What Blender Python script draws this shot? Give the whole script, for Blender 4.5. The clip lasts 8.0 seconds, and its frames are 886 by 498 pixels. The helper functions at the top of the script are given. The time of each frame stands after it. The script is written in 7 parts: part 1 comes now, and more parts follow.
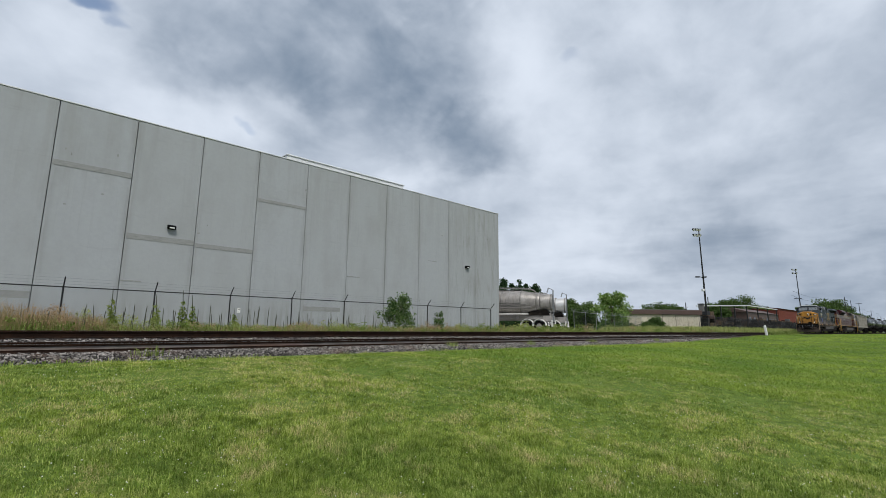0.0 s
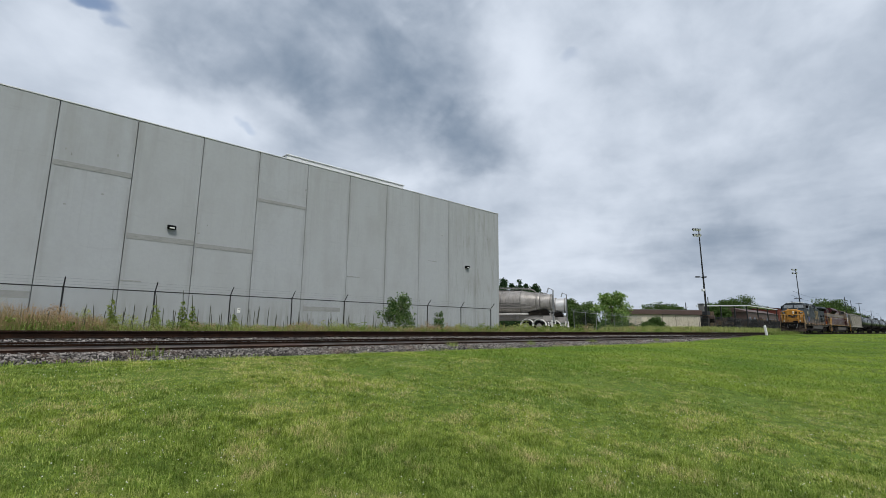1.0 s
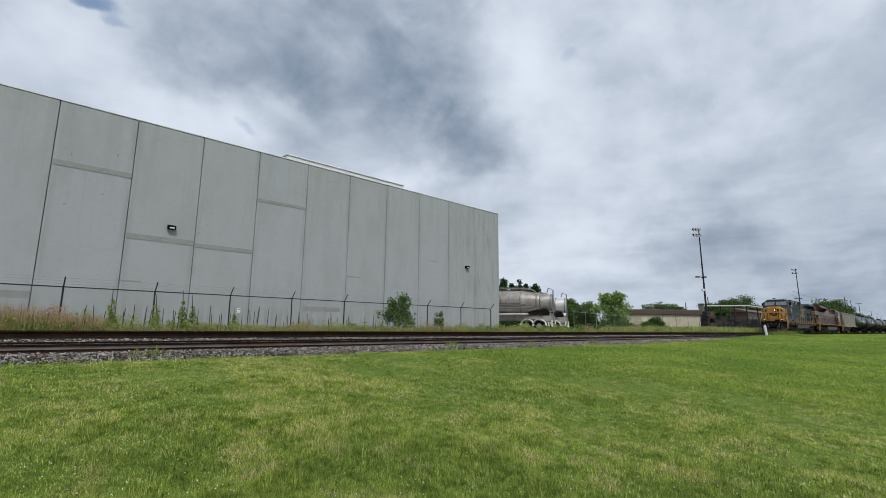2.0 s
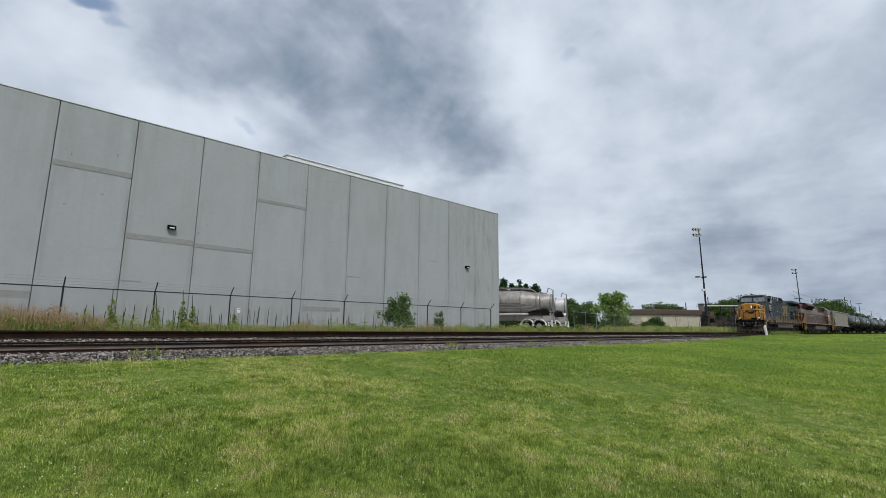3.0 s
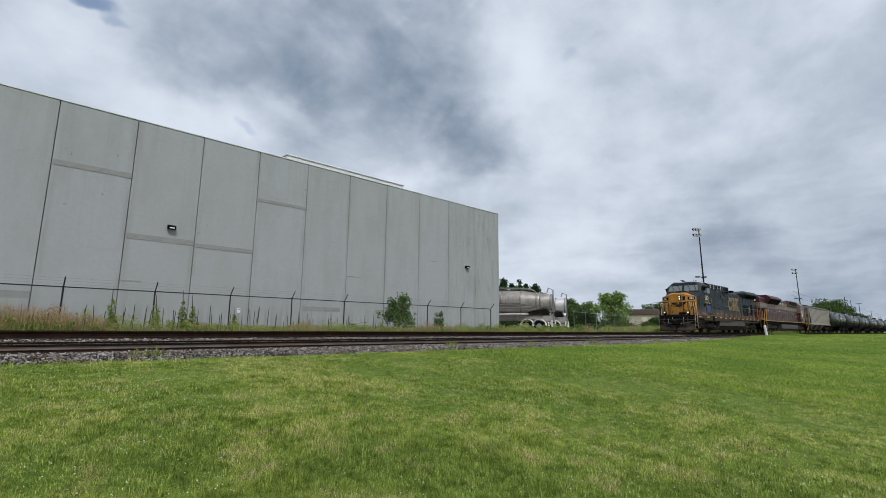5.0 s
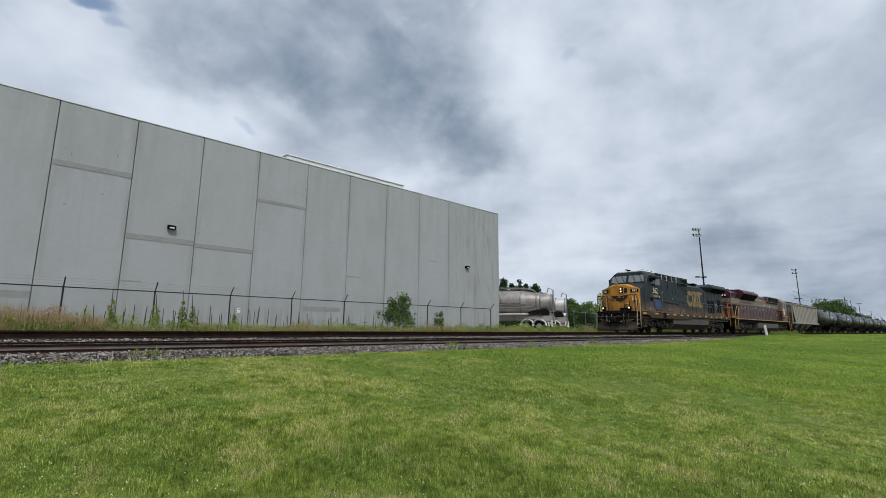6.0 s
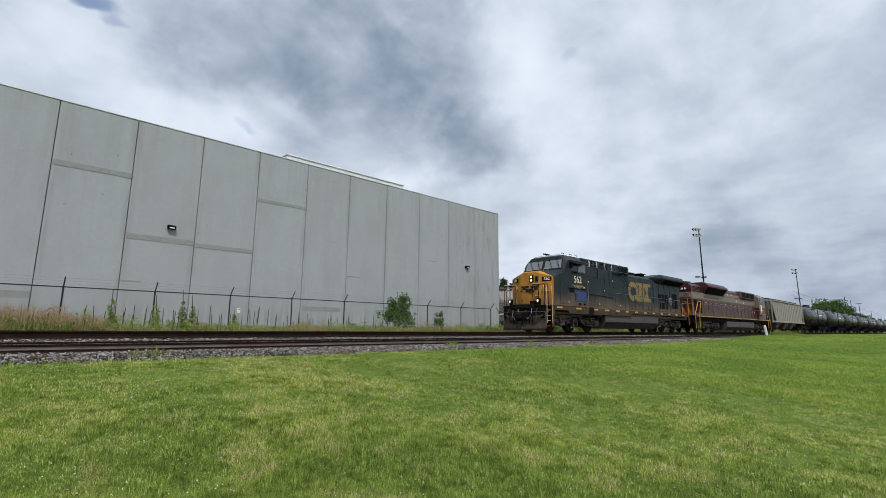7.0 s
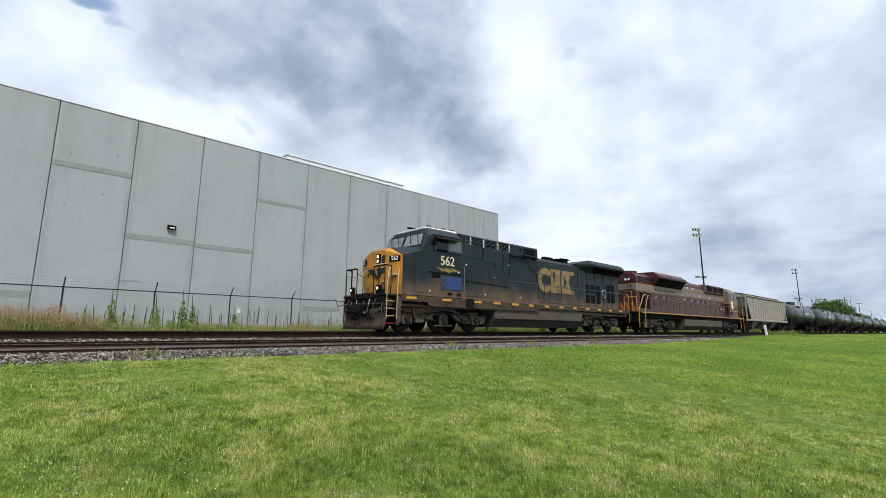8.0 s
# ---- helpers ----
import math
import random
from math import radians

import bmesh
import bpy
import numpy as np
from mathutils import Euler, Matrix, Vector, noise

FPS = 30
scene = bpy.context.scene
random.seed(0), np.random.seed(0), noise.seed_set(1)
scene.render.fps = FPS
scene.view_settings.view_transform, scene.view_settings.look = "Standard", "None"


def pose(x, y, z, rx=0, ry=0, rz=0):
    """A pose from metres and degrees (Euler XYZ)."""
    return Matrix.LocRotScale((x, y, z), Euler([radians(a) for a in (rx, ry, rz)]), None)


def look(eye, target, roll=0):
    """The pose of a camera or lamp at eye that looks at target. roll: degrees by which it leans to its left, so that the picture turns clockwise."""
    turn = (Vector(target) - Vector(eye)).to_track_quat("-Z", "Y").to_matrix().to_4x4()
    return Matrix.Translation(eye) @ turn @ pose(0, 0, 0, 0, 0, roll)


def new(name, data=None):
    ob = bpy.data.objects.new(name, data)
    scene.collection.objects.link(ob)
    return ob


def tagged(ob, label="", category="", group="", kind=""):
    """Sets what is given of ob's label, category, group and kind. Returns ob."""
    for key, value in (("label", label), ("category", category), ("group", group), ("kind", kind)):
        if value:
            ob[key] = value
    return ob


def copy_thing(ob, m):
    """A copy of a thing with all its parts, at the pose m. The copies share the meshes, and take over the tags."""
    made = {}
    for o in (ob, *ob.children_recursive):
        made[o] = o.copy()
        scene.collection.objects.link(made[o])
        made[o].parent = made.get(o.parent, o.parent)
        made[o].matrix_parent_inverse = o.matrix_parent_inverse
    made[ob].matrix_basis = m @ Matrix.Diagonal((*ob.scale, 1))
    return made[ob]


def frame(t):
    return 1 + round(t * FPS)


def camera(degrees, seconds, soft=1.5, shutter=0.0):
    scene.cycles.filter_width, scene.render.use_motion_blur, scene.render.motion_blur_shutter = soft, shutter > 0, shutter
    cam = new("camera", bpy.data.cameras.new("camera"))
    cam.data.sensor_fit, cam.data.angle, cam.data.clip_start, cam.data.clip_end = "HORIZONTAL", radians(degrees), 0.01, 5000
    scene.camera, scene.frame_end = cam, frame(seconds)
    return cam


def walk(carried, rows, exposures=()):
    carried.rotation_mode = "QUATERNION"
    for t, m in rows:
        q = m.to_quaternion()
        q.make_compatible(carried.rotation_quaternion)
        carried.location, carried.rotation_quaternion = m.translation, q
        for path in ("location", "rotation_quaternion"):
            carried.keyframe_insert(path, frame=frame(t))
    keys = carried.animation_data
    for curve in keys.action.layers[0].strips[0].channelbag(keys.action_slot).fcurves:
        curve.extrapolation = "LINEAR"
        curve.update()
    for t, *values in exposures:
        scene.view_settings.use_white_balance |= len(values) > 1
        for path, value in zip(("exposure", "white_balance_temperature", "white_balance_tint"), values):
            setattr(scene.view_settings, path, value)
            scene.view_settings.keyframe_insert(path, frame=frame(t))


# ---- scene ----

# ---------------------------------------------------------------- camera
EYE = 1.45
cam = camera(86.98, 8.0, soft=0.5)
walk(cam, [(0.0, pose(0, 0, EYE, 99.591, -0.566, -42.885)), (8.0, pose(0, 0, EYE, 99.591, -0.566, -42.885))],
     exposures=[(0.0, 0.0), (6.5, 0.0), (7.0, 0.12), (7.5, 0.34), (8.0, 0.45)])

# ---------------------------------------------------------------- plan (metres)
RAIL_NEAR, RAIL_FAR = 1.07, 1.273          # rail heads
Y_NEAR, Y_FAR = 12.55, 16.4                # track centres
GAUGE = 1.435
Y_FENCE, Y_WALL = 21.6, 25.6
PANEL, WALL_X1, WALL_TOP = 2.952, 30.18, 11.21
SPEED = 10.7

# ---------------------------------------------------------------- node helpers


class Nodes:
    """Short writing for node trees."""

    def __init__(self, tree):
        self.t = tree
        tree.nodes.clear()

    def n(self, kind, **values):
        node = self.t.nodes.new(kind)
        for key, value in values.items():
            if key in node.inputs:
                self.put(node.inputs[key], value)
        return node

    def put(self, socket, value):
        if isinstance(value, bpy.types.NodeSocket):
            self.t.links.new(value, socket)
        else:
            socket.default_value = value

    def math(self, op, a, b=0.0, c=0.0, clamp=False):
        node = self.t.nodes.new("ShaderNodeMath")
        node.operation, node.use_clamp = op, clamp
        for socket, value in zip(node.inputs, (a, b, c)):
            self.put(socket, value)
        return node.outputs[0]

    def vmath(self, op, a, b=(0, 0, 0)):
        node = self.t.nodes.new("ShaderNodeVectorMath")
        node.operation = op
        self.put(node.inputs[0], a)
        self.put(node.inputs[1], b)
        return node.outputs["Value"] if op in ("LENGTH", "DISTANCE", "DOT_PRODUCT") else node.outputs[0]

    def noise(self, vec, scale, detail=4.0, rough=0.55, distort=0.0):
        node = self.t.nodes.new("ShaderNodeTexNoise")
        self.put(node.inputs["Vector"], vec)
        for key, value in (("Scale", scale), ("Detail", detail), ("Roughness", rough), ("Distortion", distort)):
            node.inputs[key].default_value = value
        return node.outputs["Fac"]

    def ramp(self, fac, a, b, lo=0.0, hi=1.0):
        """Smooth step of fac from a..b to lo..hi."""
        node = self.t.nodes.new("ShaderNodeMapRange")
        node.interpolation_type = "SMOOTHSTEP"
        for socket, value in zip(node.inputs, (fac, a, b, lo, hi)):
            self.put(socket, value)
        return node.outputs[0]

    def mix(self, fac, a, b):
        node = self.t.nodes.new("ShaderNodeMix")
        node.data_type = "RGBA"
        self.put(node.inputs[0], fac)
        self.put(node.inputs[6], a if not isinstance(a, tuple) else (*a[:3], 1))
        self.put(node.inputs[7], b if not isinstance(b, tuple) else (*b[:3], 1))
        return node.outputs[2]

    def scaled(self, vec, s):
        return self.vmath("MULTIPLY", vec, s)


# ---------------------------------------------------------------- world: broken overcast
def make_world():
    world = bpy.data.worlds.new("overcast_sky")
    scene.world = world
    world.use_nodes = True
    k = Nodes(world.node_tree)
    sky = world.node_tree.nodes.new("ShaderNodeTexSky")
    sky.sky_type, sky.sun_disc = "NISHITA", False
    sky.sun_elevation, sky.sun_rotation = radians(52), radians(200)
    scale = world.node_tree.nodes.new("ShaderNodeVectorMath")
    scale.operation = "SCALE"
    k.put(scale.inputs[0], sky.outputs[0])
    scale.inputs["Scale"].default_value = 0.15
    blue = scale.outputs[0]
    d = k.n("ShaderNodeTexCoord").outputs["Generated"]
    sep = world.node_tree.nodes.new("ShaderNodeSeparateXYZ")
    k.put(sep.inputs[0], d)
    # bearing and height of a sky direction, in tens of degrees, with billowing edges
    bearing = k.math("MULTIPLY", k.math("ARCTAN2", sep.outputs[1], sep.outputs[0]), 18 / math.pi)
    height = k.math("MULTIPLY", k.math("ARCSINE", sep.outputs[2]), 18 / math.pi)
    place = k.n("ShaderNodeCombineXYZ")
    k.put(place.inputs[0], bearing)
    k.put(place.inputs[1], height)
    d3 = k.scaled(d, (1, 1, 1.3))
    q = place.outputs[0]
    for scale, detail, reach in ((3.2, 3, 1.1), (8.0, 4, 0.55)):
        warp = k.n("ShaderNodeTexNoise")
        k.put(warp.inputs["Vector"], d3)
        warp.inputs["Scale"].default_value, warp.inputs["Detail"].default_value = scale, detail
        q = k.vmath("ADD", q, k.scaled(k.vmath("SUBTRACT", warp.outputs["Color"], (0.5, 0.5, 0.5)), (reach * 1.2, reach, 0)))

    def billow(vec, scale, detail):
        """Rounded heaps, bright in the middle."""
        node = world.node_tree.nodes.new("ShaderNodeTexVoronoi")
        node.feature, node.normalize = "SMOOTH_F1", True
        k.put(node.inputs["Vector"], vec)
        for key, value in (("Scale", scale), ("Detail", detail), ("Roughness", 0.55), ("Smoothness", 0.55)):
            node.inputs[key].default_value = value
        return node.outputs["Distance"]

    heap_warp = k.n("ShaderNodeTexNoise")
    k.put(heap_warp.inputs["Vector"], d3)
    heap_warp.inputs["Scale"].default_value, heap_warp.inputs["Detail"].default_value = 5.0, 5
    heaps = billow(k.vmath("ADD", d3, k.scaled(k.vmath("SUBTRACT", heap_warp.outputs["Color"], (0.5, 0.5, 0.5)), (0.22, 0.22, 0.22))), 6.5, 3.0)

    def mass(x, y, rx, ry, weight, soft=0.75):
        """A cloud mass at a bearing and a height."""
        r = k.vmath("LENGTH", k.scaled(k.vmath("SUBTRACT", q, (x, y, 0)), (1 / rx, 1 / ry, 0)))
        r = k.math("ADD", r, k.math("MULTIPLY", k.math("SUBTRACT", heaps, 0.3), -0.9))
        return k.ramp(r, 1 + soft, 1 - soft, 0.0, weight)

    dark = 0.0
    for item in CLOUD_MASSES:
        dark = k.math("ADD", dark, mass(*item))
    # sheets of cloud lie on a plane that stretches less towards the horizon
    up2 = k.math("ADD", k.math("MAXIMUM", sep.outputs[2], 0.0), 0.30)
    flat2 = k.n("ShaderNodeCombineXYZ")
    k.put(flat2.inputs[0], k.math("DIVIDE", sep.outputs[0], up2))
    k.put(flat2.inputs[1], k.math("DIVIDE", sep.outputs[1], up2))
    q2 = k.scaled(flat2.outputs[0], (1.7, 1.7, 1))
    big = k.noise(d3, 3.6, 6, 0.55, 0.25)
    fine = k.noise(d3, 9.0, 5, 0.5, 0.2)
    sheet = k.noise(k.scaled(q2, (1.0, 1.25, 1)), 2.1, 7, 0.55, 0.35)
    body = k.math("MULTIPLY", k.math("SUBTRACT", k.ramp(big, 0.3, 0.7), 0.5), 0.20)
    body = k.math("ADD", body, k.math("MULTIPLY", k.math("SUBTRACT", k.ramp(fine, 0.3, 0.7), 0.5), 0.12))
    body = k.math("ADD", body, k.math("MULTIPLY", k.math("SUBTRACT", k.ramp(sheet, 0.3, 0.7), 0.5), 0.05))
    body = k.math("ADD", body, k.math("MULTIPLY", k.math("SUBTRACT", heaps, 0.3), 0.26))
    bands = k.noise(k.scaled(k.vmath("ADD", place.outputs[0], k.scaled(k.vmath("SUBTRACT", q, place.outputs[0]), (0.25, 0.25, 0))), (0.5, 2.2, 0)), 1.5, 5, 0.5)
    body = k.math("ADD", body, k.math("MULTIPLY", k.math("MULTIPLY", k.math("SUBTRACT", k.ramp(bands, 0.33, 0.67), 0.5), k.ramp(height, 2.6, 0.5)), 0.17))
    dark = k.math("MULTIPLY", dark, k.ramp(fine, 0.2, 0.8, 0.94, 1.05))
    shade = k.math("ADD", k.math("ADD", body, 0.38), dark, clamp=True)
    tone = k.mix(k.ramp(shade, 0.0, 1.0), (0.81, 0.885, 1.0), (0.185, 0.255, 0.355))
    hole = 0.0
    for x, y, rx, ry, weight in CLOUD_HOLES:
        hole = k.math("ADD", hole, mass(x, y, rx, ry, weight))
    hole = k.math("MULTIPLY", k.ramp(hole, 0.12, 0.95), 0.85)
    colour = k.mix(hole, tone, blue)
    bg = k.n("ShaderNodeBackground", Strength=SKY)
    k.put(bg.inputs[0], colour)
    out = k.n("ShaderNodeOutputWorld")
    k.put(out.inputs[0], bg.outputs[0])


# cloud masses: bearing and height in tens of degrees, half sizes, weight (dark above nought, bright below), softness of the edge
CLOUD_MASSES = ((7.25, 3.15, 1.0, 0.62, 0.20, 0.4), (6.0, 3.1, 1.1, 0.7, 0.15, 0.4), (4.75, 3.1, 0.85, 0.72, 0.20, 0.35), (6.9, 2.85, 0.9, 0.3, 0.07, 0.7), (5.2, 2.75, 0.9, 0.3, 0.06, 0.7), (5.5, 2.3, 1.2, 0.4, 0.10, 0.6),
                (4.3, 2.1, 0.6, 0.5, 0.20, 0.45), (6.0, 4.1, 2.2, 0.5, 0.10, 0.7), (0.3, 0.55, 1.5, 0.5, 0.20, 0.8),
                (9.0, 2.35, 0.9, 0.35, -0.11, 0.6), (7.7, 2.1, 0.85, 0.2, -0.20, 0.6), (5.25, 1.85, 0.35, 0.16, -0.18, 0.7), (3.8, 3.1, 0.5, 0.6, -0.16, 0.6), (3.3, 2.4, 0.6, 0.5, -0.08, 0.8))
CLOUD_HOLES = ((8.6, 3.0, 0.26, 0.08, 0.9), (8.35, 2.86, 0.12, 0.06, 0.55), (9.2, 2.95, 0.2, 0.08, 0.45), (7.08, 2.08, 0.12, 0.07, 0.45), (3.0, 3.15, 0.14, 0.1, 0.4))
SKY = 0.92
make_world()
sun = new("sun", bpy.data.lights.new("sun", "SUN"))
sun.data.energy, sun.data.angle, sun.data.color = 2.9, radians(12), (1.0, 0.965, 0.91)
sun.matrix_basis = look((-12, -22, 38), (0, 0, 0))
scene.view_settings.exposure = 0.0

# ---------------------------------------------------------------- materials


def surface(name, base, rough=0.6, metal=0.0, vary=0.15, grain=8.0, bump=0.02, dirt=None, dirt_amount=0.4, dirt_scale=0.7, streaks=0.0, random=0.0, stretch=(1, 1, 1), spec=0.3, splash=0.0):
    """A plain real surface: base colour with grain, larger stains, streaks that run down, and fine relief."""
    m = bpy.data.materials.new(name)
    m.use_nodes = True
    k = Nodes(m.node_tree)
    co = k.n("ShaderNodeTexCoord").outputs["Object"]
    v = k.scaled(co, stretch)
    fine = k.noise(v, grain, 5)
    large = k.noise(v, dirt_scale, 5, 0.6)
    c = k.mix(k.ramp(fine, 0.3, 0.7), tuple(x * (1 - vary) for x in base), tuple(min(1, x * (1 + vary)) for x in base))
    dirt = dirt or tuple(x * 0.5 for x in base)
    c = k.mix(k.math("MULTIPLY", k.ramp(large, 0.48, 0.75), dirt_amount), c, dirt)
    if streaks:
        run = k.noise(k.scaled(co, (5, 5, 0.35)), 1.3, 4)
        c = k.mix(k.math("MULTIPLY", k.ramp(run, 0.5, 0.75), streaks), c, dirt)
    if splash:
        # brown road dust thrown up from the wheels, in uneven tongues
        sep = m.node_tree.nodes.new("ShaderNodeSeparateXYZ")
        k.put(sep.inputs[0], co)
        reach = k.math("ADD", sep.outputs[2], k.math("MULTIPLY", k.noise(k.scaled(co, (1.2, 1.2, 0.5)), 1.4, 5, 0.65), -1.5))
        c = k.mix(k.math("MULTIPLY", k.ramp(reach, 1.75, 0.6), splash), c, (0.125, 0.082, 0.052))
    if random:
        r = k.n("ShaderNodeObjectInfo").outputs["Random"]
        c = k.mix(k.math("MULTIPLY", r, random), c, dirt)
    b = k.n("ShaderNodeBsdfPrincipled", Roughness=rough, Metallic=metal)
    b.inputs["Specular IOR Level"].default_value = spec
    k.put(b.inputs["Base Color"], c)
    k.put(b.inputs["Roughness"], k.ramp(fine, 0.2, 0.8, max(0.03, rough - 0.1), min(1, rough + 0.1)))
    if bump:
        bp = k.n("ShaderNodeBump", Strength=0.5, Distance=bump, Height=fine)
        k.put(b.inputs["Normal"], bp.outputs[0])
    o = k.n("ShaderNodeOutputMaterial")
    k.put(o.inputs[0], b.outputs[0])
    return m


def leafy(name, a, b, c, patch=0.35, glow=0.35, patch_dry=0.0, dry=(0.30, 0.24, 0.10), spread=0.75, clumps=0.0):
    """Leaves and blades: colour by island, with broad patches; light shines through."""
    m = bpy.data.materials.new(name)
    m.use_nodes = True
    k = Nodes(m.node_tree)
    geo = k.n("ShaderNodeNewGeometry")
    co = geo.outputs["Position"]
    island = geo.outputs["Random Per Island"]
    broad = k.noise(co, patch, 5, 0.6)
    mid = k.noise(co, patch * 5.5, 4, 0.6)
    colour = k.mix(k.ramp(broad, 0.35, 0.65), a, b)
    colour = k.mix(k.math("MULTIPLY", k.math("POWER", island, 2.2), spread), colour, c)
    # dark clumps and tufts: shade between the blades, put into the colour
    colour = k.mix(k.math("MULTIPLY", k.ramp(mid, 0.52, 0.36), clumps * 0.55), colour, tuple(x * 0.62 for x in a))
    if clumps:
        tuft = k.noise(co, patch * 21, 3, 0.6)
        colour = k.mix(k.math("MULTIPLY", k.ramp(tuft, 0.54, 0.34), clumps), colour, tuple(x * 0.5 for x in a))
    if patch_dry:
        f = k.math("MULTIPLY", k.ramp(k.math("ADD", k.math("MULTIPLY", mid, 0.6), k.math("MULTIPLY", broad, 0.4)), 0.475, 0.61), k.ramp(island, 0.2, 0.75))
        colour = k.mix(k.math("MULTIPLY", f, patch_dry), colour, dry)
    d = k.n("ShaderNodeBsdfPrincipled", Roughness=0.6)
    d.inputs["Specular IOR Level"].default_value = 0.18
    k.put(d.inputs["Base Color"], colour)
    t = k.n("ShaderNodeBsdfTranslucent")
    k.put(t.inputs[0], colour)
    x = k.n("ShaderNodeMixShader")
    k.put(x.inputs[0], glow)
    k.put(x.inputs[1], d.outputs[0])
    k.put(x.inputs[2], t.outputs[0])
    o = k.n("ShaderNodeOutputMaterial")
    k.put(o.inputs[0], x.outputs[0])
    return m


def lamp_glow(name, colour, strength):
    m = bpy.data.materials.new(name)
    m.use_nodes = True
    k = Nodes(m.node_tree)
    e = k.n("ShaderNodeEmission", Strength=strength)
    e.inputs[0].default_value = (*colour, 1)
    o = k.n("ShaderNodeOutputMaterial")
    k.put(o.inputs[0], e.outputs[0])
    return m


def concrete_wall():
    m = bpy.data.materials.new("grey_precast_concrete")
    m.use_nodes = True
    k = Nodes(m.node_tree)
    co = k.n("ShaderNodeNewGeometry").outputs["Position"]
    rnd = k.n("ShaderNodeObjectInfo").outputs["Random"]
    fine = k.noise(co, 6, 5)
    cloud = k.noise(k.scaled(co, (1, 1, 0.5)), 0.55, 5, 0.6)
    run = k.noise(k.scaled(co, (6, 1, 0.22)), 0.9, 5, 0.6)
    run2 = k.noise(k.scaled(co, (2.2, 1, 0.10)), 0.8, 4, 0.6)
    sep = m.node_tree.nodes.new("ShaderNodeSeparateXYZ")
    k.put(sep.inputs[0], co)
    foot = k.ramp(sep.outputs[2], 3.2, 1.0, 0.0, 1.0)
    top = k.ramp(sep.outputs[2], 4.5, 11.0, 0.0, 1.0)
    c = k.mix(k.ramp(fine, 0.3, 0.7), (0.338, 0.357, 0.374), (0.352, 0.371, 0.389))
    c = k.mix(k.math("MULTIPLY", rnd, 0.35), c, (0.32, 0.332, 0.33))
    c = k.mix(k.math("MULTIPLY", k.ramp(cloud, 0.42, 0.72), 0.4), c, (0.262, 0.27, 0.262))
    c = k.mix(k.math("MULTIPLY", k.math("MULTIPLY", k.ramp(run2, 0.44, 0.7), top), 0.35), c, (0.25, 0.256, 0.24))
    c = k.mix(k.math("MULTIPLY", k.ramp(run, 0.55, 0.74), 0.18), c, (0.24, 0.245, 0.23))
    c = k.mix(k.math("MULTIPLY", k.math("MULTIPLY", k.ramp(run, 0.42, 0.62), foot), 0.6), c, (0.20, 0.205, 0.195))
    # rain streaks on the weathered panels next to the corner
    corner = k.ramp(sep.outputs[0], WALL_X1 - 9.0, WALL_X1 - 2.5)
    run3 = k.noise(k.scaled(co, (2.0, 1, 0.30)), 0.9, 6, 0.75)
    c = k.mix(k.math("MULTIPLY", k.math("MULTIPLY", k.ramp(run3, 0.46, 0.68), corner), 0.5), c, (0.21, 0.215, 0.195))
    # damp stains that spread from the joints, and faint smears across the panels
    along = k.math("ABSOLUTE", k.math("SUBTRACT", k.math("FRACT", k.math("DIVIDE", k.math("SUBTRACT", sep.outputs[0], WALL_X1 - 30 * PANEL), PANEL)), 0.5))
    damp = k.math("MULTIPLY", k.ramp(along, 0.38, 0.5), k.ramp(k.noise(k.scaled(co, (3, 1, 0.3)), 0.9, 5, 0.65), 0.40, 0.62))
    c = k.mix(k.math("MULTIPLY", damp, 0.55), c, (0.235, 0.243, 0.235))
    smear = k.noise(k.scaled(co, (0.5, 1, 5)), 0.8, 5, 0.7)
    c = k.mix(k.math("MULTIPLY", k.ramp(smear, 0.58, 0.72), 0.22), c, (0.25, 0.258, 0.25))
    b = k.n("ShaderNodeBsdfPrincipled", Roughness=0.85)
    b.inputs["Specular IOR Level"].default_value = 0.15
    k.put(b.inputs["Base Color"], c)
    bp = k.n("ShaderNodeBump", Strength=0.4, Distance=0.01, Height=fine)
    k.put(b.inputs["Normal"], bp.outputs[0])
    o = k.n("ShaderNodeOutputMaterial")
    k.put(o.inputs[0], b.outputs[0])
    return m


def stones_mixed():
    m = bpy.data.materials.new("mixed_grey_stones")
    m.use_nodes = True
    k = Nodes(m.node_tree)
    geo = k.n("ShaderNodeNewGeometry")
    isl = geo.outputs["Random Per Island"]
    fine = k.noise(geo.outputs["Position"], 40, 4)
    # stone tones vary; the wide spread also paints dark gaps and highlights
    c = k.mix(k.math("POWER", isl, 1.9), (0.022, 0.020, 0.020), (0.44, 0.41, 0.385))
    c = k.mix(k.math("MULTIPLY", k.ramp(k.noise(geo.outputs["Position"], 1.5, 4), 0.5, 0.7), 0.4), c, (0.19, 0.12, 0.085))
    c = k.mix(k.math("MULTIPLY", k.ramp(fine, 0.4, 0.7), 0.35), c, (0.10, 0.09, 0.085))
    b = k.n("ShaderNodeBsdfPrincipled", Roughness=0.9)
    b.inputs["Specular IOR Level"].default_value = 0.08
    k.put(b.inputs["Base Color"], c)
    o = k.n("ShaderNodeOutputMaterial")
    k.put(o.inputs[0], b.outputs[0])
    return m


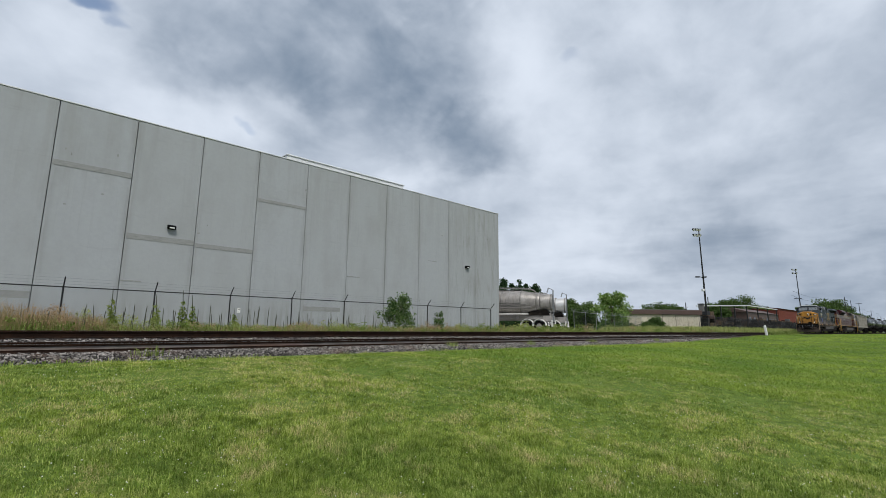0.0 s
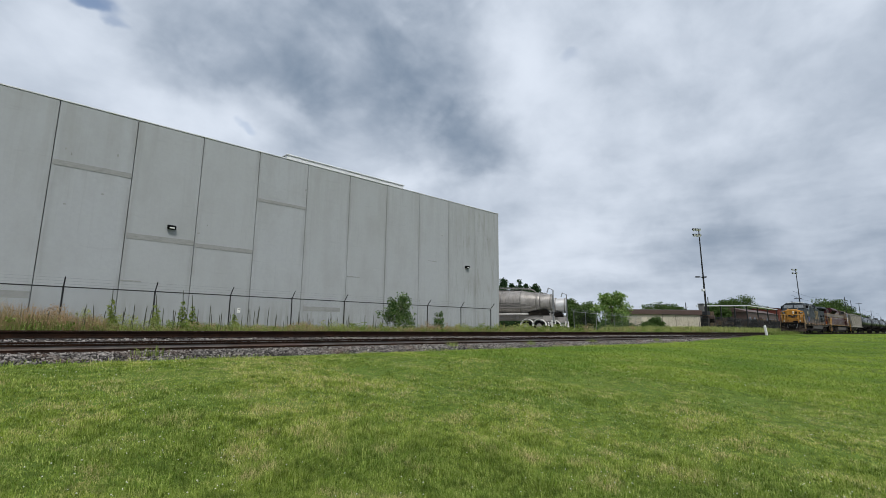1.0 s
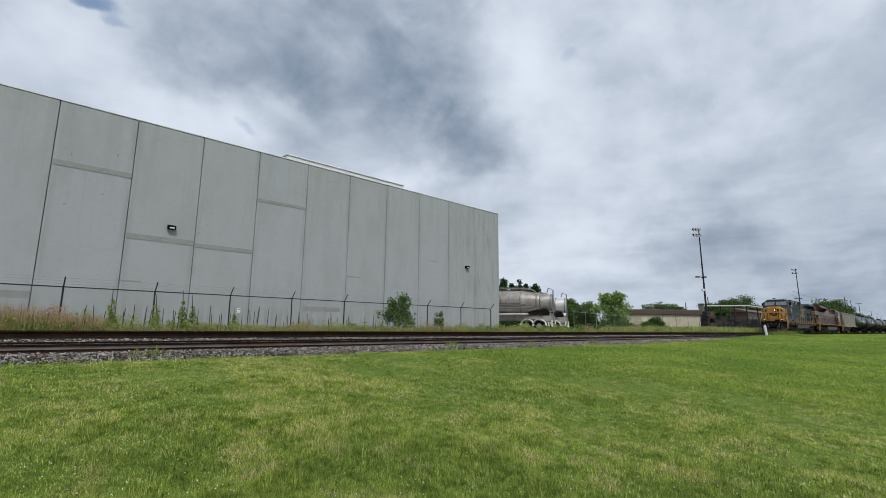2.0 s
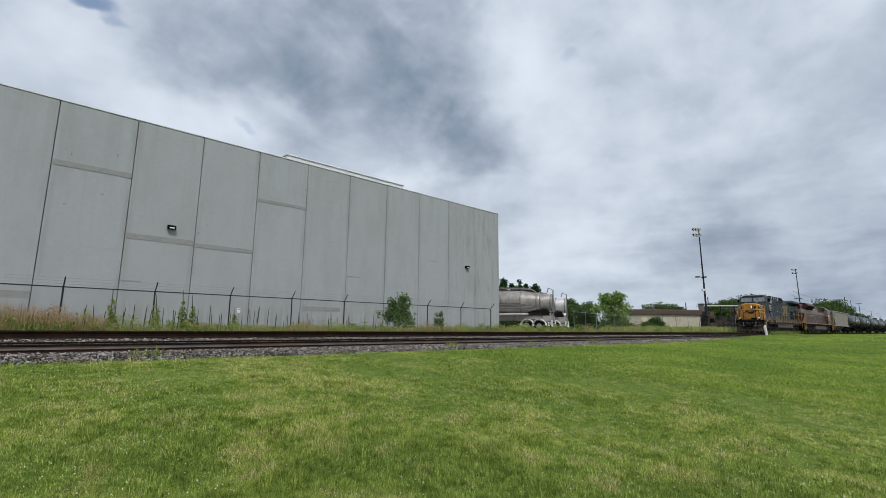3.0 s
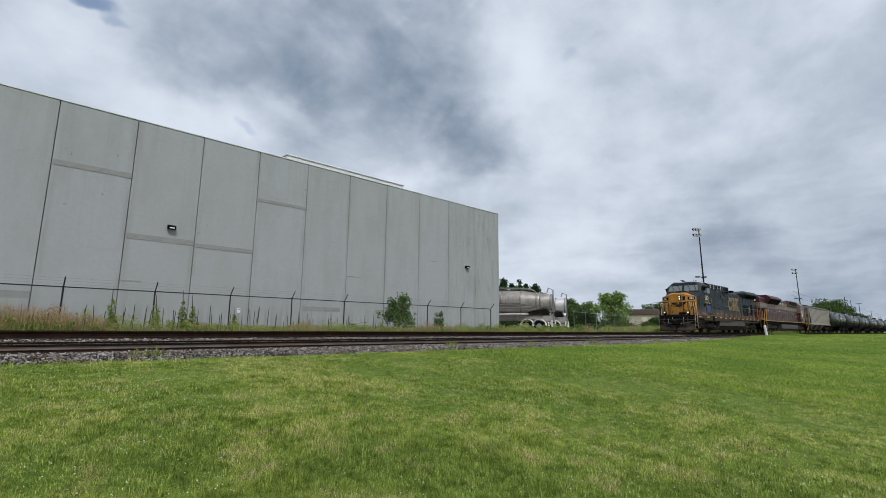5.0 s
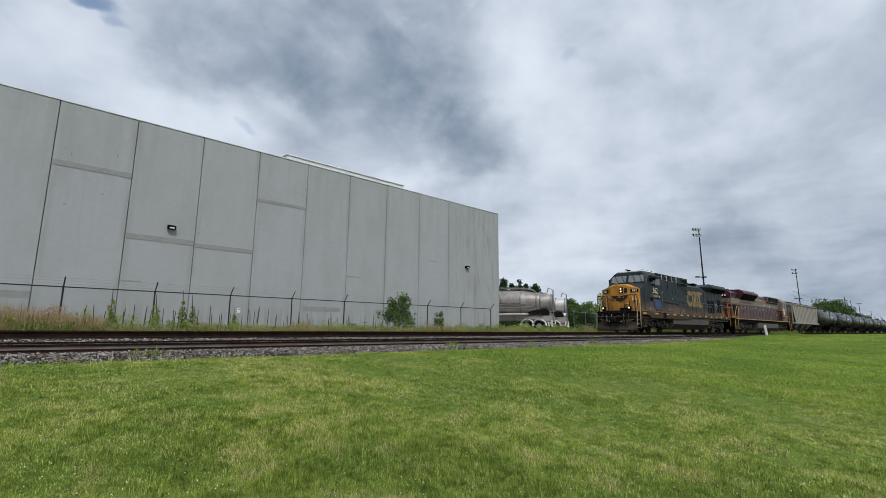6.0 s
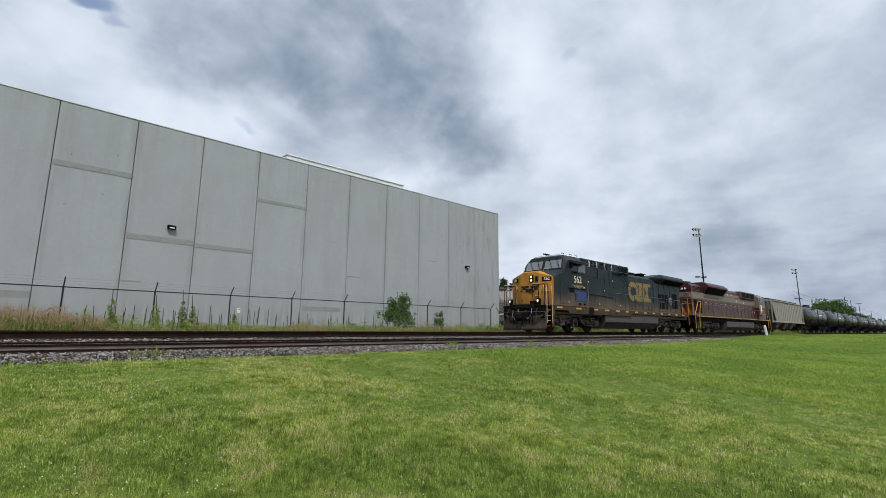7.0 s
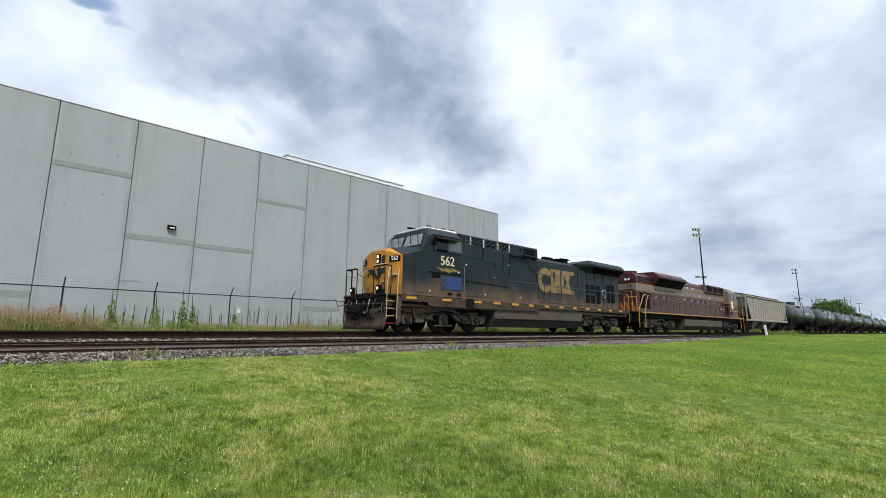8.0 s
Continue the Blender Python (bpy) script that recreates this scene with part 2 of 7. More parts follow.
M = dict(
    concrete=concrete_wall(),
    patch=surface("troweled_mortar", (0.262, 0.268, 0.262), 0.9, vary=0.06, grain=5, bump=0.002, dirt_scale=1.6, stretch=(1, 1, 3), spec=0.06),
    joint=surface("joint_sealant", (0.20, 0.205, 0.205), 0.8, spec=0.06),
    coping=surface("pale_metal_coping", (0.60, 0.61, 0.62), 0.4, 0.0, 0.05, dirt_amount=0.25),
    soil=surface("lawn_soil", (0.085, 0.132, 0.025), 0.95, vary=0.3, grain=6, bump=0.03, dirt=(0.15, 0.18, 0.05), dirt_amount=0.55, dirt_scale=0.5, spec=0.06),
    # near-black bed: the shade in the gaps between stones is painted in
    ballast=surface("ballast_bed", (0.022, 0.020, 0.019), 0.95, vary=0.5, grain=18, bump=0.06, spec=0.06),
    rail=surface("rusty_rail", (0.015, 0.0085, 0.006), 0.8, 0.0, 0.3, 6, 0.004, dirt=(0.05, 0.025, 0.013), dirt_amount=0.4, dirt_scale=1.2, spec=0.06),
    rail_top=surface("worn_rail_head", (0.55, 0.53, 0.51), 0.32, 0.9, 0.15, 3, 0.0),
    # pale base paints the light on the web; the dirt is rust
    web=surface("painted_lit_rail_web", (0.18, 0.165, 0.152), 0.7, 0.0, 0.2, 3, 0.0, dirt=(0.17, 0.07, 0.035), dirt_amount=0.5, dirt_scale=0.3, spec=0.06),
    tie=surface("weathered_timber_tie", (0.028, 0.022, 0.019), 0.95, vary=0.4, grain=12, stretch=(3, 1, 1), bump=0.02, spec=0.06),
    galv=surface("galvanised_steel", (0.26, 0.27, 0.28), 0.5, 0.6, 0.15),
    dark_post=surface("weathered_dark_steel", (0.030, 0.031, 0.033), 0.6, 0.0, 0.2, spec=0.06),
    black=surface("black_rubber_and_iron", (0.0055, 0.0055, 0.006), 0.7, 0.0, 0.3, spec=0.06),
    grime=surface("grimy_running_gear", (0.010, 0.009, 0.008), 0.8, 0.0, 0.3, 5, 0.004, dirt=(0.045, 0.038, 0.030), dirt_amount=0.5, dirt_scale=2.5, spec=0.06),
    truck_dust=surface("dusty_cast_steel", (0.085, 0.073, 0.062), 0.85, 0.0, 0.3, 5, 0.004, dirt=(0.014, 0.012, 0.011), dirt_amount=0.8, dirt_scale=2.2, spec=0.1),
    wheel=surface("dusty_steel_wheel", (0.026, 0.022, 0.020), 0.7, 0.1, 0.25, spec=0.06),
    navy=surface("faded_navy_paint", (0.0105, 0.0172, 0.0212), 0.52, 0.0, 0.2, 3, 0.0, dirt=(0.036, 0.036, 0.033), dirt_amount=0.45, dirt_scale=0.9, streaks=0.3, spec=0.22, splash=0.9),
    sill=surface("dusty_brown_sill", (0.058, 0.045, 0.034), 0.75, 0.0, 0.25, 3, 0.0, dirt=(0.03, 0.03, 0.03), spec=0.06),
    smooth_tank=surface("dusty_tank_paint", (0.070, 0.060, 0.052), 0.6, 0.0, 0.12, 2, 0.0, dirt=(0.035, 0.03, 0.027), dirt_amount=0.5, dirt_scale=0.5),
    navy_roof=surface("dusty_navy_roof", (0.035, 0.046, 0.056), 0.35, 0.0, 0.2, 3, 0.0, dirt=(0.12, 0.12, 0.12), spec=0.45),
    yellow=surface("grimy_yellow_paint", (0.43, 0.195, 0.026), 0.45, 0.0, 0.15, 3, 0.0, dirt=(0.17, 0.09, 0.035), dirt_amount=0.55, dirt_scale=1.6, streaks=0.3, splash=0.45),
    logo=surface("faded_yellow_lettering", (0.21, 0.145, 0.052), 0.6, 0.0, 0.2, 4, 0.0, dirt=(0.05, 0.05, 0.045), dirt_amount=0.6, dirt_scale=2.2, streaks=0.5),
    pale_rail=surface("worn_cream_rail_paint", (0.46, 0.33, 0.20), 0.55, 0.0, 0.15, spec=0.1),
    red=surface("faded_red_paint", (0.33, 0.035, 0.02), 0.6, 0.0, 0.2, spec=0.1),
    plow=surface("scuffed_brown_steel", (0.070, 0.055, 0.044), 0.75, 0.0, 0.3, 4, 0.003, dirt=(0.02, 0.018, 0.016), dirt_amount=0.6, dirt_scale=2.5, streaks=0.4, spec=0.12),
    number=surface("pale_number_paint", (0.62, 0.57, 0.40), 0.6, 0.0, 0.1),
    reflect=surface("amber_reflector", (0.50, 0.25, 0.03), 0.35, 0.0, 0.05),
    blue=surface("bright_blue_panel", (0.020, 0.043, 0.14), 0.45, 0.0, 0.15, dirt_amount=0.3),
    # pale base paints the reflected sky into the panes
    glass=surface("sky_painted_cab_glass", (0.15, 0.165, 0.175), 0.05, 0.0, 0.1, bump=0.0, spec=0.9),
    dark_glass=surface("dark_glass", (0.012, 0.014, 0.016), 0.08, 0.0, 0.1, bump=0.0),
    white=surface("white_paint", (0.72, 0.72, 0.70), 0.5, 0.0, 0.06, dirt_amount=0.3),
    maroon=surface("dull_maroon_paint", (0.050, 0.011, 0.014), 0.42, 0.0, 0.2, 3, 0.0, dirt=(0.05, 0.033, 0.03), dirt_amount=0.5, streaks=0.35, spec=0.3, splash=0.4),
    cream=surface("greyish_cream_paint", (0.165, 0.135, 0.112), 0.5, 0.0, 0.12, 3, 0.0, dirt=(0.10, 0.08, 0.065), dirt_amount=0.4, streaks=0.35),
    gold=surface("golden_yellow_stripe", (0.43, 0.235, 0.045), 0.45, 0.0, 0.1),
    orange=surface("orange_end_paint", (0.36, 0.095, 0.015), 0.45, 0.0, 0.15),
    hopper=surface("pale_grey_hopper_paint", (0.26, 0.24, 0.205), 0.6, 0.0, 0.1, 3, 0.0, dirt=(0.19, 0.165, 0.13), dirt_amount=0.5, dirt_scale=0.6, streaks=0.45),
    tank=surface("sooty_black_tank_paint", (0.012, 0.014, 0.012), 0.27, 0.0, 0.25, 2, 0.0, dirt=(0.06, 0.062, 0.055), dirt_amount=0.5, dirt_scale=0.6, streaks=0.25, spec=0.45),
    trailer=surface("brushed_aluminium_tank", (0.30, 0.285, 0.27), 0.45, 0.35, 0.12, 3, 0.0, dirt=(0.13, 0.115, 0.10), dirt_amount=0.6, dirt_scale=0.9, streaks=0.5),
    trailer_bright=surface("clean_aluminium_tank", (0.50, 0.50, 0.50), 0.38, 0.4, 0.08, 3, 0.0, dirt=(0.33, 0.32, 0.31), dirt_amount=0.5, streaks=0.3),
    trailer_rib=surface("dull_tank_band", (0.22, 0.21, 0.20), 0.5, 0.4, 0.1),
    brick_red=surface("red_brick", (0.155, 0.05, 0.038), 0.85, 0.0, 0.2, 6, spec=0.06),
    beige=surface("beige_block_wall", (0.52, 0.47, 0.39), 0.85, 0.0, 0.1, 3, spec=0.06),
    brown=surface("brown_metal_fascia", (0.085, 0.055, 0.048), 0.6, 0.0, 0.15),
    yard=surface("dark_yard_clutter", (0.105, 0.105, 0.11), 0.7, 0.2, 0.4, 2, 0.0, dirt=(0.20, 0.19, 0.18), dirt_amount=0.5, dirt_scale=1.5, spec=0.06, random=0.8),
    yard_floor=surface("concrete_yard", (0.33, 0.32, 0.30), 0.9),
    bark=surface("grey_brown_bark", (0.12, 0.09, 0.065), 0.9, 0.0, 0.3, 12, 0.02, stretch=(3, 3, 0.6), spec=0.06),
    # last value of both lawns: strength of the shade painted between blades
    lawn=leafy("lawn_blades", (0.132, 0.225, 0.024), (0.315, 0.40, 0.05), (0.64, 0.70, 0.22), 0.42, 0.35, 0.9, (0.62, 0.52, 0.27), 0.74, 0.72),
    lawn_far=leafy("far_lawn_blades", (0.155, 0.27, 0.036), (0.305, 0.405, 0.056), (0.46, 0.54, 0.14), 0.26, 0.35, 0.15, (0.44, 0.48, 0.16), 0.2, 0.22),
    pale_weeds=leafy("pale_weed_leaves", (0.23, 0.29, 0.07), (0.32, 0.35, 0.11), (0.42, 0.42, 0.18), 0.3, 0.35),
    weeds=leafy("weed_leaves", (0.11, 0.18, 0.03), (0.19, 0.25, 0.05), (0.27, 0.29, 0.10), 0.5, 0.3),
    dry=leafy("dry_tan_grass", (0.34, 0.22, 0.125), (0.27, 0.23, 0.10), (0.46, 0.34, 0.22), 0.5, 0.3),
    stalk=surface("dark_seed_stalk", (0.06, 0.062, 0.045), 0.9, 0.0, 0.2, spec=0.06),
    bush=leafy("bush_leaves", (0.032, 0.08, 0.018), (0.065, 0.13, 0.03), (0.25, 0.34, 0.12), 0.8, 0.3),
    tree=leafy("tree_leaves", (0.045, 0.085, 0.022), (0.07, 0.12, 0.03), (0.10, 0.155, 0.04), 0.4, 0.3),
    bright_tree=leafy("light_green_leaves", (0.07, 0.145, 0.028), (0.14, 0.24, 0.05), (0.44, 0.54, 0.20), 0.9, 0.35),
    conifer=leafy("dark_needles", (0.02, 0.05, 0.018), (0.032, 0.068, 0.025), (0.05, 0.09, 0.035), 0.4, 0.15),
    clover=surface("white_clover_head", (0.72, 0.72, 0.64), 0.8),
    stone_island=stones_mixed(),
    glow=lamp_glow("headlamp_glow", (1.0, 0.86, 0.62), 1.15),
)

# ---------------------------------------------------------------- mesh helpers


class G:
    """Collects faces of one mesh."""

    def __init__(self):
        self.v, self.f, self.s = [], [], []

    def add(self, verts, faces, smooth=False):
        n = len(self.v)
        self.v += [tuple(p) for p in verts]
        self.f += [tuple(i + n for i in f) for f in faces]
        self.s += [smooth] * len(faces)
        return self

    def box(self, x0, x1, y0, y1, z0, z1, c=0.0):
        """A box; c: chamfer of all its edges."""
        x0, x1, y0, y1, z0, z1 = min(x0, x1), max(x0, x1), min(y0, y1), max(y0, y1), min(z0, z1), max(z0, z1)
        if c <= 0:
            v = [(x, y, z) for x in (x0, x1) for y in (y0, y1) for z in (z0, z1)]
            return self.add(v, [(0, 1, 3, 2), (4, 6, 7, 5), (0, 4, 5, 1), (2, 3, 7, 6), (0, 2, 6, 4), (1, 5, 7, 3)])
        c = min(c, 0.45 * (x1 - x0), 0.45 * (y1 - y0), 0.45 * (z1 - z0))
        v = []
        for ix, x in ((1, x0), (-1, x1)):
            for iy, y in ((1, y0), (-1, y1)):
                for iz, z in ((1, z0), (-1, z1)):
                    v += [(x, y + iy * c, z + iz * c), (x + ix * c, y, z + iz * c), (x + ix * c, y + iy * c, z)]
        bm = bmesh.new()
        for p in v:
            bm.verts.new(p)
        bmesh.ops.convex_hull(bm, input=bm.verts)
        bm.verts.ensure_lookup_table()
        bm.verts.index_update()
        self.add([p.co[:] for p in bm.verts], [[q.index for q in f.verts] for f in bm.faces])
        bm.free()
        return self

    def cyl(self, p, q, r, n=12, r2=None, caps=True):
        p, q = Vector(p), Vector(q)
        r2 = r if r2 is None else r2
        w = (q - p).normalized()
        a = w.orthogonal().normalized()
        b = w.cross(a)
        ring = [(math.cos(i * math.tau / n), math.sin(i * math.tau / n)) for i in range(n)]
        v = [p + a * (r * c) + b * (r * s) for c, s in ring] + [q + a * (r2 * c) + b * (r2 * s) for c, s in ring]
        self.add(v, [(i, (i + 1) % n, n + (i + 1) % n, n + i) for i in range(n)], True)
        if caps:
            self.add(v[:n], [tuple(reversed(range(n)))])
            self.add(v[n:], [tuple(range(n))])
        return self

    def tube(self, points, r, n=6):
        for a, b in zip(points, points[1:]):
            self.cyl(a, b, r, n)
        return self

    def prism(self, outline, y0, y1, axis="y"):
        """An outline (two coordinates) drawn out along an axis."""
        n = len(outline)

        def place(a, b, d):
            return (a, d, b) if axis == "y" else (d, a, b) if axis == "x" else (a, b, d)

        v = [place(a, b, y0) for a, b in outline] + [place(a, b, y1) for a, b in outline]
        self.add(v, [(i, (i + 1) % n, n + (i + 1) % n, n + i) for i in range(n)])
        self.add(v, [tuple(reversed(range(n))), tuple(range(n, 2 * n))])
        return self

    def loft(self, rings, smooth=True, caps=True):
        n = len(rings[0])
        v = [p for r in rings for p in r]
        f = [(j * n + i, j * n + (i + 1) % n, (j + 1) * n + (i + 1) % n, (j + 1) * n + i) for j in range(len(rings) - 1) for i in range(n)]
        self.add(v, f, smooth)
        if caps:
            self.add(rings[0], [tuple(reversed(range(n)))])
            self.add(rings[-1], [tuple(range(n))])
        return self

    def mesh(self, name):
        me = bpy.data.meshes.new(name)
        me.from_pydata(self.v, [], self.f)
        me.polygons.foreach_set("use_smooth", self.s)
        bm = bmesh.new()
        bm.from_mesh(me)
        bmesh.ops.recalc_face_normals(bm, faces=bm.faces)
        bm.to_mesh(me)
        bm.free()
        me.update()
        return me


def part(name, g, material, parent=None, label="", at=None):
    """One mesh object under a thing or under a part."""
    me = g.mesh(name) if isinstance(g, G) else g
    if not me.materials:
        me.materials.append(M[material])
    ob = new(name, me)
    ob.parent = parent
    if at is not None:
        ob.matrix_basis = at
    return tagged(ob, label)


def thing(name, label, category, at=None, group="", kind=""):
    ob = new(name)
    ob.empty_display_size = 0.2
    ob.matrix_basis = at or Matrix()
    return tagged(ob, label, category, group, kind)


def flat_mesh(name, verts, faces, material):
    """A mesh from arrays (many small pieces)."""
    verts = np.asarray(verts, np.float32)
    faces = np.asarray(faces, np.int32)
    me = bpy.data.meshes.new(name)
    me.vertices.add(len(verts))
    me.vertices.foreach_set("co", verts.ravel())
    k = faces.shape[1]
    me.loops.add(faces.size)
    me.loops.foreach_set("vertex_index", faces.ravel())
    me.polygons.add(len(faces))
    me.polygons.foreach_set("loop_start", np.arange(0, faces.size, k, dtype=np.int32))
    me.update(calc_edges=True)
    me.materials.append(M[material])
    return me


def smooth01(t):
    t = np.clip(t, 0, 1)
    return t * t * (3 - 2 * t)

# ---------------------------------------------------------------- ground
def lawn_edge(x):
    """Height of the lawn beside the ballast, which rises along the line."""
    return 0.76 + 0.36 * smooth01((np.asarray(x, float) - 24) / 24)


def ground_z(x, y):
    x, y = np.asarray(x, float), np.asarray(y, float)
    rise = 1 - (1 - smooth01((y - 0.5) / 10.0)) * (1 - smooth01((x - 6) / 45))
    lawn = lawn_edge(x) * rise
    bumps = 0.035 * np.sin(x * 0.9 + 1.3 * np.sin(y * 0.7)) * np.sin(y * 1.1 + 0.6 * np.sin(x * 0.5)) + 0.02 * np.sin(x * 2.3 + y * 1.7)
    lawn = lawn + bumps * smooth01((10.2 - y) / 2)
    bed = smooth01((y - 10.3) / 0.8)
    lawn = lawn * (1 - bed) + 0.80 * bed
    back = smooth01((y - 17.9) / 1.2)
    return lawn * (1 - back) + (1.06 + 0.10 * smooth01((y - 20) / 6)) * back


def make_ground():
    xs = np.concatenate([[-3500, -1200, -500, -200, -100, -60], np.arange(-40, -6, 1.0), np.arange(-6, 40, 0.35), np.arange(40, 60, 0.6), np.arange(60, 150, 5), [160, 200, 300, 600, 1200, 3500]])
    ys = np.concatenate([[-3500, -1200, -400, -120, -50, -25, -14], np.arange(-8, 12, 0.35), np.arange(12, 20, 0.5), np.arange(20, 30, 1), [32, 40, 60, 100, 200, 500, 1200, 3500]])
    gx, gy = np.meshgrid(xs, ys)
    v = np.stack([gx, gy, ground_z(gx, gy)], -1).reshape(-1, 3)
    nx = len(xs)
    i, j = np.meshgrid(np.arange(nx - 1), np.arange(len(ys) - 1))
    a = (j * nx + i).ravel()
    me = flat_mesh("ground", v, np.stack([a, a + 1, a + 1 + nx, a + nx], -1), "soil")
    me.polygons.foreach_set("use_smooth", [True] * len(me.polygons))
    tagged(new("ground", me), "mown green lawn and rough verge beside the railway", "ground", kind="structure")


make_ground()


# ---------------------------------------------------------------- ballast and track
TRACK_X0, TRACK_X1 = -60.0, 420.0


def make_ballast():
    section = [(10.25, 0.62), (10.75, 0.80), (11.15, 0.885), (13.9, 0.885), (14.3, 0.98), (14.8, 1.045), (15.2, 1.05), (17.9, 1.085), (18.7, 0.96), (19.2, 0.9)]
    xs = np.concatenate([np.arange(TRACK_X0, 40, 0.4), np.arange(40, TRACK_X1 + 1, 5.0)])
    v, f = [], []
    n = len(section)
    for i, x in enumerate(xs):
        for y, z in section:
            v.append((x, y + 0.1 * noise.noise((x * 0.6, y, 0)), z + 0.03 * noise.noise((x * 1.5, y * 3, 4))))
        if i:
            f += [((i - 1) * n + j, i * n + j, i * n + j + 1, (i - 1) * n + j + 1) for j in range(n - 1)]
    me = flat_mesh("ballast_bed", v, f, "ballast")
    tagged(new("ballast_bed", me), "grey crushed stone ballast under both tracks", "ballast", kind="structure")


make_ballast()
RAIL_SECTION = [(-0.076, 0), (0.076, 0), (0.076, 0.012), (0.012, 0.034), (0.011, 0.066), (0.010, 0.125), (0.036, 0.137), (0.036, 0.165), (0.030, 0.172), (-0.030, 0.172), (-0.036, 0.165), (-0.036, 0.137), (-0.010, 0.125), (-0.011, 0.066), (-0.012, 0.034), (-0.076, 0.012)]


def make_track(yc, head, label):
    track = thing("railway_track", label, "railway track", pose(0, yc, head - 0.172), "tracks")
    for side in (-1, 1):
        y = side * (GAUGE / 2 + 0.036)
        g = G().prism([(y + a, b) for a, b in RAIL_SECTION], TRACK_X0, TRACK_X1, "x")
        rail = part("rail", g, "rail", track)
        rail.data.materials.append(M["rail_top"])
        # near rails: upper web in a painted lit tone, lower web left dark
        rail.data.materials.append(M["web" if head < 1.2 else "rail"])
        for poly in rail.data.polygons:
            if poly.normal.z > 0.8 and poly.center.z > 0.17:
                poly.material_index = 1
            elif abs(poly.normal.y) > 0.8 and 0.07 < poly.center.z < 0.126:
                poly.material_index = 2
    tie = G().box(-0.115, 0.115, -1.3, 1.3, -0.17, -0.006, 0.012).mesh("tie")
    plate = G().box(-0.09, 0.09, -0.17, 0.17, -0.004, 0.014, 0.003).box(-0.07, -0.04, 0.085, 0.125, 0.0, 0.045).box(0.04, 0.07, -0.125, -0.085, 0.0, 0.045).mesh("tie_plate")
    rest = []
    for i in range(130):
        x = -13 + i * 0.52 + random.uniform(-0.03, 0.03)
        t = part("tie", tie, "tie", track, at=pose(x, random.uniform(-0.05, 0.05), random.uniform(-0.012, 0.0), 0, 0, random.uniform(-1.2, 1.2)))
        for side in (-1, 1):
            part("tie_plate", plate, "rail", t, at=pose(0, side * (GAUGE / 2 + 0.036), 0))
    far = G()
    for i in range(130, 420):
        x = -13 + i * 0.52
        far.box(x - 0.115, x + 0.115, -1.3, 1.3, -0.17, -0.006)
    tagged(part("far_ties", far, "tie", track), kind="stuff")
    return track


make_track(Y_NEAR, RAIL_NEAR, "rusty unused railway track on crushed stone ballast")
make_track(Y_FAR, RAIL_FAR, "railway track carrying the freight train, worn shiny heads")


# ---------------------------------------------------------------- warehouse
# mortar bands: panel counted from the corner, from and to across it, height, width
BANDS = ((9, 0.0, 1.0, 8.38, 0.24), (8, 0.0, 1.0, 5.54, 0.26), (7, 0.0, 1.0, 5.45, 0.22), (6, 0.0, 1.0, 8.42, 0.18), (10, 0.0, 1.0, 2.62, 0.3), (5, 0.05, 0.9, 2.48, 0.26), (8, 0.0, 0.3, 3.45, 0.05), (4, 0.0, 0.35, 4.6, 0.04), (2, 0.3, 0.6, 6.3, 0.05))


def make_warehouse():
    depth, base = 40.0, 0.7
    house = thing("warehouse", "windowless grey precast concrete warehouse with white coping", "warehouse", pose(WALL_X1, Y_WALL, 0))
    core = G().box(-60, -0.12, 0.17, depth, base, WALL_TOP - 0.06)
    part("core_wall", core, "joint", house, "dark recessed joints behind the wall panels")
    panel = G().box(0.014, PANEL - 0.014, 0, 0.2, base, WALL_TOP - 0.03, 0.012).mesh("wall_panel")
    for i in range(20):
        part("wall_panel", panel, "concrete", house, at=pose(-(i + 1) * PANEL, random.uniform(-0.004, 0.004), 0))
    side = G().box(-0.2, 0, 0.012, PANEL - 0.012, base, WALL_TOP - 0.03, 0.012).mesh("end_panel")
    for i in range(13):
        part("end_panel", side, "concrete", house, at=pose(0, 0.2 + i * PANEL, 0))
    cap = G().box(-60, 0.03, -0.025, 0.25, WALL_TOP - 0.028, WALL_TOP + 0.03, 0.008)
    part("coping", cap, "coping", house, "thin pale metal coping")
    part("roof", G().box(-60, -0.2, 0.26, depth, WALL_TOP - 0.4, WALL_TOP - 0.25), "coping", house)
    # mortar bands left by repairs on the panels
    for i, x0, x1, z, h in BANDS:
        xa = -(i + 1) * PANEL + x0 * PANEL + 0.03
        xb = -(i + 1) * PANEL + x1 * PANEL - 0.03
        n = 12
        lo = [(xa + (xb - xa) * j / n, z - h / 2 + 0.025 * noise.noise((j * 0.7, i, 1))) for j in range(n + 1)]
        hi = [(xa + (xb - xa) * j / n, z + h / 2 + 0.025 * noise.noise((j * 0.7, i, 5))) for j in range(n, -1, -1)]
        part("mortar_band", G().prism(lo + hi, -0.010, 0.004), "patch", house, "rough darker mortar band across a panel")
    # scuffs and pits left on the panels
    for i in range(12):
        x, z, w, h = random.uniform(-30, -1), random.uniform(3.2, 10.5), random.uniform(0.03, 0.11), random.uniform(0.03, 0.12)
        ring = [(x + w * random.uniform(0.5, 1) * math.cos(a), z + h * random.uniform(0.5, 1) * math.sin(a)) for a in [j * math.tau / 9 for j in range(9)]]
        part("scuff_mark", G().prism(ring, -0.005, 0.004), "patch", house, "small darker scuff on the concrete")
    unit = G().box(-18.9, -10.0, 0.5, 6, WALL_TOP - 0.3, WALL_TOP + 0.42, 0.03).box(-18.95, -9.95, 0.45, 6.05, WALL_TOP + 0.42, WALL_TOP + 0.5, 0.02)
    part("roof_parapet", unit, "coping", house, "low white raised roof section")


make_warehouse()

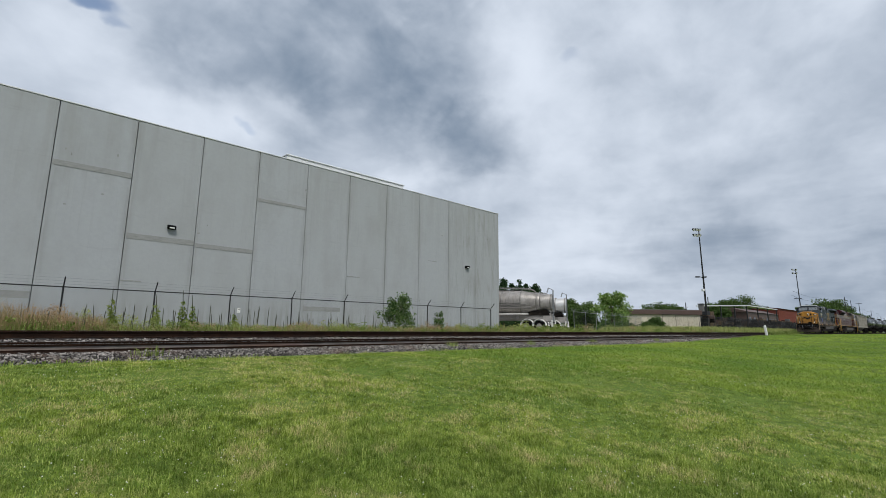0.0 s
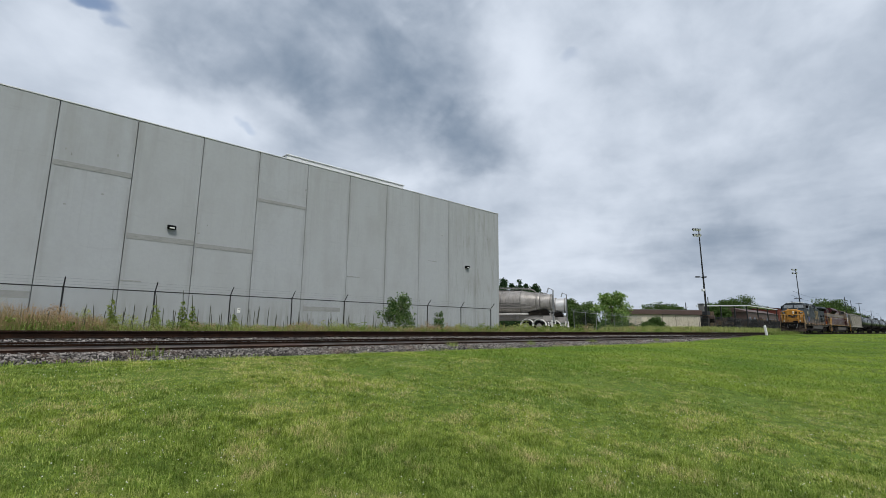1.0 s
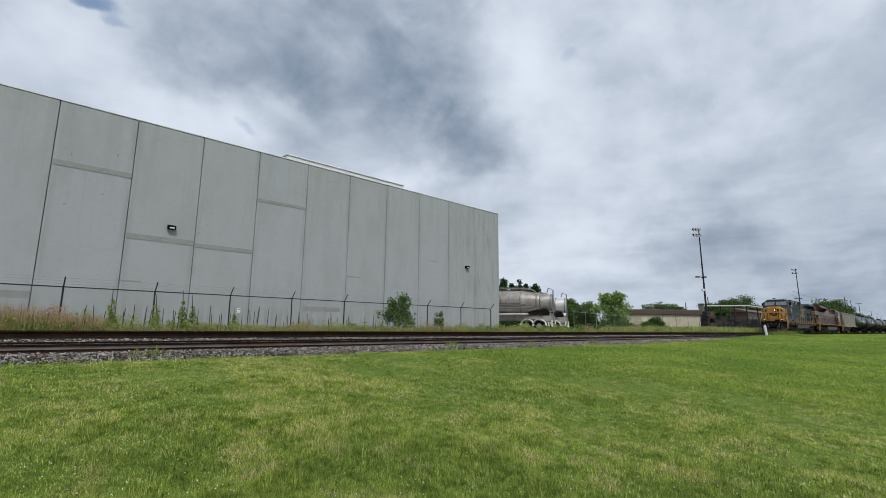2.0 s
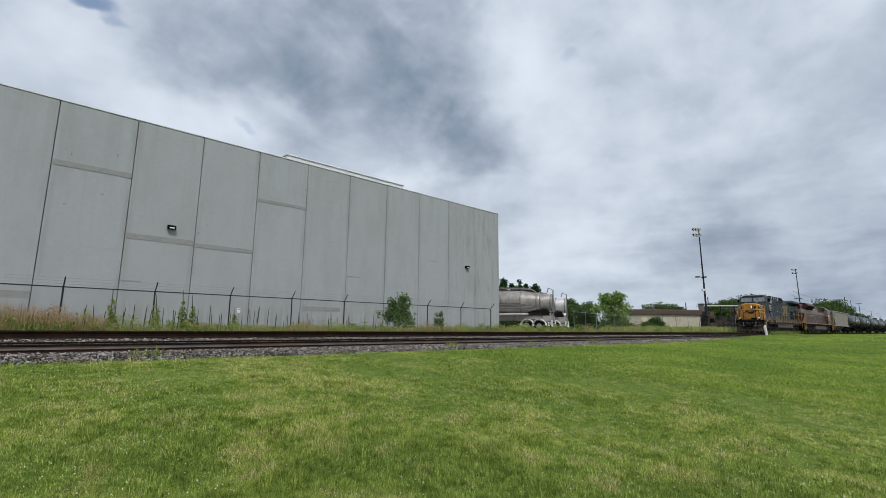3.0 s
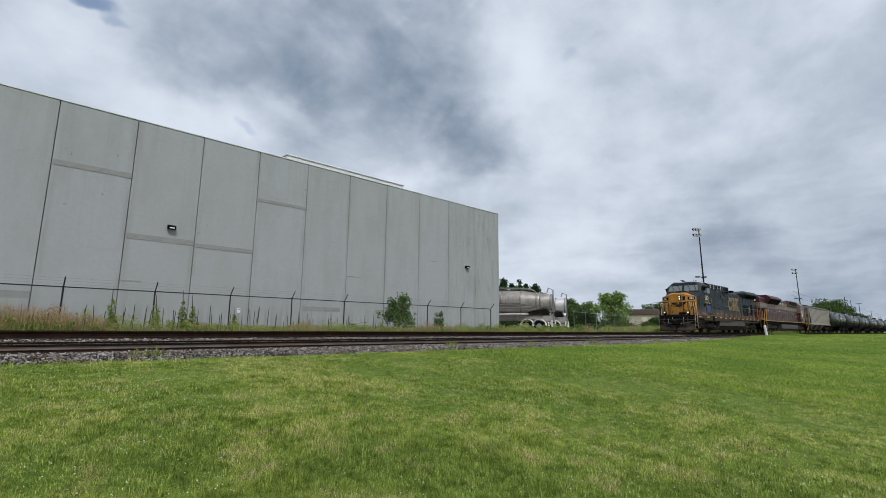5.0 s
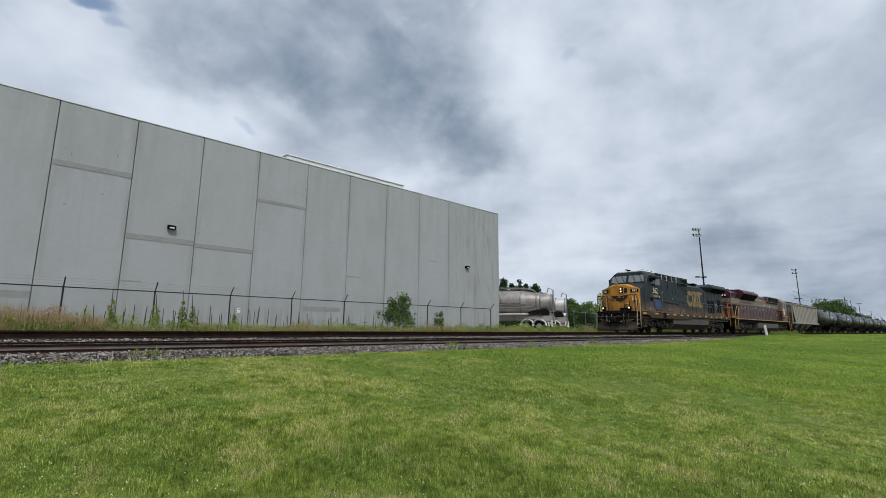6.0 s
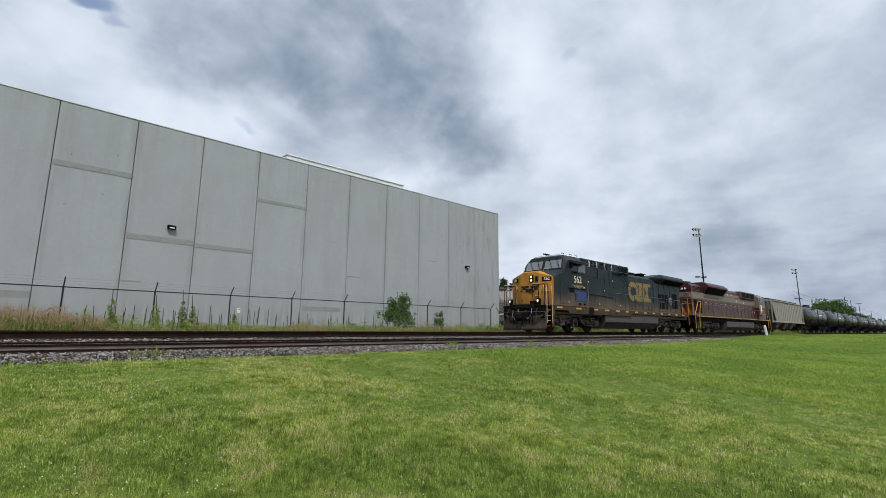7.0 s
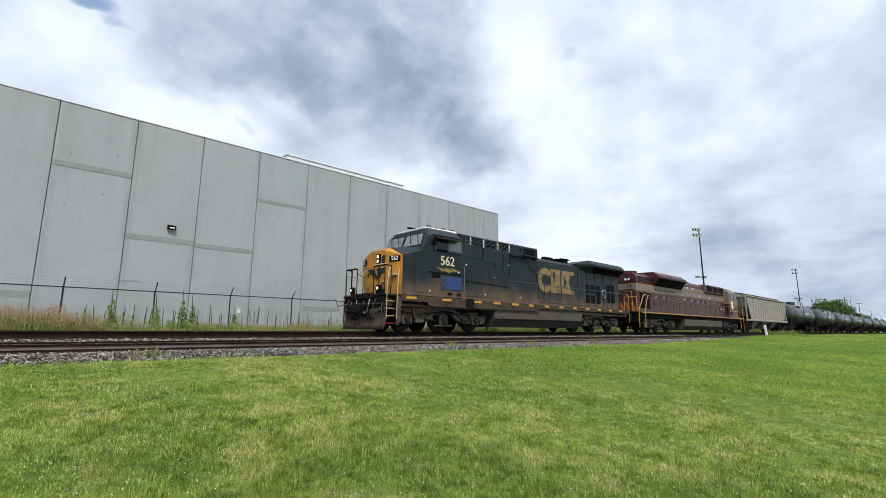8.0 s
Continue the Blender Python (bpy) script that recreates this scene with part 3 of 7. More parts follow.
# ---------------------------------------------------------------- wall lamps and small wall things
def wall_lamp(x, z):
    lamp = thing("wall_lamp", "dark wall-mounted floodlight on the concrete wall", "wall lamp", pose(x, Y_WALL, z), "wall lamps")
    part("housing", G().prism([(0.0, -0.08), (0.0, 0.11), (-0.15, 0.11), (-0.20, 0.02), (-0.16, -0.08)], -0.18, 0.18, "x"), "black", lamp)
    part("lens", G().box(-0.11, 0.11, -0.195, -0.16, -0.06, 0.03, 0.008), "white", lamp, "pale prismatic lens")


wall_lamp(WALL_X1 - 24.71, 6.17)
wall_lamp(WALL_X1 - 3.93, 6.18)
sign = thing("notice", "small white notice fixed to the concrete wall", "sign", pose(WALL_X1 - 21.17, Y_WALL, 2.25))
part("plate", G().box(-0.075, 0.075, -0.03, -0.01, -0.12, 0.12, 0.004), "white", sign)
part("text_bars", G().box(-0.05, 0.05, -0.034, -0.03, 0.03, 0.06).box(-0.05, 0.03, -0.034, -0.03, -0.05, -0.025), "dark_post", sign)


# ---------------------------------------------------------------- chain-link fences
def chain_fence(name, label, p0, p1, height, count, top_z, arms, metal, mesh_metal, skip=(), w=0.0020):
    """Posts, top rail, barbed wires and woven wire between two points; the woven wire is real thin wire."""
    p0, p1 = Vector((*p0, 0)), Vector((*p1, 0))
    run = p1 - p0
    ln = run.length
    ang = math.degrees(math.atan2(run.y, run.x))
    base = top_z - height
    f = thing(name, label, "fence", pose(p0.x, p0.y, base, 0, 0, ang), "fences")
    post = G().cyl((0, 0, -0.3), (0, 0, height + 0.02), 0.028, 8)
    if arms == 1:
        post.cyl((0, 0, height), (0.0, -0.32, height + 0.34), 0.022, 6)
    elif arms == 2:
        post.cyl((0, 0, height), (0.05, -0.28, height + 0.32), 0.022, 6).cyl((0, 0, height), (0.05, 0.28, height + 0.32), 0.022, 6)
    post = post.mesh("post")
    for i in range(count + 1):
        if i not in skip:
            part("post", post, metal, f, at=pose(ln * i / count, 0, 0, 0, random.uniform(-0.8, 0.8), 0))
    part("top_rail", G().cyl((0, 0, height), (ln, 0, height), 0.021, 6), metal, f)
    wires = G()
    for i in range(3):
        d = 0.1 + 0.1 * i
        wires.cyl((0, -d * 0.95, height + d), (ln, -d * 0.95, height + d), 0.006, 4)
        if arms == 2:
            wires.cyl((0, d * 0.95, height + d), (ln, d * 0.95, height + d), 0.006, 4)
    part("barbed_wire", wires, mesh_metal, f)
    pitch = 0.085
    v, q = [], []
    n = int((ln + height) / pitch)
    for s in (1, -1):
        for i in range(n):
            xa = i * pitch - height
            a, b = (xa, 0.02), (xa + height, height)
            if a[0] < 0:
                a = (0.0, 0.02 - xa)
            if b[0] > ln:
                b = (ln, height - (xa + height - ln))
            if a[0] >= b[0]:
                continue
            pts = [(a[0], a[1]), (b[0], b[1])]
            if s < 0:
                pts = [(ln - x, z) for x, z in pts]
            o = len(v)
            for x, z in pts:
                v += [(x - w, 0.03, z + w), (x + w, 0.03, z - w), (x, 0.03 + 1.5 * w, z)]
            q += [(o, o + 1, o + 4, o + 3), (o + 1, o + 2, o + 5, o + 4), (o + 2, o, o + 3, o + 5)]
    net = part("woven_wire", flat_mesh("woven_wire", v, q, mesh_metal), mesh_metal, f, "thin diamond woven wire")
    tagged(net, kind="stuff")
    return f


FENCE_X0 = 1.42
chain_fence("chain_fence", "dark chain-link fence with barbed wire in front of the warehouse", (FENCE_X0 - 2.89 * 8, Y_FENCE), (FENCE_X0 + 2.89 * 8, Y_FENCE), 1.85, 16, 2.775, 1, "dark_post", "galv", skip=(13,))
# fence of the yard beyond the trailers
chain_fence("chain_fence", "galvanised chain-link yard fence with forked barbed wire arms", (44.5, 27.4), (74.0, 33.5), 1.85, 8, 3.30, 2, "galv", "dark_post", w=0.0022)
chain_fence("chain_fence", "dark chain-link fence before the low beige building", (76.0, 31.0), (150.0, 31.0), 2.3, 14, 4.0, 0, "dark_post", "dark_post", w=0.0014)


# ---------------------------------------------------------------- tank trailers
def tank_trailer(label, at, metal):
    v = thing("tank_trailer", label, "tank trailer", at, "tank trailers")
    # rear at x = 0, the tank runs towards negative x
    rings = []
    axis = 2.83
    for x, r in ((0.04, 0.55), (0.02, 0.74), (-0.03, 0.80), (-1.08, 0.80), (-1.12, 0.86), (-1.32, 0.90), (-2.95, 1.20), (-3.05, 1.21), (-6.6, 1.21), (-7.6, 1.10), (-9.5, 0.85), (-9.7, 0.4)):
        rings.append([(x, r * math.cos(i * math.tau / 32), axis + r * math.sin(i * math.tau / 32)) for i in range(32)])
    tank = part("tank", G().loft(rings), metal, v, "brushed aluminium tank")
    for x, r in ((-0.10, 0.80), (-1.10, 0.86), (-1.45, 0.925), (-2.98, 1.205), (-4.9, 1.21)):
        part("band", G().loft([[(x + d, (r + e) * math.cos(i * math.tau / 32), axis + (r + e) * math.sin(i * math.tau / 32)) for i in range(32)] for d, e in ((-0.06, 0), (-0.05, 0.035), (0.05, 0.035), (0.06, 0))], True, False), "trailer_rib", tank)
    part("top_walk", G().box(-7.4, -2.0, -0.32, 0.32, axis + 1.26, axis + 1.30, 0.01), "trailer_rib", v)
    for y in (-0.45, 0.45):
        hoop = G().tube([(-1.5, y, axis + 0.95), (-2.2, y, axis + 1.42), (-5.2, y, axis + 1.5), (-6.4, y, axis + 1.4)], 0.03, 6)
        for x in (-2.9, -3.8, -4.7):
            hoop.cyl((x, y, axis + 1.1), (x, y, axis + 1.46), 0.025, 6)
        part("guard_rail", hoop, "trailer_rib", v)
    for x0 in (-6.8, -5.4, -4.0):
        part("side_rib", G().box(x0, x0 + 1.1, -1.27, -1.20, 2.72, 2.80, 0.01).box(x0, x0 + 1.1, -1.27, -1.18, 2.42, 2.50, 0.01), "trailer_rib", v)
    for x in (-4.0, -7.0):
        part("hatch", G().cyl((x, 0, 3.9), (x, 0, 4.12), 0.3, 16), "trailer", v)
    part("hose_tube", G().cyl((-9.5, -1.18, 2.3), (-1.9, -1.18, 2.3), 0.10, 10).cyl((-9.5, -1.2, 2.6), (-2.4, -1.2, 2.6), 0.07, 8), "trailer_rib", v)
    part("frame", G().box(-9.0, -0.1, -0.5, -0.35, 1.15, 1.75, 0.02).box(-9.0, -0.1, 0.35, 0.5, 1.15, 1.75, 0.02).box(-0.3, 0.0, -1.15, 1.15, 0.62, 0.80, 0.03), "trailer", v)
    part("walk_plate", G().box(-9.0, -2.2, -1.22, -1.0, 1.62, 1.72, 0.01), "white", v)
    for x in (-1.15, -2.35):
        for s in (-1, 1):
            w = part("wheel", G().cyl((x, s * 0.62, 0.5), (x, s * 1.18, 0.5), 0.5, 24), "black", v, "black twin tyre")
            part("rim", G().cyl((x, s * 1.17, 0.5), (x, s * 1.20, 0.5), 0.27, 18).cyl((x, s * 1.19, 0.5), (x, s * 1.24, 0.5), 0.1, 12), "trailer", w)
    arch = [(math.cos(a), math.sin(a)) for a in [math.radians(i * 15) for i in range(13)]]
    for x0 in (-1.15, -2.35):
        outer = [(x0 + 0.66 * c, 0.55 + 0.66 * s) for c, s in arch]
        inner = [(x0 + 0.61 * c, 0.55 + 0.61 * s) for c, s in reversed(arch)]
        g = G()
        m = outer + inner
        for i in range(12):
            g.prism([m[i], m[i + 1], m[24 - i], m[25 - i]], -1.22, -0.6)
        part("mudguard", g, "white", v)
    lad = G().tube([(0.08, -0.35, 0.9), (0.08, -0.35, 4.05), (-0.35, -0.35, 4.25), (-0.5, -0.35, 3.8)], 0.03, 6).tube([(0.08, 0.05, 0.9), (0.08, 0.05, 4.05), (-0.35, 0.05, 4.25), (-0.5, 0.05, 3.8)], 0.03, 6)
    for i in range(9):
        lad.cyl((0.08, -0.35, 1.0 + i * 0.31), (0.08, 0.05, 1.0 + i * 0.31), 0.018, 5)
    part("ladder", lad, "galv", v)
    part("bumper", G().box(-0.02, 0.14, -1.2, 1.2, 0.45, 0.62, 0.02).box(0.0, 0.1, -1.15, -1.0, 0.3, 1.1, 0.01).box(0.0, 0.1, 1.0, 1.15, 0.3, 1.1, 0.01), "white", v)
    for y in (-0.95, 0.95):
        part("tail_lamp", G().cyl((0.14, y, 0.54), (0.17, y, 0.54), 0.05, 10), "orange", v)
    part("rear_cabinet", G().box(-0.9, 0.05, -0.75, 0.75, 0.95, 1.5, 0.04), "trailer", v)
    for y in (-1.0, 1.0):
        part("mud_flap", G().box(-0.30, -0.27, y - 0.28, y + 0.28, 0.15, 0.8), "white", v, "pale mud flap")
    part("tank_cradle", G().prism([(-2.6, 1.55), (-0.2, 1.55), (-0.5, 2.1), (-1.1, 2.05), (-2.3, 1.9)], -0.6, 0.6), "grime", v)
    part("discharge_pipe", G().cyl((-6.6, -0.3, 1.35), (-0.6, -0.3, 1.35), 0.09, 8), "grime", v)
    part("hopper_cone", G().loft([[(x, y, 1.75) for x, y in ((-6.0, -0.8), (-4.2, -0.8), (-4.2, 0.8), (-6.0, 0.8))], [(x, y, 1.1) for x, y in ((-5.25, -0.15), (-4.95, -0.15), (-4.95, 0.15), (-5.25, 0.15))]], False), "trailer", v)
    part("landing_leg", G().box(-8.3, -8.15, -0.7, -0.55, 0.0, 1.1, 0.02).box(-8.3, -8.15, 0.55, 0.7, 0.0, 1.1, 0.02), "galv", v)
    return v


YARD = 1.20
tagged(part("yard_slab", G().box(30.6, 47.5, 23.2, 48.0, 0.8, YARD, 0.02), "yard_floor"), "pale worn concrete yard behind the warehouse", "pavement", kind="structure")
tank_trailer("dull aluminium tank trailer parked behind the warehouse corner", pose(39.3, 26.5, YARD, 0, 0, -65), "trailer")
tank_trailer("bright aluminium tank trailer parked beside another one", pose(45.6, 29.0, YARD, 0, 0, -65), "trailer_bright")


# ---------------------------------------------------------------- flood-light masts, poles, marker
def light_mast(name, label, at, h, arm_h, lamps):
    """A mast whose floodlights all sit on one side of the pole."""
    m = thing(name, label, "light mast", at, "light masts")
    part("pole", G().cyl((0, 0, 0), (0, 0, h), 0.26, 12, 0.12), "dark_post", m)
    part("cross_arm", G().box(-0.09, 0.09, -1.9, 0.25, h - 0.35, h - 0.2).box(-0.09, 0.09, -1.7, 0.25, h - 1.75, h - 1.6), "dark_post", m)
    for i in range(lamps):
        y = -1.75 + 1.75 * i / max(1, lamps - 1)
        for z in (h + 0.1, h - 1.35):
            lamp = part("floodlight", G().cyl((-0.25, y, z), (0.30, y, z - 0.26), 0.2, 12, 0.42), "dark_post", m, "round metal floodlight")
            part("lens", G().cyl((0.295, y, z - 0.258), (0.32, y, z - 0.27), 0.36, 12), "white", lamp)
    part("lower_arm", G().cyl((0, -1.9, arm_h), (0, 0.6, arm_h), 0.07, 8), "dark_post", m)
    for y in (-1.7, 0.35):
        part("street_head", G().box(-0.4, 0.4, y - 0.6, y + 0.45, arm_h - 0.12, arm_h + 0.16, 0.05), "dark_post", m)
    part("junction_box", G().box(-0.25, 0.3, -0.75, -0.2, arm_h - 3.6, arm_h - 3.0, 0.04), "white", m)
    return m


light_mast("light_mast", "tall dark mast with floodlights and a lower pair of lamps", pose(128.85, 41.55, 1.1, 1.0, 0, 245), 26.0, 13.7, 3)
light_mast("light_mast", "tall dark mast with floodlights farther along the railway", pose(238.1, 41.3, 1.1, 1.3, 0, 240), 25.6, 13.6, 2)


def plain_pole(x, y, h, r=0.16, cross=0.0):
    p = thing("utility_pole", "thin dark utility pole behind the railway yard", "utility pole", pose(x, y, 1.1), "utility poles")
    part("shaft", G().cyl((0, 0, 0), (0, 0, h), r, 8, r * 0.7), "dark_post", p)
    if cross:
        part("cross_arm", G().box(-0.1, 0.1, -cross, cross, h - 0.5, h - 0.3), "dark_post", p)


for way, y, h, cross in ((2.776, 60, 9.5, 0), (3.137, 60, 12.5, 0), (3.344, 70, 12.0, 0.9), (8.717, 42, 21, 0), (9.277, 42, 20, 0), (10.179, 42, 20, 1.5), (11.778, 42, 17, 1.2), (13.426, 42, 14, 0)):
    plain_pole(way * y, y, h, 0.2, cross)
box_post = thing("meter_pillar", "stout grey service pillar at the foot of the mast", "service pillar", pose(120.6, 40, 1.1))
part("pillar", G().box(-0.5, 0.5, -0.5, 0.5, 0, 6.4, 0.06), "yard", box_post)
part("cap", G().box(-0.6, 0.6, -0.6, 0.6, 6.4, 6.65, 0.05), "yard", box_post)

marker = thing("marker_post", "short leaning white concrete marker post in the grass", "marker post", pose(51.5, 11.7, 0.92, -5, -5, 0))
part("post", G().box(-0.09, 0.09, -0.09, 0.09, 0, 1.0, 0.02), "white", marker)
part("cap", G().loft([[(-0.09, -0.09, 1.0), (0.09, -0.09, 1.0), (0.09, 0.09, 1.0), (-0.09, 0.09, 1.0)], [(-0.05, -0.05, 1.06), (0.05, -0.05, 1.06), (0.05, 0.05, 1.06), (-0.05, 0.05, 1.06)]], False), "white", marker)


# ---------------------------------------------------------------- buildings and yard in the distance
def low_building():
    b = thing("low_building", "low beige block building with a brown metal fascia", "building", pose(95.6, 47.8, 1.1, 0, 0, -43))
    part("wall", G().box(0, 17, 0, 4.5, 0, 3.6, 0.02), "beige", b)
    part("fascia", G().box(-0.3, 17.3, -0.35, 4.8, 3.6, 4.55, 0.04), "brown", b, "brown metal fascia")
    part("roof", G().box(-0.2, 17.2, -0.2, 4.7, 4.55, 4.66), "yard", b)
    for i in range(6):
        part("pilaster", G().box(1.2 + i * 3.0, 1.4 + i * 3.0, -0.07, 0.02, 0, 3.6), "beige", b)
    part("base_course", G().box(0, 17, -0.05, 0.02, 0, 0.5), "yard", b)


low_building()


def brick_building(label, x0, x1, h, wall, roof_rise):
    b = thing("brick_building", label, "building", pose(x0, 60, 1.1), "far buildings")
    w = x1 - x0
    part("wall", G().box(0, w, 0, 12, 0, h, 0.05), wall, b)
    part("roof", G().prism([(-0.6, h), (12.6, h), (6, h + roof_rise)], -0.6, w + 0.6, "x"), "brown", b)
    for i in range(int(w / 7) if wall != "brick_red" else 0):
        win = part("window", G().box(2 + i * 7, 4.4 + i * 7, -0.08, 0.05, h - 4.5, h - 2.2), "dark_glass", b)
        part("sill", G().box(1.8 + i * 7, 4.6 + i * 7, -0.2, 0.05, h - 4.7, h - 4.5), "beige", win)


brick_building("brown roofed low building behind the storage yard", 236, 289, 8.6, "brown", 1.9)
brick_building("red brick building behind the storage yard", 291, 345, 12.0, "brick_red", 0.8)


def canopy():
    c = thing("yard_canopy", "open steel canopy with a pale roof edge over the yard", "canopy", pose(136, 44, 1.1))
    for name, xa, za, xb, zb in (("roof", 0, 6.7, 40, 8.3), ("far_roof", 40, 8.3, 76, 8.2)):
        part(name, G().add([(xa, 0, za), (xb, 0, zb), (xb, 2.5, zb), (xa, 2.5, za), (xa, 0, za + 0.28), (xb, 0, zb + 0.28), (xb, 2.5, zb + 0.28), (xa, 2.5, za + 0.28)], [(0, 1, 2, 3), (7, 6, 5, 4), (0, 4, 5, 1), (1, 5, 6, 2), (2, 6, 7, 3), (3, 7, 4, 0)]), "coping", c)
    for i in range(7):
        part("column", G().box(i * 12.5, i * 12.5 + 0.3, 0.1, 0.4, 0, 6.7 + min(1.5, i * 0.5)), "dark_post", c)


canopy()


def stacked_goods():
    rnd = random.Random(4)
    for i in range(64):
        x = 116 + i * 1.95 + rnd.uniform(-0.8, 0.8)
        y = 37 + rnd.uniform(0, 7)
        n = rnd.randint(3, 6)
        s = thing("goods_stack", "dark stack of stored pallets and crates in the yard", "stack", pose(x, y, 1.12, 0, 0, rnd.uniform(-20, 20)), "stored goods")
        z = 0.0
        for j in range(n):
            w, d, h = rnd.uniform(0.35, 1.0), rnd.uniform(0.35, 0.8), rnd.uniform(0.4, 1.0)
            part("crate", G().box(-w, w, -d, d, z + 0.10, z + h, 0.03), rnd.choice(("yard", "dark_post", "dark_post", "brown", "bark", "grime")), s)
            part("pallet", G().box(-w, w, -d, -d + 0.12, z, z + 0.1).box(-w, w, d - 0.12, d, z, z + 0.1).box(-w, w, -0.06, 0.06, z, z + 0.1), "bark", s)
            z += h


stacked_goods()
yard_fence = thing("palisade_fence", "dark steel picket fence round the storage yard", "fence", pose(112, 33.5, 1.1), "fences")
part("rail", G().box(0, 110, 0.05, 0.12, 0.5, 0.62).box(0, 110, 0.05, 0.12, 2.8, 2.92), "dark_post", yard_fence)
slat = G().box(-0.05, 0.05, -0.03, 0.03, 0, 3.3, 0.01).mesh("slat")
for slat_index in range(220):
    part("slat", slat, "dark_post", yard_fence, at=pose(slat_index * 0.5, 0, random.uniform(-0.35, 0.1)))


def overhead_wire(y, z, x0, x1):
    w = thing("overhead_wire", "thin dark overhead wire strung between the far poles", "wire", pose(0, y, 0), "overhead wires")
    n = 6
    for i in range(n):
        xa, xb = x0 + (x1 - x0) * i / n, x0 + (x1 - x0) * (i + 1) / n
        pts = [(xa + (xb - xa) * t, 0, z - 1.6 * 4 * t * (1 - t) * 0.5) for t in (0, 0.2, 0.4, 0.6, 0.8, 1)]
        part("span", G().tube(pts, 0.035, 4), "dark_post", w)


overhead_wire(42, 17.5, 230, 560)
overhead_wire(42.6, 15.8, 230, 560)

# ---------------------------------------------------------------- the train
# In a vehicle's own space x runs backwards from its front coupler, z up from the rail head, and the lawn lies on the side of negative y.
TRAIN, WHEELSETS = [], []
WHEEL_R = 0.53


def turned(profile, n, y_mirror=False):
    """Rings of a profile (radius, y) turned about the y axis."""
    return [[(r * math.cos(i * math.tau / n), y, r * math.sin(i * math.tau / n)) for i in range(n)] for r, y in profile]


def wheel_mesh():
    g = G()
    g.loft(turned([(0.10, -0.835), (0.13, -0.835), (0.15, -0.79), (0.36, -0.76), (0.43, -0.80), (WHEEL_R - 0.015, -0.80), (WHEEL_R, -0.775), (WHEEL_R + 0.005, -0.72), (WHEEL_R + 0.03, -0.70), (WHEEL_R + 0.03, -0.68), (0.42, -0.67), (0.10, -0.66)], 24))
    for i in range(6):
        a = i * math.tau / 6
        g.cyl((0.27 * math.cos(a), -0.80, 0.27 * math.sin(a)), (0.27 * math.cos(a), -0.755, 0.27 * math.sin(a)), 0.045, 8)
    other = [(x, -y, z) for x, y, z in g.v]
    g2 = G()
    g2.cyl((0, -0.98, 0), (0, 0.98, 0), 0.101, 12)
    g2.add(g.v, g.f, True).add(other, [tuple(reversed(f)) for f in g.f], True)
    return g2.mesh("wheel_pair")


WHEEL = wheel_mesh()
BOX_COVER = G().cyl((0, -1.27, 0), (0, -1.10, 0), 0.15, 14).cyl((0, -1.30, 0), (0, -1.26, 0), 0.09, 10).mesh("bearing_cover")


def add_wheelset(truck, x):
    ws = part("wheelset", WHEEL, "wheel", truck, at=pose(x, 0, WHEEL_R))
    WHEELSETS.append((ws, x))
    return ws


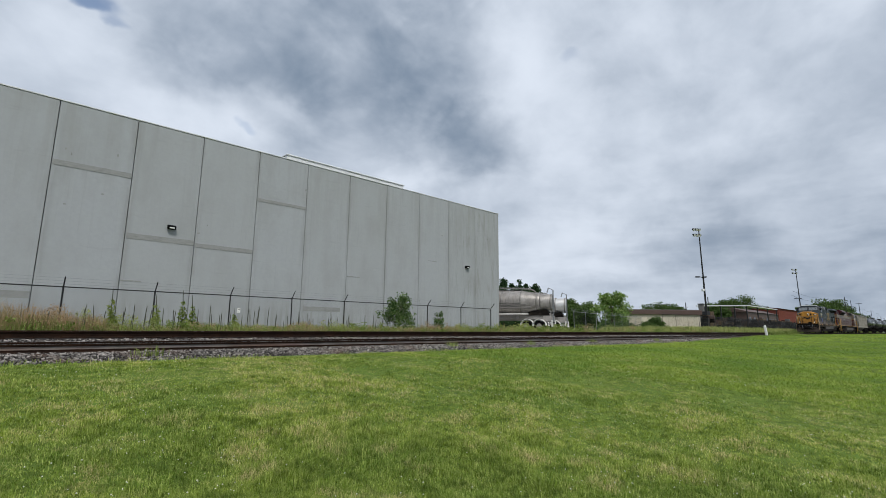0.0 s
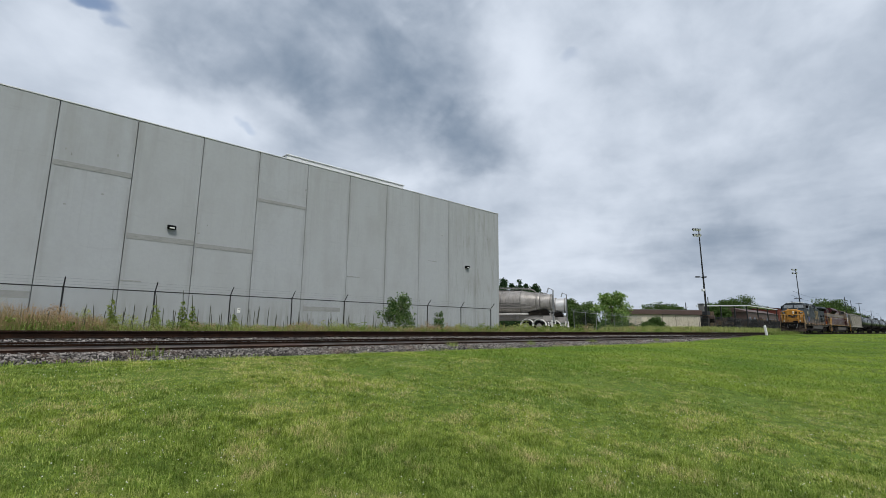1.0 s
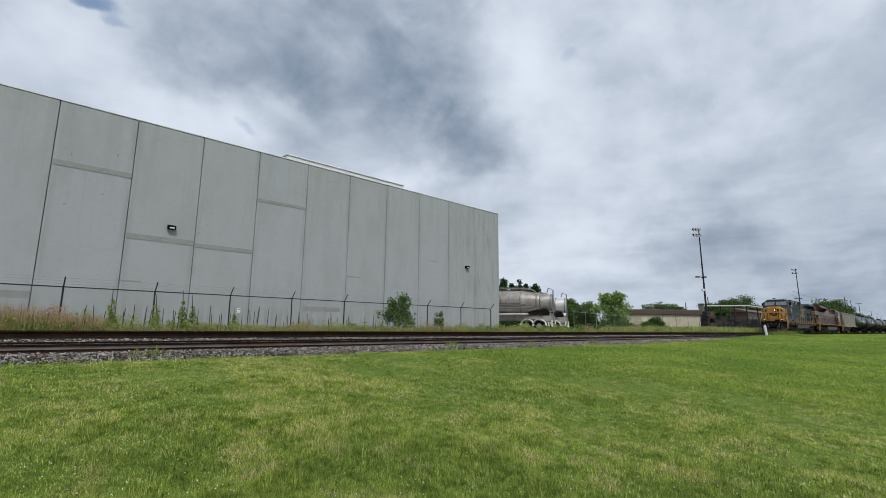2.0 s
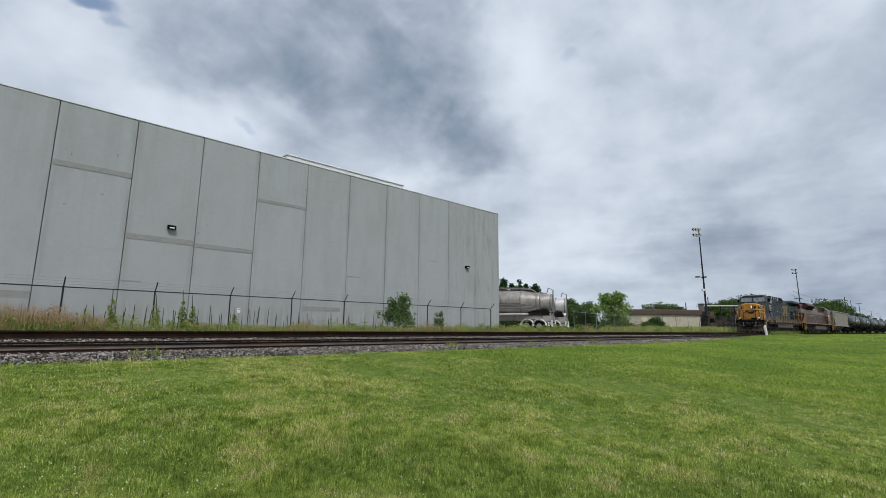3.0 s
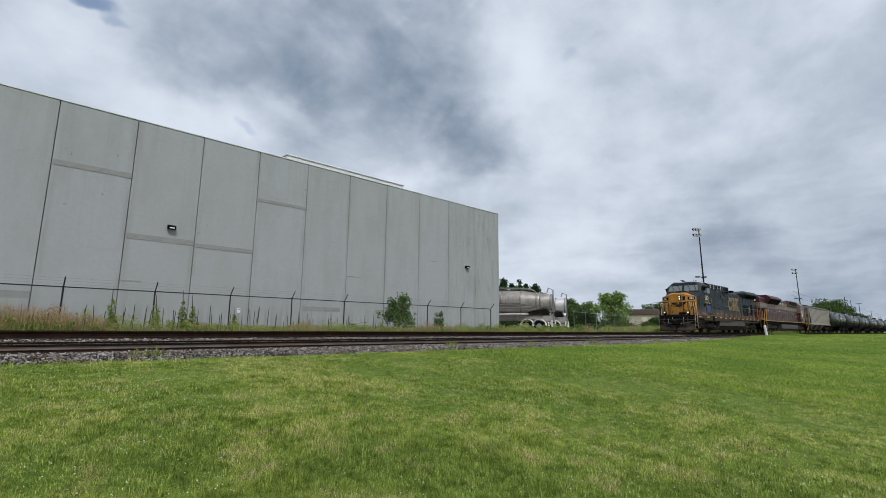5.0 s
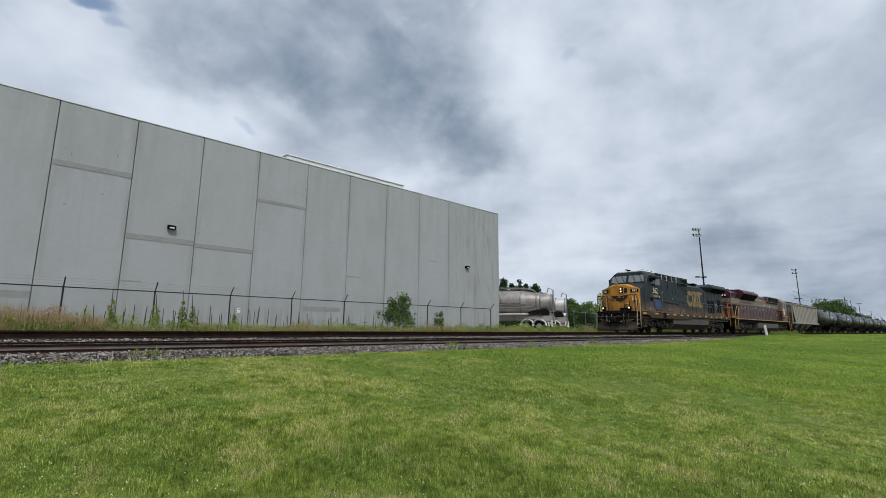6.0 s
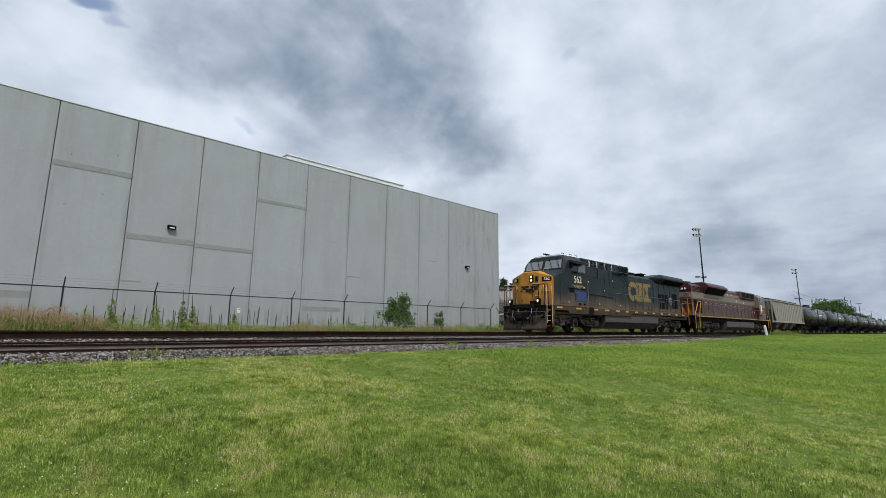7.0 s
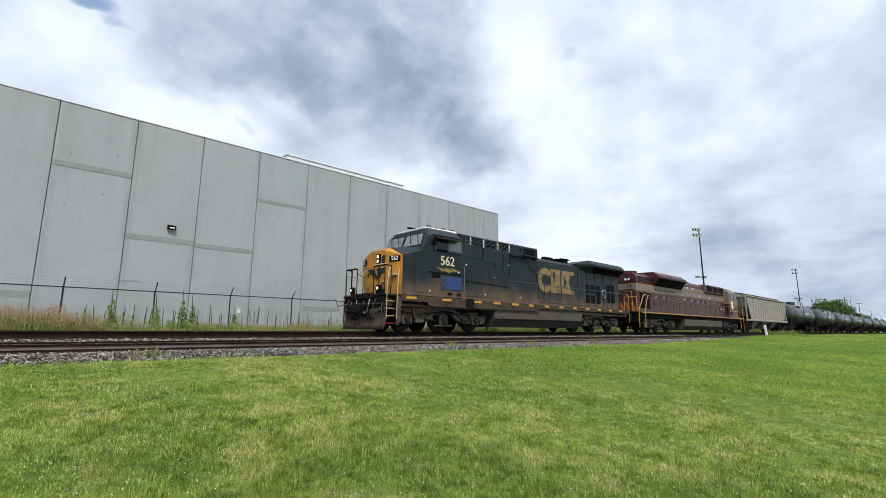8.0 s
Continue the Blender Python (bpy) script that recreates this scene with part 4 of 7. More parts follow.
def loco_truck(vehicle, xc, spread):
    """Three-axle truck: a cast side frame each side, springs, brake gear."""
    h = spread + 0.75
    e = spread
    outline = [(-h, 0.70), (-h + 0.12, 0.42), (-e - 0.34, 0.38), (-e - 0.24, 0.70), (-e + 0.24, 0.70), (-e + 0.40, 0.38), (-0.80, 0.42), (-0.46, 0.86), (0.40, 0.86), (0.80, 0.52), (e - 0.75, 0.36), (e - 0.34, 0.40), (e - 0.24, 0.72),
               (e + 0.22, 0.72), (e + 0.34, 0.38), (h - 0.15, 0.40), (h, 0.70), (h - 0.18, 0.92), (e - 0.45, 0.88), (1.12, 0.80), (0.40, 1.10), (-0.48, 1.10), (-0.95, 1.0), (-h + 0.2, 0.98)]
    truck = part("truck", G().box(-0.4, 0.4, -1.01, 1.01, 0.72, 0.98, 0.03), "truck_dust", vehicle, "dusty cast steel three-axle truck", pose(xc, 0, 0))
    for x in (-1.12, 1.12):
        part("cross_beam", G().box(x - 0.17, x + 0.17, -1.01, 1.01, 0.6, 0.8, 0.02), "truck_dust", truck)
    for s in (-1, 1):
        part("side_frame", G().prism(outline, s * 1.02, s * 1.17), "truck_dust", truck)
        part("arch_rib", G().prism([(-1.0, 0.60), (-0.50, 1.04), (0.42, 1.04), (1.20, 0.66), (1.12, 0.58), (0.38, 0.93), (-0.44, 0.93), (-0.86, 0.52)], s * 1.172, s * 1.22), "truck_dust", truck)
        part("frame_pad", G().box(-1.35, -1.12, min(s * 1.172, s * 1.2), max(s * 1.172, s * 1.2), 0.58, 0.76, 0.01), "truck_dust", truck)
    for x in (-spread, 0, spread):
        ws = add_wheelset(truck, x)
        for s in (-1, 1):
            part("bearing_cover", BOX_COVER, "wheel", truck, at=pose(x, 0, WHEEL_R, 0, 0, 0 if s < 0 else 180))
    for s in (-1, 1):
        for x in (-spread, 0, spread):
            part("journal_box", G().prism([(x - 0.24, 0.34), (x + 0.24, 0.34), (x + 0.27, 0.60), (x + 0.16, 0.76), (x - 0.16, 0.76), (x - 0.27, 0.60)], s * 1.06, s * 1.18), "truck_dust", truck)
        part("tie_bar", G().box(-0.55, 0.55, min(s * 1.12, s * 1.18), max(s * 1.12, s * 1.18), 0.24, 0.31, 0.01), "truck_dust", truck)
        for x, lean in ((-spread + 0.33, 0.18), (spread - 0.42, 0.22)):
            part("damper", G().cyl((x - lean, s * 1.25, 1.02), (x, s * 1.25, 0.66), 0.035, 8).cyl((x - lean * 0.4, s * 1.25, 0.81), (x + lean * 0.4, s * 1.25, 0.50), 0.055, 8), "sill", truck)
        for x in (-spread * 0.45, spread * 0.62):
            c = G().cyl((x - 0.16, s * 1.25, 0.52), (x + 0.16, s * 1.25, 0.52), 0.075, 10).box(x - 0.22, x - 0.16, min(s * 1.16, s * 1.32), max(s * 1.16, s * 1.32), 0.43, 0.61, 0.01)
            c.cyl((x + 0.16, s * 1.25, 0.52), (x + 0.5, s * 1.24, 0.44), 0.02, 6)
            part("brake_cylinder", c, "wheel", truck)
        for x in (-1.05, 1.25):
            sp = G()
            for i in range(5):
                sp.cyl((x, s * 1.1, 0.99 + i * 0.04), (x, s * 1.1, 1.01 + i * 0.04), 0.09, 10)
            part("spring", sp, "wheel", truck)
        part("brake_hose", G().tube([(-h, s * 1.2, 0.85), (-h * 0.5, s * 1.26, 0.74), (0, s * 1.26, 0.9), (h * 0.5, s * 1.26, 0.74), (h, s * 1.2, 0.85)], 0.02, 5), "black", truck)
    return truck


def freight_truck(vehicle, xc):
    outline = [(-1.18, 0.66), (-1.15, 0.42), (-0.72, 0.42), (-0.55, 0.28), (0.55, 0.28), (0.72, 0.42), (1.15, 0.42), (1.18, 0.66), (0.75, 0.74), (0.35, 0.92), (-0.35, 0.92), (-0.75, 0.74)]
    g = G()
    for s in (-1, 1):
        g.prism(outline, s * 0.93, s * 1.06)
    g.box(-0.22, 0.22, -1.0, 1.0, 0.5, 0.84, 0.03)
    truck = part("truck", g, "grime", vehicle, "rusty two-axle freight truck", pose(xc, 0, 0))
    for x in (-0.88, 0.88):
        add_wheelset(truck, x)
        for s in (-1, 1):
            part("bearing_cover", BOX_COVER, "wheel", truck, at=pose(x, 0, WHEEL_R, 0, 0, 0 if s < 0 else 180) @ Matrix.Translation((0, 0.12, 0)))
    for s in (-1, 1):
        sp = G()
        for dx in (-0.16, 0, 0.16):
            for i in range(4):
                sp.cyl((dx, s * 1.0, 0.46 + i * 0.05), (dx, s * 1.0, 0.485 + i * 0.05), 0.07, 8)
        part("spring", sp, "wheel", truck)
    return truck


def section(x, w, z0, zs, wt, zt):
    """A hood ring: sides at w from z0 to zs, a roof of half width wt at zt."""
    return [(x, -w, z0), (x, -w, zs), (x, -wt, zt), (x, wt, zt), (x, w, zs), (x, w, z0)]


def rail_line(points, r=0.022):
    return G().tube(points, r, 6)


def coupler(vehicle, x, sign):
    g = G().box(min(x, x + sign * 0.55), max(x, x + sign * 0.55), -0.09, 0.09, 0.78, 0.96, 0.02).box(x - 0.14, x + 0.14, -0.2, 0.2, 0.70, 1.02, 0.05)
    part("coupler", g, "grime", vehicle)
    for y in (-0.45, 0.42, -0.3):
        h = G().tube([(x + sign * 0.35, y, 1.12), (x + sign * 0.1, y * 0.95, 0.62), (x - sign * 0.02, y * 0.7, 0.42)], 0.028, 6)
        part("air_hose", h, "black", vehicle)


def text_part(name, body, size, material, parent, at, label=""):
    cu = bpy.data.curves.new(name, "FONT")
    cu.body, cu.size, cu.extrude, cu.align_x, cu.align_y = body, size, 0.004, "CENTER", "CENTER"
    cu.offset = size * 0.006
    cu.materials.append(M[material])
    ob = new(name, cu)
    ob.parent = parent
    ob.matrix_basis = at
    return tagged(ob, label)


SIDE = (90, 0, 0)      # turns lettering to face the lawn


def steps_and_rails(v, x0, x1, y, sign, metal, rail_mat, plates):
    """A stepwell: treads between two side plates, grab rails."""
    s = -1 if y < 0 else 1
    for i in range(4):
        z = 0.32 + i * 0.29
        part("step", G().box(x0, x1, y - s * 0.42, y - s * 0.05, z, z + 0.035, 0.008), "pale_rail" if i else "red", v, "" if i else "faded red bottom step")
    post = [(x1 + 0.05, 0.28), (x1 + 0.26, 0.28), (x1 + 0.46, 1.42), (x1 + 0.05, 1.42)]
    part("step_post", G().prism(post, y - s * 0.05, y), "plow", v, "dusty brown step side plate")
    part("stepwell", G().box(x0, x1, y - s * 0.46, y - s * 0.43, 0.3, 1.4).box(x1, x1 + 0.04, y - s * 0.46, y, 0.28, 1.45, 0.01), plates, v)
    for x in (x0 - 0.02, x1 + 0.08):
        part("grab_rail", rail_line([(x, y, 0.5), (x, y + s * 0.02, 1.75), (x + 0.12 * sign, y - s * 0.05, 2.25), (x + 0.3 * sign, y - s * 0.15, 2.55)], 0.024), rail_mat, v, "painted tubular grab rail")


FRONT_PARTS = ("snow_plow", "pilot", "anticlimber", "coupler", "air_hose", "mu_cable", "uncoupling_lever", "step", "step_post", "stepwell", "grab_rail", "ditch_light", "front_handrail", "top_rail", "end_chain", "cut_lever_handle", "jumper_hose")


def lead_locomotive():
    v = thing("locomotive", "dark blue six-axle diesel freight locomotive with yellow nose", "locomotive", group="train on the far track")
    L = 22.3
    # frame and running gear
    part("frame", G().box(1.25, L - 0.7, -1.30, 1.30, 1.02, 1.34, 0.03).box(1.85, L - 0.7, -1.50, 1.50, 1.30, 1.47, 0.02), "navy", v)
    part("side_sill", G().box(1.9, L - 0.75, -1.515, -1.495, 1.24, 1.46).box(1.9, L - 0.75, 1.495, 1.515, 1.24, 1.46), "sill", v, "dusty brown side sill")
    for x in [2.15, 4.15, 6.1, 7.5, 8.9, 10.3, 11.7, 13.1, 14.5, 15.9, 17.3, 18.7, 20.1]:
        part("reflector", G().box(x, x + (0.55 if x < 9 else 0.4), -1.522, -1.512, 1.33, 1.43), "reflect", v, "amber reflector strip")
    tank = [(-1.42, 0.62), (-1.42, 1.2), (1.42, 1.2), (1.42, 0.62), (1.05, 0.24), (-1.05, 0.24)]
    part("fuel_tank", G().prism(tank, 7.7, 15.6, "x"), "smooth_tank", v, "dusty grey fuel tank")
    part("tank_step", G().box(7.72, 15.58, -1.46, -1.42, 0.60, 0.66, 0.01), "grime", v)
    loco_truck(v, 4.55, 2.05)
    loco_truck(v, 17.75, 2.05)
    for x in (7.15, 15.85):
        part("air_reservoir", G().cyl((x - 0.35, -1.1, 0.92), (x + 0.3, -1.1, 0.92), 0.2, 14), "grime", v)
        part("sand_pipe", rail_line([(x, -1.25, 1.2), (x - 0.2, -1.2, 0.8), (x - 0.4, -0.85, 0.3)], 0.02), "black", v)
    # front end
    bow = ((0.10, 0.0), (0.30, 0.10), (0.52, 0.155), (0.75, 0.13), (0.98, 0.05))
    for s in (-1, 1):
        rings = []
        for k in range(7):
            y = s * (0.03 + 1.45 * k / 6)
            x, lift = 0.56 + 0.26 * k / 6, 0.16 * k / 6
            face = [(x + c, y, 0.07 + (z - 0.07) * (0.82 + lift)) for z, c in bow]
            rings.append(face + [(a + 0.05, b, c) for a, b, c in reversed(face)])
        part("snow_plow", G().loft(rings), "plow", v, "scuffed brown steel snow plow blade")
    part("pilot", G().box(0.85, 1.0, -1.46, 1.46, 0.75, 1.38, 0.03).box(0.55, 1.0, -0.42, 0.42, 0.62, 1.12, 0.05), "grime", v)
    part("anticlimber", G().box(0.82, 2.0, -1.50, 1.50, 1.39, 1.49, 0.03).box(0.72, 0.86, -0.75, 0.75, 1.30, 1.54, 0.03), "grime", v)
    coupler(v, 0.16, 1)
    for y in (-0.95, -0.72, -0.5, 0.55, 0.8, 1.0):
        cables = G().tube([(0.85, y, 1.30), (0.60, y * 1.02, 1.05), (0.62, y * 1.06, 0.62), (0.80, y * 0.9, 0.48), (0.9, y * 0.85, 0.8)], 0.03, 6)
        part("mu_cable", cables, "black" if abs(y) < 0.9 else "sill", v, "looped hose" if abs(y) < 0.9 else "dusty looped hose")
    part("uncoupling_lever", rail_line([(0.72, -1.5, 1.1), (0.70, -0.5, 1.12), (0.70, 0.5, 1.12), (0.72, 1.5, 1.1)], 0.02), "navy_roof", v)
    for s in (-1, 1):
        steps_and_rails(v, 1.02, 1.62, s * 1.5, 1, "cream", "pale_rail", "black")
        lampbox = G().cyl((0.86, s * 0.98, 1.72), (1.08, s * 0.98, 1.72), 0.13, 16).box(0.96, 1.11, s * 0.98 - 0.12, s * 0.98 + 0.12, 1.5, 1.85, 0.03)
        ditch = part("ditch_light", lampbox, "black", v)
        part("lens", G().cyl((0.852, s * 0.98, 1.72), (0.862, s * 0.98, 1.72), 0.065, 16), "glow", ditch, "lit ditch light")
        rail = G()
        for a, b in (((0.92, s * 1.42, 1.5), (0.92, s * 1.42, 2.62)), ((0.92, s * 1.42, 2.62), (0.96, s * 0.62, 2.62)), ((0.96, s * 0.62, 2.62), (0.96, s * 0.62, 1.5)), ((0.92, s * 1.42, 2.62), (1.3, s * 1.46, 2.62)), ((1.3, s * 1.46, 2.62), (1.3, s * 1.46, 1.5)), ((0.94, s * 1.0, 2.62), (0.94, s * 1.0, 1.5))):
            rail.cyl(a, b, 0.026, 8)
        part("front_handrail", rail, "grime", v, "grimy tubular end handrail")
        part("top_rail", rail_line([(0.90, s * 1.42, 2.66), (0.93, s * 0.62, 2.66), (1.0, s * 0.55, 2.6), (1.3, s * 0.5, 2.3)], 0.026), "pale_rail", v, "worn cream top rail")
    part("end_chain", rail_line([(0.96, -0.62, 2.4), (0.94, 0, 2.22), (0.96, 0.62, 2.4)], 0.014), "grime", v)
    # nose
    nose = G().loft([section(1.72, 0.66, 1.5, 3.30, 0.42, 3.40), section(1.78, 0.82, 1.5, 3.28, 0.46, 3.45), section(1.98, 1.46, 1.5, 3.10, 0.58, 3.49)], False)
    part("nose_front", nose, "yellow", v, "grimy yellow nose front")
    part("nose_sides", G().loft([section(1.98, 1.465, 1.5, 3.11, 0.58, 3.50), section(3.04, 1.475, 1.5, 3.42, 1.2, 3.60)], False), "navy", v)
    head = part("headlight", G().box(1.66, 1.74, -0.30, -0.02, 2.82, 3.24, 0.03), "black", v)
    for z in (2.93, 3.13):
        part("lens", G().cyl((1.652, -0.16, z), (1.662, -0.16, z), 0.072, 16), "glow", head, "lit headlight")
    part("nose_window", G().box(1.68, 1.74, -0.62, -0.40, 2.84, 3.16, 0.03), "dark_glass", v)
    part("nose_door", G().box(1.69, 1.725, -0.02, 0.52, 1.55, 2.6, 0.02), "yellow", v)
    for s in (-1, 1):
        board = part("number_board", G().box(-0.03, 0.02, -0.27, 0.27, -0.12, 0.12, 0.02), "black", v, at=pose(1.86, s * 1.10, 2.98, 0, 0, s * -22 + (0 if s < 0 else 0)))
        text_part("number", "562", 0.23, "white", board, Matrix.Translation((-0.036, 0, 0)) @ Euler((radians(90), 0, radians(-90))).to_matrix().to_4x4())
        part("nose_handrail", rail_line([(1.78, s * 1.0, 1.62), (1.68, s * 1.02, 2.2), (1.72, s * 0.96, 2.55), (1.80, s * 0.9, 2.62)], 0.02), "pale_rail", v)
    emblem = G()
    for outline in ([(-0.72, 2.62), (-0.05, 2.62), (-0.12, 2.50), (-0.30, 2.50), (-0.36, 2.40), (-0.50, 2.40), (-0.58, 2.50)], [(0.62, 2.62), (0.0, 2.62), (0.06, 2.50), (0.24, 2.50), (0.30, 2.40), (0.42, 2.40), (0.48, 2.50)],
                    [(-0.34, 2.46), (0.28, 2.46), (0.18, 2.22), (0.08, 2.30), (-0.04, 2.18), (-0.16, 2.30), (-0.26, 2.22)]):
        emblem.prism(outline, 1.672, 1.688, "x")
    part("nose_emblem", emblem, "navy", v, "dark winged shape of bars")
    part("door_hinge", G().box(1.685, 1.722, 0.50, 0.56, 1.7, 1.84).box(1.685, 1.722, 0.50, 0.56, 2.3, 2.44), "sill", v)
    part("nose_step", G().box(1.60, 1.74, -0.66, -0.42, 2.02, 2.07).box(1.74, 1.9, -1.24, -1.02, 2.28, 2.34), "pale_rail", v)
    part("cut_lever_handle", rail_line([(0.72, 1.5, 1.1), (0.58, 1.62, 1.02), (0.52, 1.72, 1.30), (0.40, 1.74, 1.36)], 0.022).tube([(0.72, -1.5, 1.1), (0.60, -1.60, 1.0), (0.56, -1.62, 0.7)], 0.022, 6), "navy_roof", v)
    for y in (-0.62, 0.30):
        part("jumper_hose", G().tube([(0.72, y, 1.28), (0.60, y - 0.06, 1.05), (0.64, y + 0.05, 0.85), (0.56, y + 0.16, 0.72), (0.58, y + 0.32, 0.84), (0.66, y + 0.34, 1.2)], 0.022, 6), "galv", v, "pale braided jumper hose")
    part("nose_grime_plate", G().box(1.70, 1.722, -0.62, 0.0, 1.52, 1.75), "black", v)
    # the platform before the nose is short
    squeeze = Matrix.Translation((1.72, 0, 0)) @ Matrix.Diagonal((0.72, 1, 1, 1)) @ Matrix.Translation((-1.72, 0, 0))
    for ob in list(v.children_recursive):
        kind = ob.name.split(".")[0]
        if kind in FRONT_PARTS or (kind == "lens" and ob.parent.name.startswith("ditch_light")):
            ob.data.transform(squeeze)
    # cab
    cab = G().loft([section(2.98, 1.475, 1.5, 3.40, 1.3, 3.52), section(3.02, 1.475, 1.5, 3.48, 1.3, 3.56), section(3.38, 1.475, 1.5, 4.12, 1.05, 4.46), section(3.62, 1.475, 1.5, 4.20, 0.95, 4.58), section(5.42, 1.475, 1.5, 4.20, 0.95, 4.60)], False)
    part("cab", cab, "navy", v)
    # white stands in for the sky reflected along the cab roof
    part("cab_roof", G().loft([[(3.55, -1.0, 4.54), (3.55, 1.0, 4.54), (3.55, 0.9, 4.61), (3.55, -0.9, 4.61)], [(5.5, -1.0, 4.56), (5.5, 1.0, 4.56), (5.5, 0.9, 4.66), (5.5, -0.9, 4.66)]], False), "white", v, "cab roof panel with the sky's sheen painted white")

    def on_screen(y, t):
        """A point of the slanted windscreen plane."""
        return (3.02 + 0.36 * t, y, 3.56 + 0.90 * t)
    for y0, y1 in ((-1.27, -0.10), (0.10, 1.27)):
        lean = 0.95
        rim = [on_screen(y0 - 0.04, 0.13), on_screen(y1 + 0.04, 0.13), on_screen((y1 + 0.04) * lean, 0.79), on_screen((y0 - 0.04) * lean, 0.79)]
        g = G().add([(x - 0.02, y, z) for x, y, z in rim] + [(x + 0.03, y, z) for x, y, z in rim], [(0, 1, 2, 3), (7, 6, 5, 4), (0, 4, 5, 1), (1, 5, 6, 2), (2, 6, 7, 3), (3, 7, 4, 0)])
        part("windscreen_gasket", g, "dark_post", v)
        pane = [on_screen(y0, 0.18), on_screen(y1, 0.18), on_screen(y1 * lean, 0.74), on_screen(y0 * lean, 0.74)]
        g = G().add([(x - 0.03, y, z) for x, y, z in pane] + [(x + 0.02, y, z) for x, y, z in pane], [(0, 1, 2, 3), (7, 6, 5, 4), (0, 4, 5, 1), (1, 5, 6, 2), (2, 6, 7, 3), (3, 7, 4, 0)])
        w = part("windscreen", g, "glass", v, "cab windscreen pane with sky reflection painted grey")
        for ya, yb in ((0.35, 0.12), (0.8, 0.55)):
            ya, yb = y0 + (y1 - y0) * ya, y0 + (y1 - y0) * yb
            part("wiper", rail_line([(on_screen(ya, 0.9)[0] - 0.10, ya, on_screen(0, 0.9)[2]), (on_screen(ya, 0.6)[0] - 0.10, (ya + yb) / 2, on_screen(0, 0.6)[2]), (on_screen(yb, 0.25)[0] - 0.05, yb, on_screen(0, 0.25)[2])], 0.014), "black", w)
    for s in (-1, 1):
        y = s * 1.475
        part("window_frame", G().box(3.72, 5.36, y - 0.02, y + 0.02, 3.50, 4.10, 0.01), "navy_roof", v)
        for x0, x1 in ((3.80, 4.45), (4.55, 5.28)):
            # rear pane carries the painted sky reflection, front pane is dark
            part("side_window", G().box(x0, x1, y - 0.03, y + 0.03, 3.56, 4.03, 0.01), "dark_glass" if x0 < 4 else "glass", v)
        part("sun_shade", G().add([(3.65, y, 4.12), (5.2, y, 4.12), (5.1, y + s * 0.34, 3.96), (3.65, y + s * 0.34, 3.96), (3.65, y, 4.15), (5.2, y, 4.15), (5.1, y + s * 0.34, 3.99), (3.65, y + s * 0.34, 3.99)], [(0, 1, 2, 3), (7, 6, 5, 4), (0, 4, 5, 1), (1, 5, 6, 2), (2, 6, 7, 3), (3, 7, 4, 0)]), "grime", v)
        part("mirror", G().box(3.56, 3.62, y + s * 0.02, y + s * 0.25, 3.7, 4.0, 0.01), "black", v)
    text_part("road_number", "562", 0.58, "number", v, pose(4.48, -1.480, 3.08, *SIDE), "pale yellow road number 562")
    bolt = G().prism([(3.75, 2.80), (4.35, 2.72), (4.28, 2.80), (4.75, 2.74), (4.68, 2.82), (5.25, 2.70), (4.62, 2.64), (4.66, 2.56), (4.2, 2.66), (4.26, 2.58)], -1.484, -1.476)
    part("lightning_stripe", bolt, "logo", v, "thin yellow zigzag stripe")
    part("small_placards", G().box(5.12, 5.22, -1.484, -1.476, 2.62, 2.68).box(3.1, 3.24, -1.484, -1.476, 1.78, 1.98), "white", v, "small white placards")
    part("vent_grille", G().box(3.55, 4.05, -1.485, -1.475, 2.30, 2.52, 0.004), "black", v)
    part("blue_panel", G().box(4.10, 5.37, -1.495, -1.47, 1.82, 2.40, 0.02), "blue", v, "bright blue replacement door panel")
    part("panel_box", G().box(4.12, 4.32, -1.53, -1.49, 1.92, 2.3, 0.02), "navy", v)
    part("roof_horn", G().cyl((3.6, 0.3, 4.74), (4.1, 0.3, 4.74), 0.05, 8, 0.03).cyl((3.6, 0.15, 4.72), (4.05, 0.15, 4.72), 0.045, 8, 0.03).box(3.9, 4.0, 0.1, 0.35, 4.55, 4.72), "black", v)
    part("antenna", G().box(3.9, 4.3, -0.2, 0.2, 4.58, 4.66, 0.03).cyl((4.7, -0.4, 4.6), (4.7, -0.4, 4.85), 0.012, 5), "black", v)
    for x in (3.75, 4.6, 5.2):
        part("roof_grab", G().tube([(x, -0.9, 4.6), (x, -0.9, 4.70), (x + 0.22, -0.9, 4.70), (x + 0.22, -0.9, 4.6)], 0.014, 5), "black", v)
    part("drip_rail", G().tube([(3.4, -1.47, 4.13), (3.62, -1.49, 4.21), (5.42, -1.49, 4.21)], 0.016, 5), "navy_roof", v)
    for y in (-0.6, 0.6):
        part("nose_grab", G().tube([(2.3, y, 3.53), (2.3, y, 3.62), (2.75, y, 3.66), (2.75, y, 3.55)], 0.016, 5), "pale_rail", v)
    part("window_post", G().box(4.46, 4.54, -1.512, -1.49, 3.52, 4.08, 0.006), "navy_roof", v)
    part("armrest", G().box(3.8, 4.44, -1.53, -1.49, 3.50, 3.55, 0.01), "black", v)
    # electrical cabinet and blower hood
    part("inverter_cabinet", G().loft([section(5.42, 1.475, 1.47, 3.98, 1.30, 4.02), section(8.85, 1.475, 1.47, 3.98, 1.30, 4.02)], False), "navy", v)
